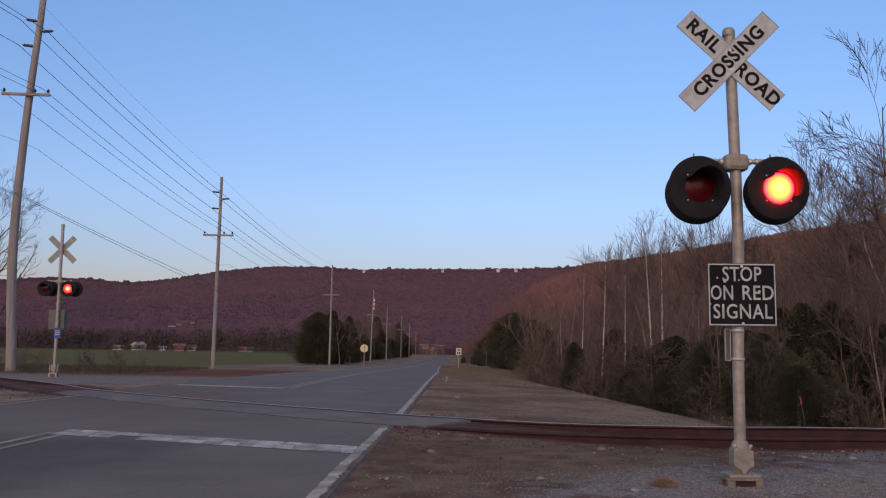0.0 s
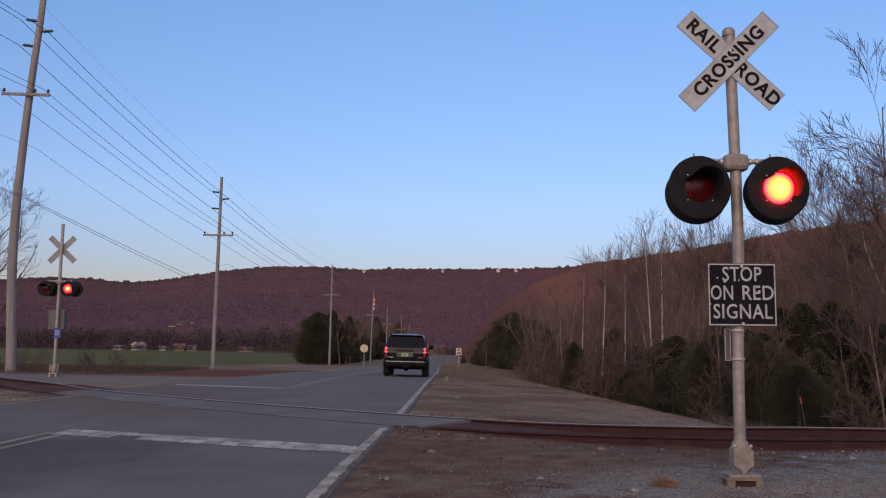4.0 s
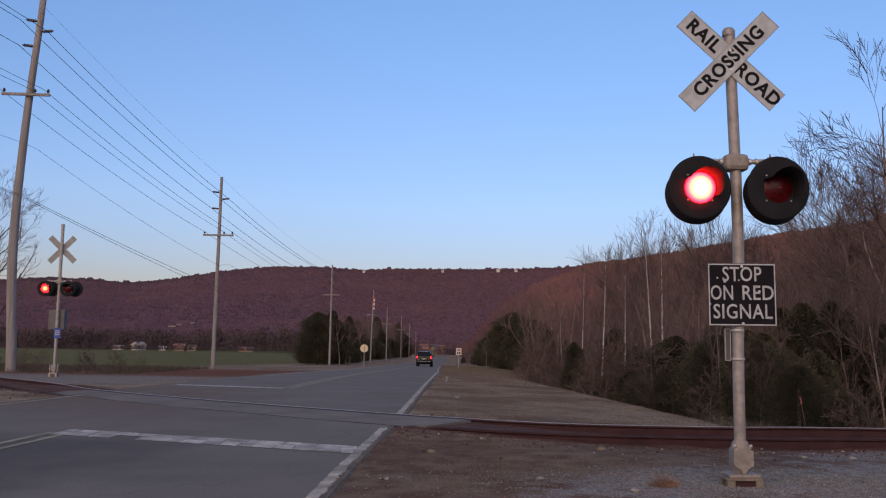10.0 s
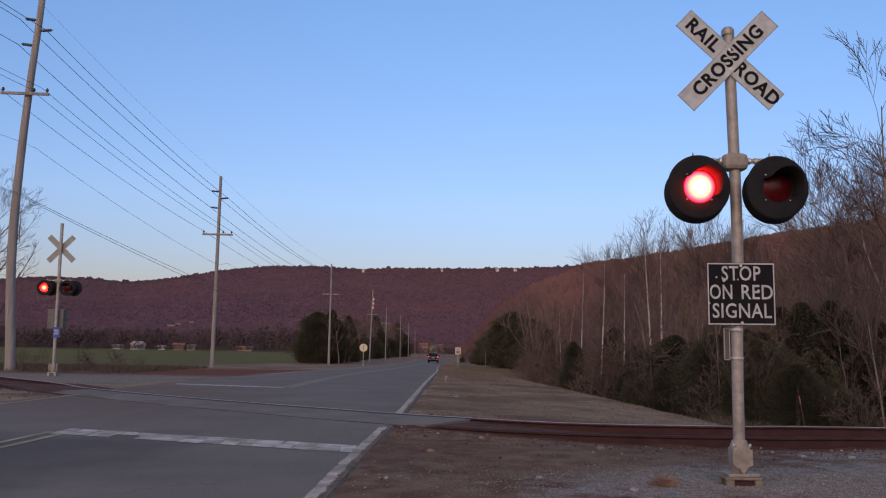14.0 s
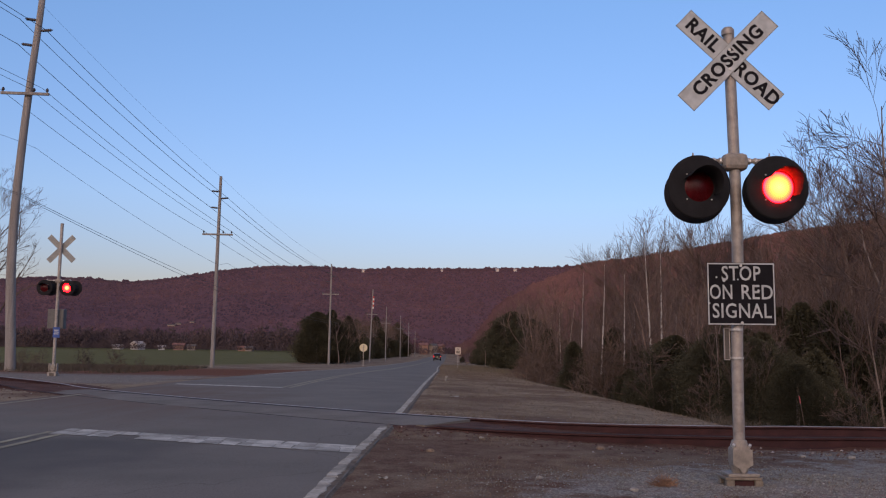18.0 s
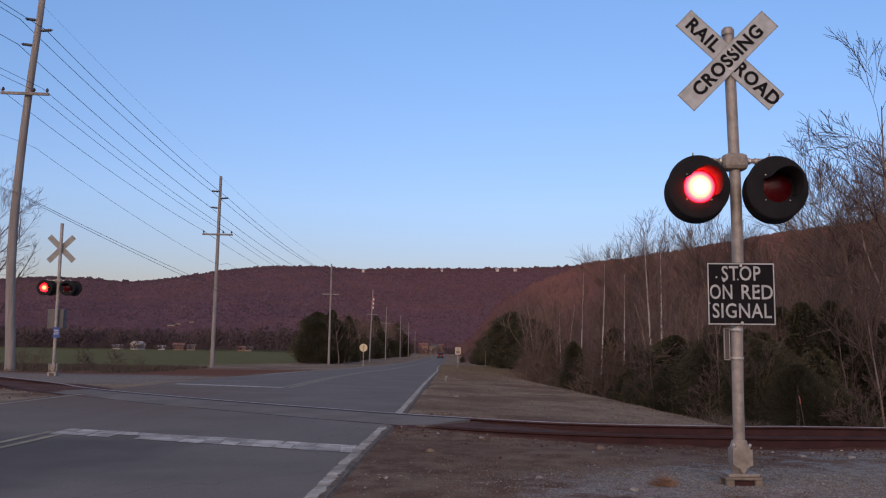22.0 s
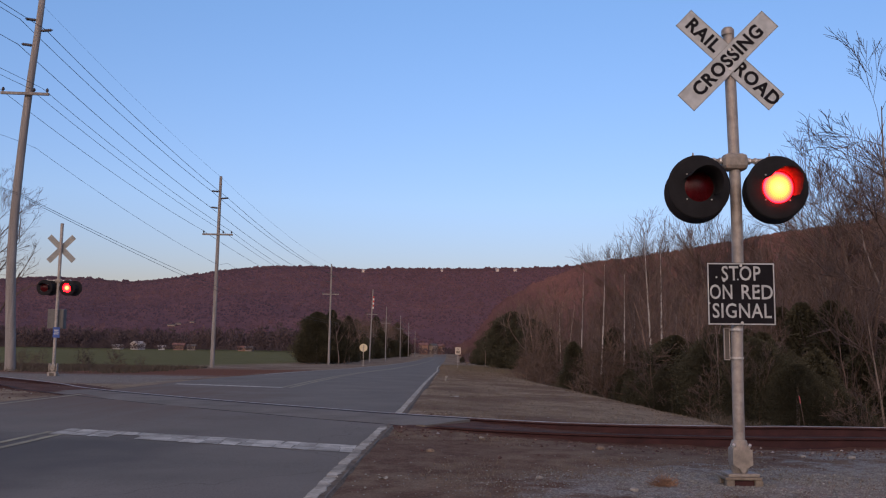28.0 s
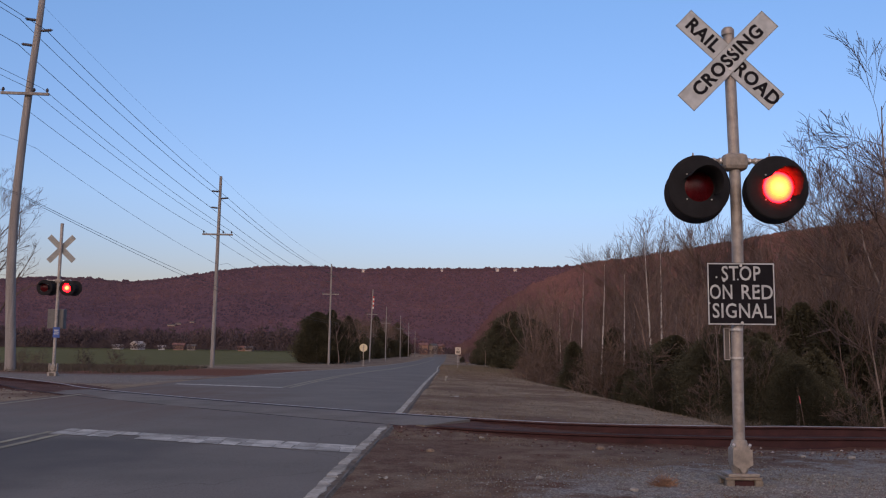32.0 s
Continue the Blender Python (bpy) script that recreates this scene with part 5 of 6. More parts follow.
NEAR_WOOD = forest_material("hillside_bare_forest", [(0.3, (0.125, 0.076, 0.087)), (0.5, (0.152, 0.088, 0.094)), (0.7, (0.180, 0.101, 0.096))], 0.03, 0.3, tip=(0.122, 0.072, 0.083))

# skyline: bearing (sideways per metre ahead) and rise per metre ahead
RIDGE = [(-1.2, 0.074), (-0.69, 0.074), (-0.499, 0.0743), (-0.435, 0.0772), (-0.404, 0.0764), (-0.371, 0.073), (-0.333, 0.0736), (-0.289, 0.08), (-0.251, 0.0876), (-0.194, 0.0923), (-0.155, 0.0935), (-0.117, 0.0922), (-0.053, 0.0918), (0.011, 0.0928), (0.074, 0.0944), (0.125, 0.0958), (0.164, 0.0989), (0.202, 0.104), (0.4, 0.104), (1.2, 0.1)]
SPUR = [(-0.02, 0.0), (0.016, 0.007), (0.038, 0.0165), (0.0565, 0.0416), (0.0754, 0.0630), (0.107, 0.0800), (0.140, 0.0925), (0.164, 0.1041), (0.202, 0.1098), (0.26, 0.119), (0.331, 0.1323), (0.395, 0.1449), (0.447, 0.1522), (0.503, 0.1602), (0.7, 0.175), (1.3, 0.2)]


def hill(name, line, u0, u1, foot, top, cols, rows, material, bumps, label, tree, clear):
    rnd = random.Random(sum(map(ord, name)))
    def surf(u, f):
        """f 0 at the foot, 1 at the crest, beyond 1 behind it."""
        rise = max(0.0, lerp_list(line, u) - clear)
        d = foot + (top - foot) * f
        wav = noise.fractal(Vector((u * 14, f * 2.4, 1.3)), 1.0, 2.0, 4)
        shape = min(1.0, f) ** 1.25
        if f > 1:
            shape = 1 - 0.5 * (f - 1)
        h = rise * top * shape * (1 + bumps * wav * (1 - abs(min(f, 1.0) * 2 - 1)) * 0.8)
        h += (0.0011 if name == "far_ridge" else 0.0013) * top * noise.noise(Vector((u * 38, f * 1.6, 5))) * smooth01(0.0, 0.3, f)
        return Vector((u * d, d, -2.2 + max(0.0, h)))
    verts = []
    for j in range(rows + 1):
        f = 1.3 * j / rows
        for i in range(cols + 1):
            verts.append(tuple(surf(u0 + (u1 - u0) * i / cols, f)))
    w = cols + 1
    faces = [(j * w + i, j * w + i + 1, (j + 1) * w + i + 1, (j + 1) * w + i) for j in range(rows) for i in range(cols)]
    ob = new(name, raw_mesh(name, verts, faces, FAR_SLOPE_HAZE if name == "far_ridge" else material, True))
    tagged(ob, label, "hill", kind="structure")
    # crowns of bare trees, densest on the crest
    verts, faces = [], []
    count, size = tree
    far = name == "far_ridge"
    for k in range(count):
        u = rnd.uniform(u0, u1)
        f = rnd.random() ** 0.7 if k % 4 else rnd.uniform(0.97, 1.02)
        if far and k % 2 == 0:
            f = rnd.uniform(0.985, 1.03)
        if lerp_list(line, u) < 0.004 or not far and u < 0.10 and f < 0.75 - 5 * u:
            continue
        p = surf(u, f)
        s = size * rnd.uniform(0.6, 1.25) * (0.4 + 0.6 * p.y / top)
        if far and f > 0.98:
            s *= 0.62 + 1.05 * rnd.random() ** 4 + 2.0 * max(0.0, noise.noise(Vector((u * 240, 2, 0))) - 0.1)
        for _ in range(2 if far else 3):
            b = len(verts)
            w = s * rnd.uniform(0.22, 0.40) if far else s * rnd.uniform(0.10, 0.28)
            ox, oy = rnd.uniform(-0.5, 0.5) * s, rnd.uniform(-0.5, 0.5) * s
            h = s * rnd.uniform(0.7, 1.15)
            tilt = rnd.uniform(-0.22, 0.22) * s
            verts += [(p.x + ox - w, p.y + oy, p.z - 0.3 * s), (p.x + ox + w, p.y + oy + 0.4 * w, p.z - 0.3 * s), (p.x + ox + w * 1.5 + tilt, p.y + oy, p.z + h * 0.52), (p.x + ox + w * 0.6 + tilt, p.y + oy, p.z + h * 0.9), (p.x + ox + tilt - 0.4 * w, p.y + oy, p.z + h), (p.x + ox - w * 1.4 + tilt, p.y + oy, p.z + h * 0.58)]
            faces.append((b, b + 1, b + 2, b + 3, b + 4, b + 5))
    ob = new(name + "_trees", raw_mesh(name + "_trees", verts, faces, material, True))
    tagged(ob, "reddish brown leafless forest covering the hill", "forest", kind="stuff")
    return surf


RIDGE_SURF = hill("far_ridge", RIDGE, -0.9, 0.45, 620, 1750, 220, 40, FAR_WOOD_HAZE, 0.0, "long wooded ridge of bare trees, violet haze in its purple-brown colour", (46000, 2.7), 0.0028)
hill("hillside", SPUR, 0.024, 0.66, 230, 430, 140, 36, NEAR_WOOD, 0.12, "near wooded hillside, reddish brown bare trees", (48000, 3.0), 0.0066)


# ---- trees ----
BARK = surface("grey_bark", (0.130, 0.100, 0.085), (0.235, 0.185, 0.158), 1.5, 18, 0.95, 0, 0.4, 0.02, vary=0.2)
BARK_RED = surface("reddish_bark", (0.140, 0.092, 0.072), (0.235, 0.158, 0.122), 1.5, 18, 0.95, 0, 0.4, 0.02, vary=0.2)
BARK_PALE = surface("pale_sycamore_bark", (0.36, 0.32, 0.285), (0.56, 0.51, 0.465), 1.2, 12, 0.9, 0, 0.2, 0.01, vary=0.1)
TWIG = surface("twigs", (0.100, 0.066, 0.055), (0.165, 0.113, 0.092), 1.0, 10, 0.95, 0, 0.0, vary=0.25)
CEDAR = surface("cedar_green", (0.050, 0.048, 0.032), (0.090, 0.083, 0.055), 0.8, 5, 0.95, 0, 0.0, vary=0.12, specular=0.1)
BRUSH = surface("dry_brush", (0.092, 0.062, 0.048), (0.155, 0.106, 0.082), 1.0, 10, 0.95, 0, 0.0, vary=0.25)


def grow(seed, height, trunk_r, spread_a=34, first=0.3, limbs=11, depth=3, droop=0.0, straight=0.06, twigs=5, lean=0.0, fine=0.006, reach=1.0, wob=0.16, dome=False, kid=(0.40, 0.62)):
    """A leafless tree: lists for the trunk and for its limbs and twigs."""
    rnd = random.Random(seed)
    tv, tf, cv, cf = [], [], [], []
    def path(p, d, length, n, wander, up):
        pts = [p.copy()]
        for _ in range(n):
            d = (d + Vector((rnd.gauss(0, wander), rnd.gauss(0, wander), rnd.gauss(0, wander) + up))).normalized()
            p = p + d * (length / n)
            pts.append(p.copy())
        return pts
    trunk = path(Vector((0, 0, -0.3)), Vector((lean, 0, 1)).normalized(), height * 0.93, 10, straight, 0.04)
    radii = [trunk_r * (1.18 if k == 0 else 1.0) * (1 - 0.88 * k / 10) for k in range(11)]
    tube(tv, tf, trunk, radii, 7)
    def branch(p, d, length, r, lvl):
        n = 5 if lvl < 2 else 3
        pts = path(p, d, length, n, wob + 0.04 * (lvl - 1) if wob > 0.12 else wob, 0.05 - droop)
        tube(cv, cf, pts, [max(fine, r * (1 - 0.8 * k / n)) for k in range(n + 1)], 4 if lvl < 2 else 3)
        if lvl >= depth:
            return
        kids = twigs + (1 if lvl == 1 else 0)
        for k in range(kids):
            s = rnd.uniform(0.25, 1.0)
            i = min(int(s * n), n - 1)
            q = pts[i].lerp(pts[i + 1], s * n - i)
            along = (pts[i + 1] - pts[i]).normalized()
            side = along.cross(Vector((rnd.gauss(0, 1), rnd.gauss(0, 1), rnd.gauss(0, 1)))).normalized()
            nd = (along * 0.95 + side * rnd.uniform(0.30, 0.72)).normalized()
            branch(q, nd, length * rnd.uniform(*kid), r * 0.48, lvl + 1)
    for k in range(limbs):
        s = first + (1 - first) * (k + rnd.random()) / limbs
        i = min(int(s * 10), 9)
        q = trunk[i].lerp(trunk[i + 1], s * 10 - i)
        az = k * 2.4 + rnd.uniform(-0.5, 0.5)
        el = radians(spread_a * (1.25 - 0.5 * s if dome else 1.0) + rnd.uniform(-12, 16))
        d = Vector((math.cos(az) * math.sin(el), math.sin(az) * math.sin(el), math.cos(el)))
        ln = reach * height * (0.30 - 0.06 * s if dome else 0.16 + 0.26 * (1 - s)) * rnd.uniform(0.8, 1.25)
        branch(q, d, ln, trunk_r * 0.6 * (1.1 - s), 1)
    return tv, tf, cv, cf


def tree_kind(name, label, seed, bark, twig, **kw):
    tv, tf, cv, cf = grow(seed, **kw)
    ob = thing(name, label, "tree", group="roadside trees")
    part("trunk", raw_mesh("trunk", tv, tf, bark, True), None, ob)
    part("crown", raw_mesh("crown", cv, cf, twig), None, ob, "bare branches and twigs")
    return ob


def cedar_kind(seed, height, width, label="dark green cedar bush", dome=False, close=False):
    """An evergreen: stem and a ragged cone of many small sprays."""
    rnd = random.Random(seed)
    ob = thing("cedar", label, "evergreen", group="cedars")
    bm = bmesh.new()
    rod(bm, (0, 0, -0.2), (0, 0, height * 0.8), 0.10, 0.03, 7)
    part("trunk", bm, BARK, ob)
    verts, faces = [], []
    count = int((46000 if close else 13000) * height * width / 6)
    for k in range(count):
        f = rnd.random() ** 0.8
        z = height * (0.02 + 0.98 * f)
        shape = (min(1.0, 0.55 + 1.6 * f) * (1 - f ** 1.8) ** 0.55 if dome else (1 - f) ** 0.62) * (0.85 + 0.25 * noise.noise(Vector((z * 1.1, seed, 0))))
        az = rnd.uniform(0, 2 * math.pi)
        lob = 0.8 + 0.32 * noise.noise(Vector((math.cos(az) * 1.6, math.sin(az) * 1.6, z * 0.9 + seed)))
        r = width * 0.5 * shape * lob * (0.45 + 0.55 * rnd.random() ** 0.6 + (0.55 * rnd.random() ** 1.5 if k % 3 == 0 else 0.0)) + 0.05
        p = Vector((r * math.cos(az), r * math.sin(az), z))
        out = Vector((math.cos(az), math.sin(az), rnd.uniform(-0.3, 1.3))).normalized()
        out = (out + Vector((rnd.gauss(0, 0.4), rnd.gauss(0, 0.4), rnd.gauss(0, 0.3)))).normalized()
        ln = rnd.uniform(0.03, 0.085) if close else rnd.uniform(0.07, 0.18)
        side = out.cross(Vector((rnd.gauss(0, 1), rnd.gauss(0, 1), rnd.gauss(0, 1)))).normalized() * ln * (0.11 if close else 0.17)
        b = len(verts)
        tip = p + out * ln
        verts += [tuple(p - side * 0.6), tuple(p + side * 0.6), tuple(p + out * ln * 0.55 + side), tuple(tip), tuple(p + out * ln * 0.55 - side)]
        faces.append((b, b + 1, b + 2, b + 3, b + 4))
    part("crown", raw_mesh("crown", verts, faces, CEDAR), None, ob, "ragged dark green sprays")
    return ob


KINDS = {
    "big": [tree_kind("bare_tree", "tall leafless grey tree with spreading twigs", 11 + k, BARK, TWIG, height=14.5, trunk_r=0.22, spread_a=42, first=0.25, limbs=17, depth=4, twigs=4, wob=0.06, fine=0.0075) for k in range(3)],
    "limb": [tree_kind("bare_tree", "tall leafless tree with long arching limbs", 14, BARK, TWIG, height=14.5, trunk_r=0.15, spread_a=62, first=0.26, limbs=18, depth=4, twigs=4, wob=0.07, fine=0.0075, reach=0.62, dome=True)],
    "mid": [tree_kind("bare_tree", "leafless roadside tree with fine grey-brown twigs", 31 + k, BARK_RED if k % 2 else BARK, TWIG, height=9.0, trunk_r=0.135, spread_a=38, first=0.32, limbs=9, depth=4, twigs=3, wob=0.08) for k in range(4)],
    "sapling": [tree_kind("sapling", "thin leafless sapling in the thicket", 51 + k, BARK_RED if k % 2 else BARK, TWIG, height=7.0, trunk_r=0.062, spread_a=28, first=0.3, limbs=9, depth=3, twigs=4, wob=0.08) for k in range(4)],
    "pale": [tree_kind("sycamore", "slender pale-barked leafless sycamore", 71 + k, BARK_PALE, TWIG, height=12.0, trunk_r=0.095, spread_a=17, first=0.42, limbs=15, depth=3, twigs=4, straight=0.007, lean=-0.04, reach=0.62, wob=0.06) for k in range(3)],
    "dense": [tree_kind("bare_tree", "leafless tree with a dense round twiggy crown", 111 + k, BARK, TWIG, height=10.0, trunk_r=0.16, spread_a=56, first=0.42, limbs=22, depth=3, twigs=7, fine=0.0072, wob=0.04, reach=0.85, dome=True, kid=(0.45, 0.75)) for k in range(2)],
    "brush": [tree_kind("brush", "low tangled dry brush at the wood's edge", 91 + k, BRUSH, BRUSH, height=2.6, trunk_r=0.03, spread_a=60, first=0.02, limbs=22, depth=3, twigs=4) for k in range(3)],
    "cedar": [cedar_kind(5, 4.6, 3.8), cedar_kind(6, 3.2, 3.8, "rounded dark green evergreen bush", True), cedar_kind(7, 6.0, 4.2), cedar_kind(8, 5.0, 5.6, "broad rounded dark olive evergreen", True), cedar_kind(9, 3.2, 3.8, "rounded dark green evergreen bush at the wood's edge", True, True)],
}
USED = set()


def plant(kind, x, y, k=0, scale=1.0, turn=0.0, sink=0.0, label=""):
    src = KINDS[kind][k % len(KINDS[kind])]
    m = pose(x, y, ground_z(x, y) - sink, 0, 0, turn)
    if src.name not in USED:
        USED.add(src.name)
        src.matrix_basis = m
        ob = src
    else:
        ob = copy_thing(src, m)
    ob.scale = (scale, scale, scale)
    if label:
        ob["label"] = label
    return ob


TREE_LINE = [(0.05, 0.03), (0.086, 0.048), (0.158, 0.053), (0.203, 0.066), (0.245, 0.090), (0.30, 0.102), (0.36, 0.105), (0.42, 0.115), (0.50, 0.135), (0.7, 0.165)]


def tall(b, d, x):
    """How high a tree may stand there under the wood's rising top line."""
    return lerp_list(TREE_LINE, b) * d + 1.13 - ground_z(x, d)


PALE_SPOTS = [(0.238, 31, 0.615, 0), (0.2475, 32, 0.62, 1), (0.156, 40, 0.52, 2), (0.178, 38, 0.55, 0), (0.205, 36, 0.52, 1), (0.275, 50, 0.5, 2), (0.135, 50, 0.42, 1), (0.120, 56, 0.45, 0), (0.195, 50, 0.5, 2), (0.262, 34, 0.42, 1), (0.222, 48, 0.55, 2), (0.40, 30, 0.42, 0), (0.345, 33, 0.45, 1)]


def build_woods():
    rnd = random.Random(21)
    # slender pale trunks standing out at the wood's edge: bearing, distance, height factor
    for b, d, s, k in PALE_SPOTS:
        plant("pale", b * d, d, k, s, rnd.uniform(0, 360))
    # tall trees whose crowns stand against the sky
    plant("limb", 0.520 * 26, 26, 0, 0.84, 200)
    for b, d, s, k in ((0.53, 36, 0.70, 2), (0.56, 30, 0.62, 0)):
        plant("big", b * d, d, k, s, rnd.uniform(0, 360))
    # round twiggy crowns on the skyline
    for b, d, s, k in ((0.207, 76, 1.20, 0), (0.219, 78, 1.24, 1), (0.230, 76, 1.20, 0), (0.288, 70, 1.28, 1), (0.304, 66, 1.24, 0), (0.320, 68, 1.32, 1), (0.335, 66, 1.22, 0), (0.412, 54, 1.04, 1),
                       (0.442, 60, 1.22, 1), (0.470, 52, 1.34, 0), (0.486, 56, 1.50, 1), (0.505, 52, 1.50, 0), (0.520, 56, 1.60, 1)):
        plant("dense", b * d, d, k, s, rnd.uniform(0, 360))
    # middle rank
    n = 0
    while n < 60:
        d = rnd.uniform(24, 85)
        b = rnd.uniform(0.075, 0.56)
        x = b * d
        if x < crest(d) + 2.2:
            continue
        plant("mid", x, d, n, max(0.25, tall(b, d, x) / 9.0 * rnd.uniform(0.72, 1.05)), rnd.uniform(0, 360))
        n += 1
    # thicket of saplings
    n = 0
    while n < 130:
        d = rnd.uniform(19, 62)
        b = rnd.uniform(0.07, 0.56)
        x = b * d
        if x < crest(d) + 1.4 or x > crest(d) + 16 or any(abs(b - pb) < 0.007 and d < pd for pb, pd, _, _ in PALE_SPOTS) or b > 0.36 and rnd.random() < 0.55:
            continue
        plant("sapling", x, d, n, max(0.3, tall(b, d, x) / 7.0 * rnd.uniform(0.5, 0.95)), rnd.uniform(0, 360))
        n += 1
    n = 0
    while n < 90:
        d = rnd.uniform(16.5, 58)
        x = crest(d) + rnd.uniform(1.2, 5.5)
        if x / d > 0.6 or x / d > 0.34 and rnd.random() < 0.6:
            continue
        plant("brush", x, d, n, rnd.uniform(0.5, 1.15), rnd.uniform(0, 360))
        n += 1
    # cedars in the wood and along the edge
    for b, d, s, k in ((0.398, 19.5, 0.62, 4), (0.425, 20, 0.66, 4), (0.455, 19.5, 0.55, 4), (0.352, 20.5, 0.72, 4), (0.53, 20, 0.5, 4), (0.258, 24, 0.42, 4), (0.285, 24, 0.55, 4), (0.308, 22, 0.72, 4), (0.335, 22, 0.80, 4), (0.325, 24, 0.6, 0), (0.243, 27, 0.45, 4), (0.37, 21, 0.78, 4), (0.395, 22, 0.75, 4), (0.42, 23, 0.7, 0), (0.445, 21, 0.65, 4), (0.36, 26, 0.8, 0), (0.34, 28, 0.85, 0), (0.31, 27, 0.8, 0), (0.47, 20, 0.5, 4), (0.50, 23, 0.6, 0), (0.44, 27, 0.85, 2), (0.47, 26, 0.8, 0), (0.405, 28, 0.85, 2), (0.52, 25, 0.8, 2), (0.49, 29, 0.9, 3), (0.43, 32, 0.9, 3), (0.545, 22, 0.7, 0), (0.38, 31, 0.85, 2)):
        plant("cedar", b * d, d, k, s, rnd.uniform(0, 360))
    # evergreens where the verge widens up the road
    for b, d, s, k in ((0.040, 190, 1.0, 1), (0.050, 176, 1.1, 3), (0.058, 168, 1.2, 1), (0.065, 150, 1.4, 3), (0.074, 132, 1.45, 0), (0.080, 118, 1.5, 3), (0.092, 112, 1.4, 3), (0.104, 100, 1.2, 3), (0.112, 92, 1.1, 3), (0.119, 84, 0.9, 1), (0.126, 76, 0.85, 3), (0.122, 82, 0.85, 1)):
        plant("cedar", b * d, d, k, s, rnd.uniform(0, 360))
    # dark undergrowth inside the wood
    for n in range(26):
        d = 32 + n * 1.7
        b = rnd.uniform(0.105, 0.235)
        if b * d > crest(d) + 2.0:
            plant("cedar", b * d, d, n % 4, tall(b, d, b * d) * rnd.uniform(0.30, 0.58) / 4.6, rnd.uniform(0, 360))
    for b, d, s, k in ((0.228, 28, 0.42, 1), (0.244, 27.5, 0.50, 1), (0.262, 27, 0.52, 3), (0.212, 30, 0.40, 1), (0.205, 38, 0.55, 1), (0.222, 42, 0.62, 2), (0.238, 36, 0.55, 3), (0.252, 40, 0.62, 0), (0.268, 36, 0.58, 1), (0.286, 40, 0.66, 2), (0.188, 44, 0.58, 3), (0.172, 46, 0.55, 1)):
        plant("cedar", b * d, d, k, s, rnd.uniform(0, 360))
    # bare trees beside the cedars up the road
    for b, d, s, k in ((0.098, 88, 0.85, 0), (0.105, 80, 0.8, 1), (0.115, 68, 0.8, 2), (0.13, 54, 0.72, 3), (0.088, 104, 0.9, 1), (0.08, 112, 0.85, 2), (0.145, 50, 0.7, 0), (0.122, 62, 0.75, 1), (0.108, 90, 0.9, 3)):
        plant("mid", b * d, d, k, s, rnd.uniform(0, 360))
    # left of the road: cedar clump behind the third pole, trees behind it
    for x, y, s, k in ((-17.6, 127, 1.45, 3), (-15.6, 130, 1.3, 3), (-19.4, 131, 1.0, 3), (-16.8, 137, 1.35, 2), (-15.6, 150, 1.3, 2)):
        plant("cedar", x, y, k, s, rnd.uniform(0, 360))
    for n in range(84):
        y = 138 + n * 3.4
        kind = ("mid", "cedar", "mid", "sapling", "mid", "cedar", "pale")[n % 7]
        high = 4.0 + 0.030 * y * rnd.uniform(0.8, 1.15)
        plant(kind, -18.2 + rnd.uniform(-1.5 if y < 165 else -7, 0.8), y, n, high / {"mid": 9.5, "cedar": 6.0, "sapling": 7.5, "pale": 12.0}[kind], rnd.uniform(0, 360))
    for n in range(16):
        plant("mid", -13.4 - n * 0.3 + rnd.uniform(-1, 1), 126 + n * 3, n, rnd.uniform(0.6, 0.85), rnd.uniform(0, 360))
    # right-hand roadside further on, where the hillside comes down
    for n in range(110):
        y = rnd.uniform(130, 330)
        b = 0.020 + 0.085 * rnd.random()
        x = max(b * y, road_x(y) + HALF + 4.0)
        kind = ("mid", "sapling", "mid", "brush", "cedar")[n % 5]
        high = (lerp_list(SPUR, b) * 0.8 * y + 3.0) * (0.6 if kind == "cedar" else 1.0)
        plant(kind, x, y, n, high / {"mid": 9.0, "sapling": 7.0, "brush": 2.6, "cedar": 4.6}[kind] * rnd.uniform(0.65, 1.0), rnd.uniform(0, 360))
    # bare tree behind the first pole
    plant("big", -25.0, 50, 1, 0.72, 40)
    plant("mid", -25.0, 46, 2, 0.6, 120)
    for k in range(20):
        plant("brush", -29 + k * 0.7 + rnd.uniform(-0.5, 0.5), 44.5 + rnd.uniform(-2.5, 6), k, rnd.uniform(0.3, 0.72) * (1 - 0.018 * k), rnd.uniform(0, 360))


build_woods()


def far_belt(name, label, rows, seed, material, count, size, base_z=-2.2):
    """A belt of far trees: many ragged upright crowns."""
    rnd = random.Random(seed)
    verts, faces = [], []
    for _ in range(count):
        x0, x1, y0, y1 = rows[rnd.randrange(len(rows))]
        x, y = rnd.uniform(x0, x1), rnd.uniform(y0, y1)
        h = size * (0.35 + 0.75 * rnd.random() ** 1.5) * (0.75 + 0.9 * abs(noise.noise(Vector((x * 0.022, y * 0.02, seed)))))
        z = base_z
        for _ in range(60):
            a = rnd.uniform(0, 2 * math.pi)
            f = rnd.random()
            r = h * 0.30 * math.sin(math.pi * min(0.95, f * 0.8 + 0.15)) * rnd.random() ** 0.5
            p = Vector((x + r * math.cos(a), y + r * math.sin(a), z + h * f))
            d = Vector((math.cos(a) * 0.5, math.sin(a) * 0.5, 1)).normalized() * h * rnd.uniform(0.07, 0.16)
            s = d.cross(Vector((rnd.gauss(0, 1), rnd.gauss(0, 1), 0.2))).normalized() * d.length * 0.34
            b = len(verts)
            verts += [tuple(p - s), tuple(p + s), tuple(p + d)]
            faces.append((b, b + 1, b + 2))
    ob = new(name, raw_mesh(name, verts, faces, material))
    return tagged(ob, label, "trees", kind="stuff")


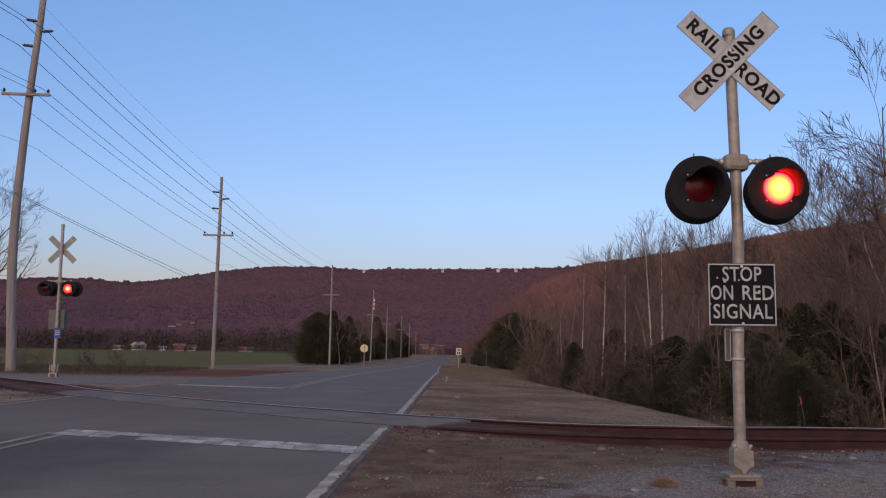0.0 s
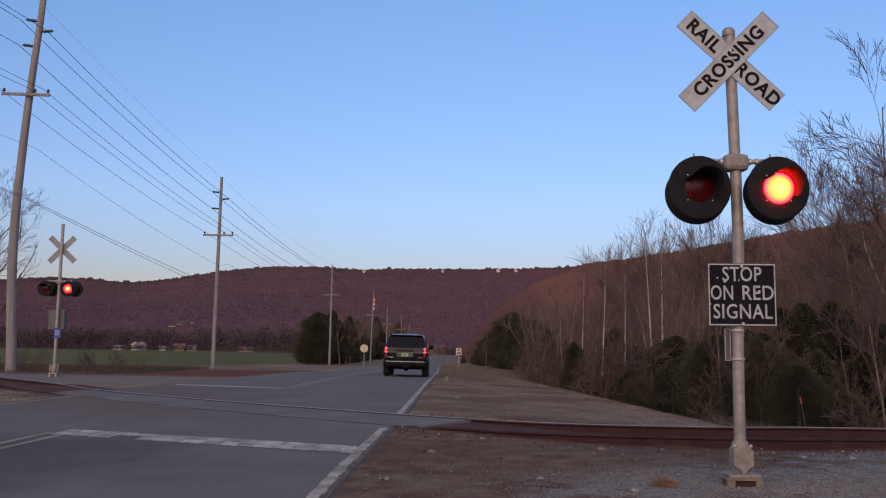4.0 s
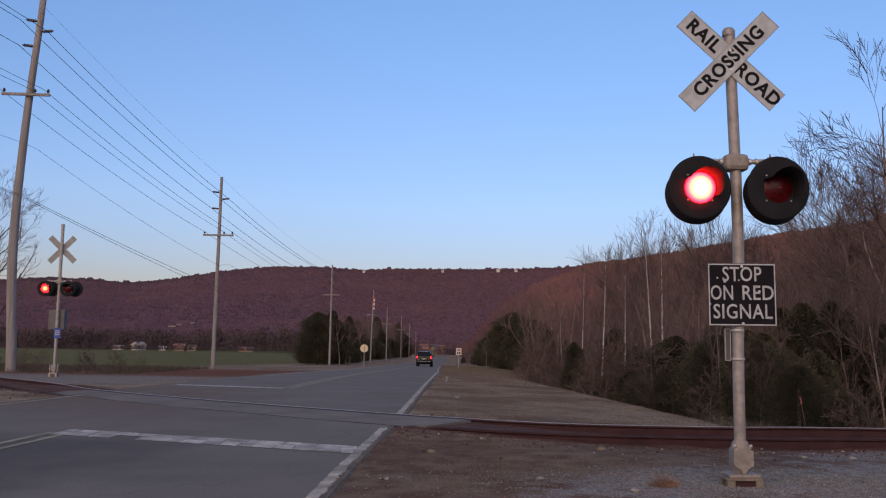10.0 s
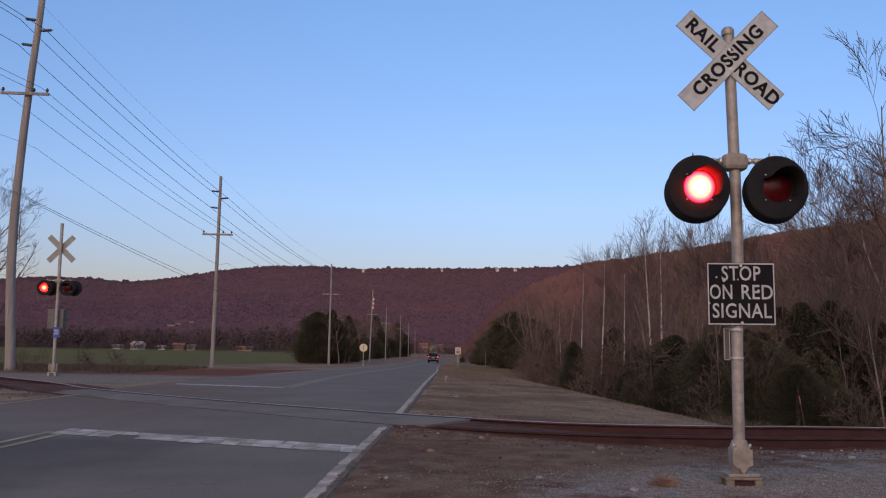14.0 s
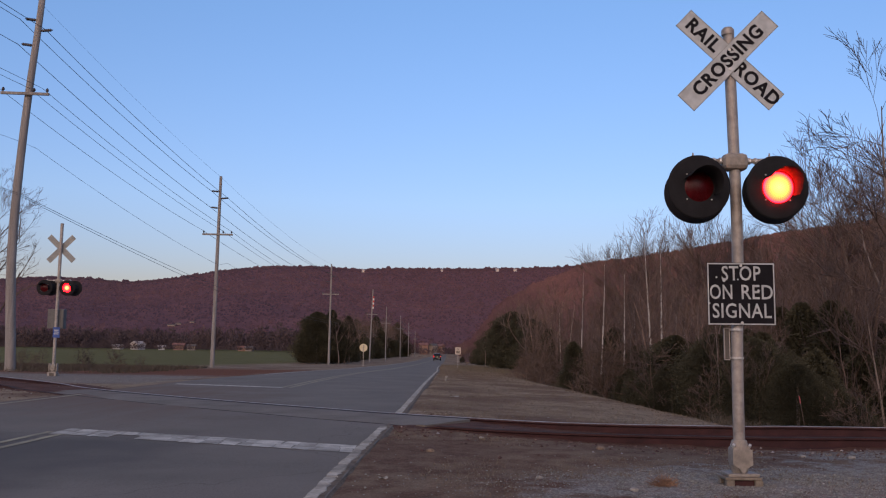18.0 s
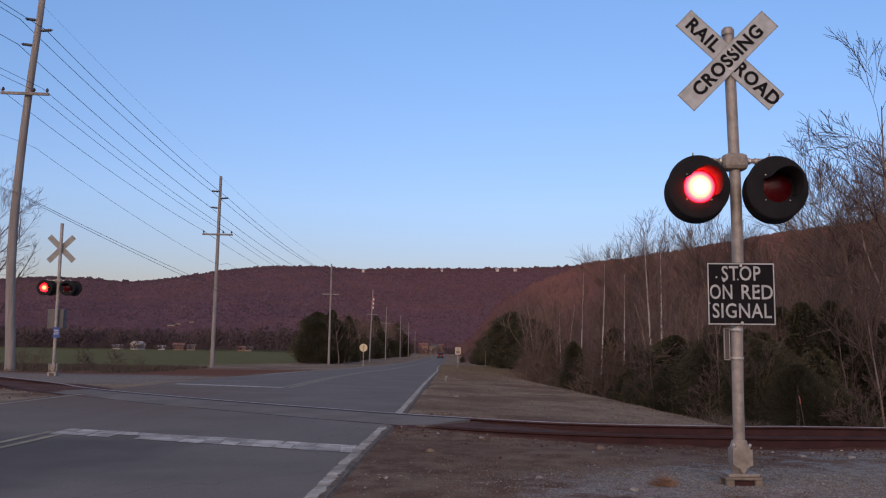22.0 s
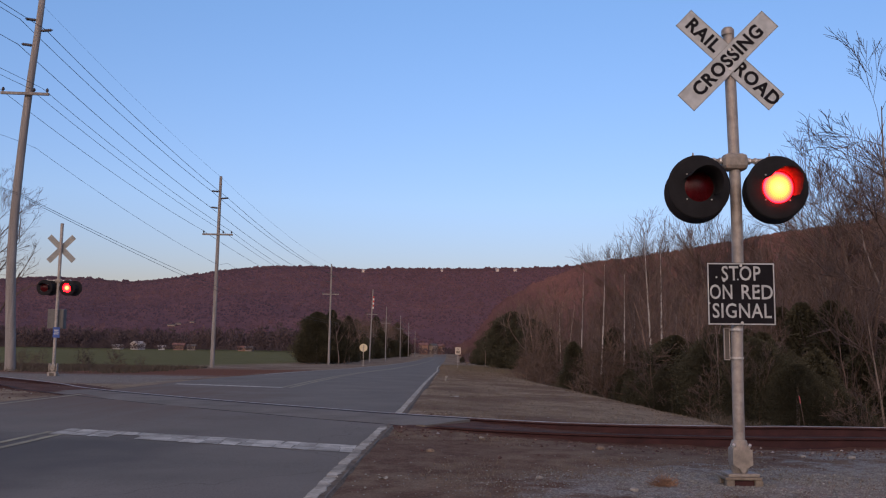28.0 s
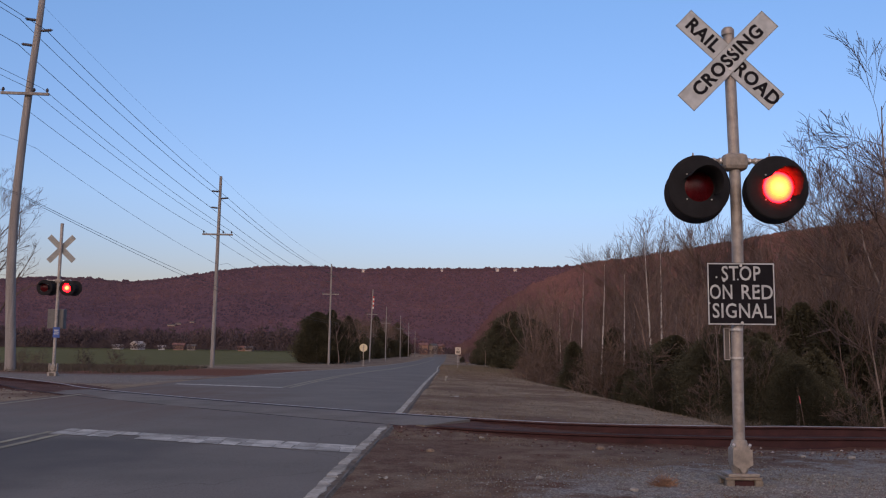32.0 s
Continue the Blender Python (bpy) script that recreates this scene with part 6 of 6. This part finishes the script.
FAR_BELT_MAT = forest_material("far_belt", [(0.3, (0.074, 0.058, 0.066)), (0.5, (0.092, 0.070, 0.075)), (0.7, (0.112, 0.084, 0.084))], 0.02, 0.2)
far_belt("far_tree_belt", "dark leafless trees beyond the field", [(-420, -40, 460, 540), (-420, -60, 540, 610), (-300, -40, 452, 470)], 3, FAR_BELT_MAT, 2200, 11, -1.4)
far_belt("field_edge_bushes", "low dark bushes along the far edge of the field", [(-420, -70, 432, 446)], 6, FAR_BELT_MAT, 420, 3.4, -1.3)
far_belt("farmyard_hedge", "low dark hedge before the farm buildings", [(-185, -70, 438, 444)], 12, FAR_BELT_MAT, 420, 2.3, -1.3)
far_belt("valley_trees", "bare reddish trees at the end of the road", [(-60, 60, 556, 610), (42, 70, 430, 520), (-60, -42, 470, 540)], 4, NEAR_WOOD, 420, 10)
far_belt("road_end_shrubs", "low bare shrubs before the houses at the end of the road", [(-22, 10, 528, 536)], 8, FAR_BELT_MAT, 80, 4.0)


# ---- far houses ----
HOUSE_WALL = [surface("house_white", (0.50, 0.47, 0.45), (0.66, 0.63, 0.61), 0.5, 8, 0.8, 0, 0), surface("house_brick", (0.27, 0.155, 0.12), (0.36, 0.215, 0.17), 0.5, 8, 0.85, 0, 0), surface("house_tan", (0.26, 0.21, 0.18), (0.34, 0.28, 0.24), 0.5, 8, 0.85, 0, 0)]
ROOF_RED = surface("red_roof", (0.17, 0.085, 0.075), (0.25, 0.125, 0.105), 0.5, 8, 0.9, 0, 0)
ROOF_PALE = surface("pale_roof", (0.36, 0.32, 0.30), (0.46, 0.42, 0.40), 0.5, 8, 0.9, 0, 0)
HOUSE_ROOF = surface("house_roof", (0.09, 0.08, 0.08), (0.14, 0.125, 0.12), 0.5, 8, 0.9, 0, 0)
PANE = surface("dark_pane", (0.06, 0.055, 0.06), (0.08, 0.075, 0.08), 2, 10, 0.3, 0, 0)


def build_house(x, y, z, w, d, h, wall, turn, label):
    house = thing("house", label, "house", pose(x, y, z, 0, 0, turn), group="far houses")
    bm = bmesh.new()
    box(bm, (w, d, h + 0.6), (0, 0, h / 2 - 0.3))
    part("wall", bm, wall, house)
    bm = bmesh.new()
    e = 0.5
    pts = [(-w / 2 - e, -d / 2 - e, h - 0.1), (w / 2 + e, -d / 2 - e, h - 0.1), (w / 2 + e, d / 2 + e, h - 0.1), (-w / 2 - e, d / 2 + e, h - 0.1), (-w / 2 - e, 0, h + d * 0.30), (w / 2 + e, 0, h + d * 0.30)]
    v = [bm.verts.new(p) for p in pts]
    for f in ((0, 1, 5, 4), (2, 3, 4, 5), (0, 4, 3), (1, 2, 5), (3, 2, 1, 0)):
        bm.faces.new([v[i] for i in f])
    part("roof", bm, ROOF_PALE if wall is HOUSE_WALL[0] else ROOF_RED if wall is HOUSE_WALL[1] else HOUSE_ROOF, house, "pitched roof")
    for k in range(3):
        bm = bmesh.new()
        box(bm, (0.10 * w, 0.08, 0.26 * h), (w * (-0.32 + 0.32 * k), -d / 2 - 0.03, h * 0.5))
        part("window", bm, PANE, house)


def build_houses():
    rows = [(-0.3385, 451, 5.0, 5, 2.2, 0, 62, "white farmhouse beyond the field"), (-0.3614, 450, 5.0, 3, 1.0, 0, -10, "low white shed beyond the field"), (-0.2925, 451, 5.2, 4, 1.9, 1, 4, "red brick house beyond the field"),
            (-0.2785, 452, 4, 3, 1.6, 2, 0, "tan house among far trees"), (-0.2225, 453, 3.4, 3, 1.1, 1, 12, "small brick house among far trees"), (-0.214, 449, 3.6, 3, 1.0, 2, -6, "low tan shed among far trees"), (-0.312, 448, 3.0, 2.5, 1.0, 0, 20, "small white outbuilding beyond the field"),
            (-0.0085, 542, 3.6, 4, 4.9, 2, 40, "tan house at the end of the road"), (0.000, 546, 3.4, 4, 4.6, 1, -38, "brick house at the end of the road"), (-0.0195, 540, 4.6, 4, 5.1, 1, 15, "reddish house at the end of the road")]
    for b, d, w, dep, h, mat, turn, label in rows:
        build_house(b * d, d, -1.2 if b < -0.1 else -2.2, w, dep, h, HOUSE_WALL[mat], turn, label)
    for u, f, w, h in ((0.062, 0.97, 6, 2), (0.082, 0.975, 5, 2), (-0.088, 0.97, 5, 1), (0.0, 0.97, 4, 1), (-0.2975, 0.25, 7, 0.5), (-0.290, 0.255, 5, 0.5), (-0.275, 0.25, 4, 0.5)):
        p = RIDGE_SURF(u, f)
        build_house(p.x, p.y - 14, p.z - (2.5 if f > 0.9 else 0.8), w, 8 if f > 0.9 else 3, h + 1.5 * (f > 0.9), HOUSE_WALL[0 if f > 0.9 else 2], 0, "pale house high on the ridge" if f > 0.9 else "low tan house at the foot of the ridge")


build_houses()


def build_rear_glow_block():
    """Unseen wooded rise added behind the camera to close off the low sky glow."""
    verts, faces = [], []
    n = 120
    for i in range(n + 1):
        x = -500 + 1000 * i / n
        h = 22 + 7 * noise.noise(Vector((x * 0.02, 0, 7))) + 2.5 * noise.noise(Vector((x * 0.11, 3, 7)))
        verts += [(x, -150, -0.6), (x, -158, h * 0.7), (x, -170, h), (x, -200, -0.6)]
    for i in range(n):
        for k in range(3):
            a = i * 4 + k
            faces.append((a, a + 1, a + 5, a + 4))
    ob = new("rear_glow_block", raw_mesh("rear_glow_block", verts, faces, FAR_BELT_MAT, True))
    tagged(ob, "unseen belt of bare woodland added behind the crossing to block low sky glow", "woodland", kind="structure")


build_rear_glow_block()


# ---- loose ground cover ----
def island_material(name, stops, rough=0.95):
    m, nt, bsdf = nodes_of(name, rough, specular=0.15)
    geo = nt.nodes.new("ShaderNodeNewGeometry")
    col = ramp_node(nt, geo.outputs["Random Per Island"], stops)
    g = noise_node(nt, 40, 3)
    sc = nt.nodes.new("ShaderNodeVectorMath")
    sc.operation = "SCALE"
    nt.links.new(col, sc.inputs[0])
    nt.links.new(range_node(nt, g, 0.3, 0.7, 0.8, 1.2), sc.inputs["Scale"])
    nt.links.new(sc.outputs[0], bsdf.inputs["Base Color"])
    return m


STONE = island_material("loose_stone", [(0.0, (0.15, 0.138, 0.125)), (0.55, (0.25, 0.234, 0.203)), (0.97, (0.33, 0.312, 0.272)), (1.0, (0.44, 0.415, 0.38))])
BALLAST = island_material("rusty_ballast", [(0.0, (0.07, 0.035, 0.030)), (0.6, (0.13, 0.07, 0.058)), (0.93, (0.20, 0.14, 0.12)), (1.0, (0.45, 0.42, 0.40))])
STRAW = island_material("dry_grass", [(0.0, (0.142, 0.110, 0.084)), (0.5, (0.172, 0.135, 0.102)), (1.0, (0.208, 0.165, 0.124))])


WEED_DARK = island_material("dead_weeds", [(0.0, (0.070, 0.056, 0.044)), (0.5, (0.095, 0.078, 0.058)), (1.0, (0.13, 0.105, 0.078))])


def off_road(x, y):
    return x > road_x(y) + half_r(y) + 0.03 or x < road_x(y) - HALF - 0.1


def pebbles(name, label, count, where, sizes, material, seed):
    rnd = random.Random(seed)
    verts, faces = [], []
    made = 0
    while made < count:
        x, y = where(rnd)
        if not off_road(x, y) or track_gap(x, y) < 0.86 and name == "gravel":
            made += 1
            continue
        r = sizes[0] + (sizes[1] - sizes[0]) * rnd.random() ** 3
        z = ground_z(x, y)
        b = len(verts)
        for dx, dy, dz in ((1, 0, 0), (0, 1, 0), (-1, 0, 0), (0, -1, 0), (0, 0, 0.8), (0, 0, -0.6)):
            verts.append((x + dx * r * rnd.uniform(0.6, 1.3) + rnd.uniform(-0.25, 0.25) * r, y + dy * r * rnd.uniform(0.6, 1.3), z + 0.2 * r + dz * r * rnd.uniform(0.6, 1.1)))
        for a, c in ((0, 1), (1, 2), (2, 3), (3, 0)):
            faces.append((b + a, b + c, b + 4))
            faces.append((b + c, b + a, b + 5))
        made += 1
    return tagged(new(name, raw_mesh(name, verts, faces, material)), label, "gravel", kind="stuff")


def pad_spot(rnd):
    return rnd.gauss(3.6, 1.45), 8.3 + rnd.gauss(0, 0.75)


def verge_spot(rnd):
    y = 5.5 + 24 * rnd.random() ** 1.6
    return rnd.uniform(-0.8, 7.5), y


def bed_spot(rnd):
    i = rnd.randrange(30, 110)
    p, q = MID_TRACK[min(i, len(MID_TRACK) - 2)], MID_TRACK[min(i, len(MID_TRACK) - 2) + 1]
    s = p.lerp(q, rnd.random())
    return s.x + rnd.gauss(0, 0.9), s.y + rnd.gauss(0, 0.9)


def apron_spot(rnd):
    return rnd.uniform(-24, -9.2), rnd.uniform(28, 37)


pebbles("gravel", "pale grey gravel round the signal mast", 18000, pad_spot, (0.004, 0.012), STONE, 1)
pebbles("verge_stones", "scattered small stones in the verge", 2000, verge_spot, (0.005, 0.016), STONE, 2)
pebbles("ballast", "rust-stained ballast along the rails", 8000, bed_spot, (0.010, 0.030), BALLAST, 3)
pebbles("apron_gravel", "pale gravel beside the far mast", 1800, apron_spot, (0.010, 0.028), STONE, 4)


def blades(name, label, count, where, height, material, seed, keep):
    rnd = random.Random(seed)
    verts, faces = [], []
    for _ in range(count):
        x, y = where(rnd)
        if not off_road(x, y) or track_gap(x, y) < 1.0 or noise.noise(Vector((x * 0.8, y * 0.5, seed))) < keep:
            continue
        z = ground_z(x, y)
        h = rnd.uniform(*height) * (0.7 + 0.02 * y)
        a = rnd.uniform(0, 6.28)
        w = 0.004 + 0.0003 * y
        lx, ly = rnd.gauss(0, 0.6) * h, rnd.gauss(0, 0.6) * h
        b = len(verts)
        verts += [(x - w * math.cos(a), y - w * math.sin(a), z - 0.005), (x + w * math.cos(a), y + w * math.sin(a), z - 0.005), (x + lx, y + ly, z + h)]
        faces.append((b, b + 1, b + 2))
    return tagged(new(name, raw_mesh(name, verts, faces, material)), label, "grass", kind="stuff")


def slope_spot(rnd):
    y = 15.5 + 125 * rnd.random() ** 2.2
    return road_x(y) + half_r(y) + rnd.random() * (crest(y) + 2.5 - road_x(y) - half_r(y)), y


def near_spot(rnd):
    return rnd.uniform(-0.9, 8), rnd.uniform(5.5, 13.0)


def left_spot(rnd):
    y = rnd.uniform(39, 64)
    return rnd.uniform(-40, -13.5 - 0.12 * (y - 39)), y


def weed_spot(rnd):
    y = rnd.uniform(43, 57)
    return -13.0 - 0.2 * (y - 43) - 22 * rnd.random() ** 0.8, y


blades("verge_grass", "short dry brown grass on the verge", 36000, slope_spot, (0.010, 0.034), STRAW, 11, -0.35)
def bank_spot(rnd):
    y = rnd.uniform(14.6, 19)
    return rnd.uniform(5.4, 10.5), y


blades("bank_grass", "dark dead grass at the foot of the thicket", 5500, bank_spot, (0.06, 0.24), WEED_DARK, 15, -0.1)
blades("near_grass", "sparse dry grass blades on the soil", 16000, near_spot, (0.010, 0.035), STRAW, 12, 0.1)
blades("field_edge_grass", "rough dry grass at the field's edge", 30000, left_spot, (0.04, 0.14), WEED_DARK, 13, -0.2)
blades("tall_weeds", "tall dark dead weeds at the field's edge", 12000, weed_spot, (0.04, 0.18), WEED_DARK, 14, -0.15)


def build_weed(x, y):
    rnd = random.Random(77)
    verts, faces = [], []
    for _ in range(220):
        a, t = rnd.uniform(0, 6.28), rnd.uniform(0.2, 1.25)
        ln = rnd.uniform(0.06, 0.17)
        d = Vector((math.cos(a) * math.sin(t), math.sin(a) * math.sin(t), math.cos(t) * 0.8))
        o = Vector((rnd.gauss(0, 0.05), rnd.gauss(0, 0.04), 0))
        tube(verts, faces, [o, o + d * ln * 0.6, o + d * ln + Vector((0, 0, -0.02))], [0.003, 0.0022, 0.001], 3)
    ob = thing("weed_clump", "small clump of dry reddish weeds on gravel", "weed", pose(x, y, ground_z(x, y)))
    part("stalks", raw_mesh("stalks", verts, faces, surface("weed_stalk", (0.22, 0.12, 0.075), (0.34, 0.20, 0.125), 6, 40, 0.9, 0, 0)), None, ob)


build_weed(2.05, 8.25)


def build_rock(x, y, r, tone, label):
    rnd = random.Random(int(x * 100 + y * 7))
    bm = bmesh.new()
    bmesh.ops.create_icosphere(bm, subdivisions=2, radius=r)
    for v in bm.verts:
        v.co *= 1 + 0.35 * noise.noise(v.co * (2.2 / r) + Vector((x, y, 0)))
        v.co.z *= 0.6
    thing("rock", label, "rock", pose(x, y, ground_z(x, y) + r * 0.15, 0, 0, rnd.uniform(0, 360)), data=mesh_of("rock", bm, tone), group="loose rocks")


TAN_ROCK = surface("tan_rock", (0.17, 0.118, 0.078), (0.28, 0.20, 0.14), 12, 60, 0.95, 0, 0.5, 0.01)
PALE_ROCK = surface("pale_rock", (0.26, 0.235, 0.20), (0.42, 0.385, 0.335), 12, 60, 0.95, 0, 0.5, 0.01)
for rx, ry, rr, tone, label in ((-0.10, 10.55, 0.055, TAN_ROCK, "flat tan rock in the soil by the road"), (2.02, 11.35, 0.06, TAN_ROCK, "tan rock beside the rail"), (0.56, 12.05, 0.035, PALE_ROCK, "small pale rock beside the rail"),
                               (2.62, 15.3, 0.05, PALE_ROCK, "small pale rock on the verge"), (5.2, 9.1, 0.05, PALE_ROCK, "pale rock on the gravel"), (4.3, 10.7, 0.04, PALE_ROCK, "pale rock near the rail"), (4.9, 10.75, 0.045, PALE_ROCK, "pale rock near the rail"),
                               (0.95, 8.6, 0.035, PALE_ROCK, "small pale rock in the soil"), (1.7, 7.9, 0.04, PALE_ROCK, "small pale rock on the gravel")):
    build_rock(rx, ry, rr, tone, label)


def build_scrap(x, y, w, label):
    bm = bmesh.new()
    g = [[bm.verts.new((w * (i / 3 - 0.5), w * 0.45 * (j / 2 - 0.5), 0.012 * math.sin(i * 2.1 + j) + 0.014)) for j in range(3)] for i in range(4)]
    for i in range(3):
        for j in range(2):
            bm.faces.new((g[i][j], g[i + 1][j], g[i + 1][j + 1], g[i][j + 1]))
    ext = bmesh.ops.extrude_face_region(bm, geom=list(bm.faces))
    for v in ext["geom"]:
        if isinstance(v, bmesh.types.BMVert):
            v.co.z += 0.003
    thing("litter", label, "litter", pose(x, y, ground_z(x, y), 4, 0, 25), data=mesh_of("litter", bm, PALE_ROCK))


build_scrap(-0.52, 8.45, 0.09, "white paper scrap on the soil")
build_scrap(0.35, 22.5, 0.22, "white litter on the grassy verge")


def build_stake(x, y, top):
    z = ground_z(x, y)
    stake = thing("marker_stake", "thin wooden stake with a faded red ribbon in the brush", "stake", pose(x, y, z, 0, -9, 0))
    bm = bmesh.new()
    box(bm, (0.014, 0.012, top - z + 0.15), (0, 0, (top - z) / 2 - 0.15), bevel=0.004)
    part("shaft", bm, TIE, stake, "dark weathered wooden shaft")
    bm = bmesh.new()
    box(bm, (0.026, 0.02, 0.15), (0, 0, top - z - 0.10), bevel=0.006)
    part("ribbon", bm, surface("red_ribbon", (0.24, 0.055, 0.055), (0.36, 0.09, 0.085), 9, 60, 0.8, 0, 0.2), stake, "faded red ribbon")


build_stake(7.24, 17.7, 0.34)


def build_cup(x, y):
    bm = bmesh.new()
    lathe(bm, [(0.001, 0.0), (0.035, 0.0), (0.048, 0.19), (0.052, 0.195), (0.052, 0.205), (0.044, 0.20), (0.033, 0.01)], None, 14)
    thing("paper_cup", "pale crumpled paper cup standing on the verge", "litter", pose(x, y, ground_z(x, y) - 0.005, 6, 10, 0), data=mesh_of("paper_cup", bm, PALE_ROCK))


build_cup(0.2, 34.4)


motions()
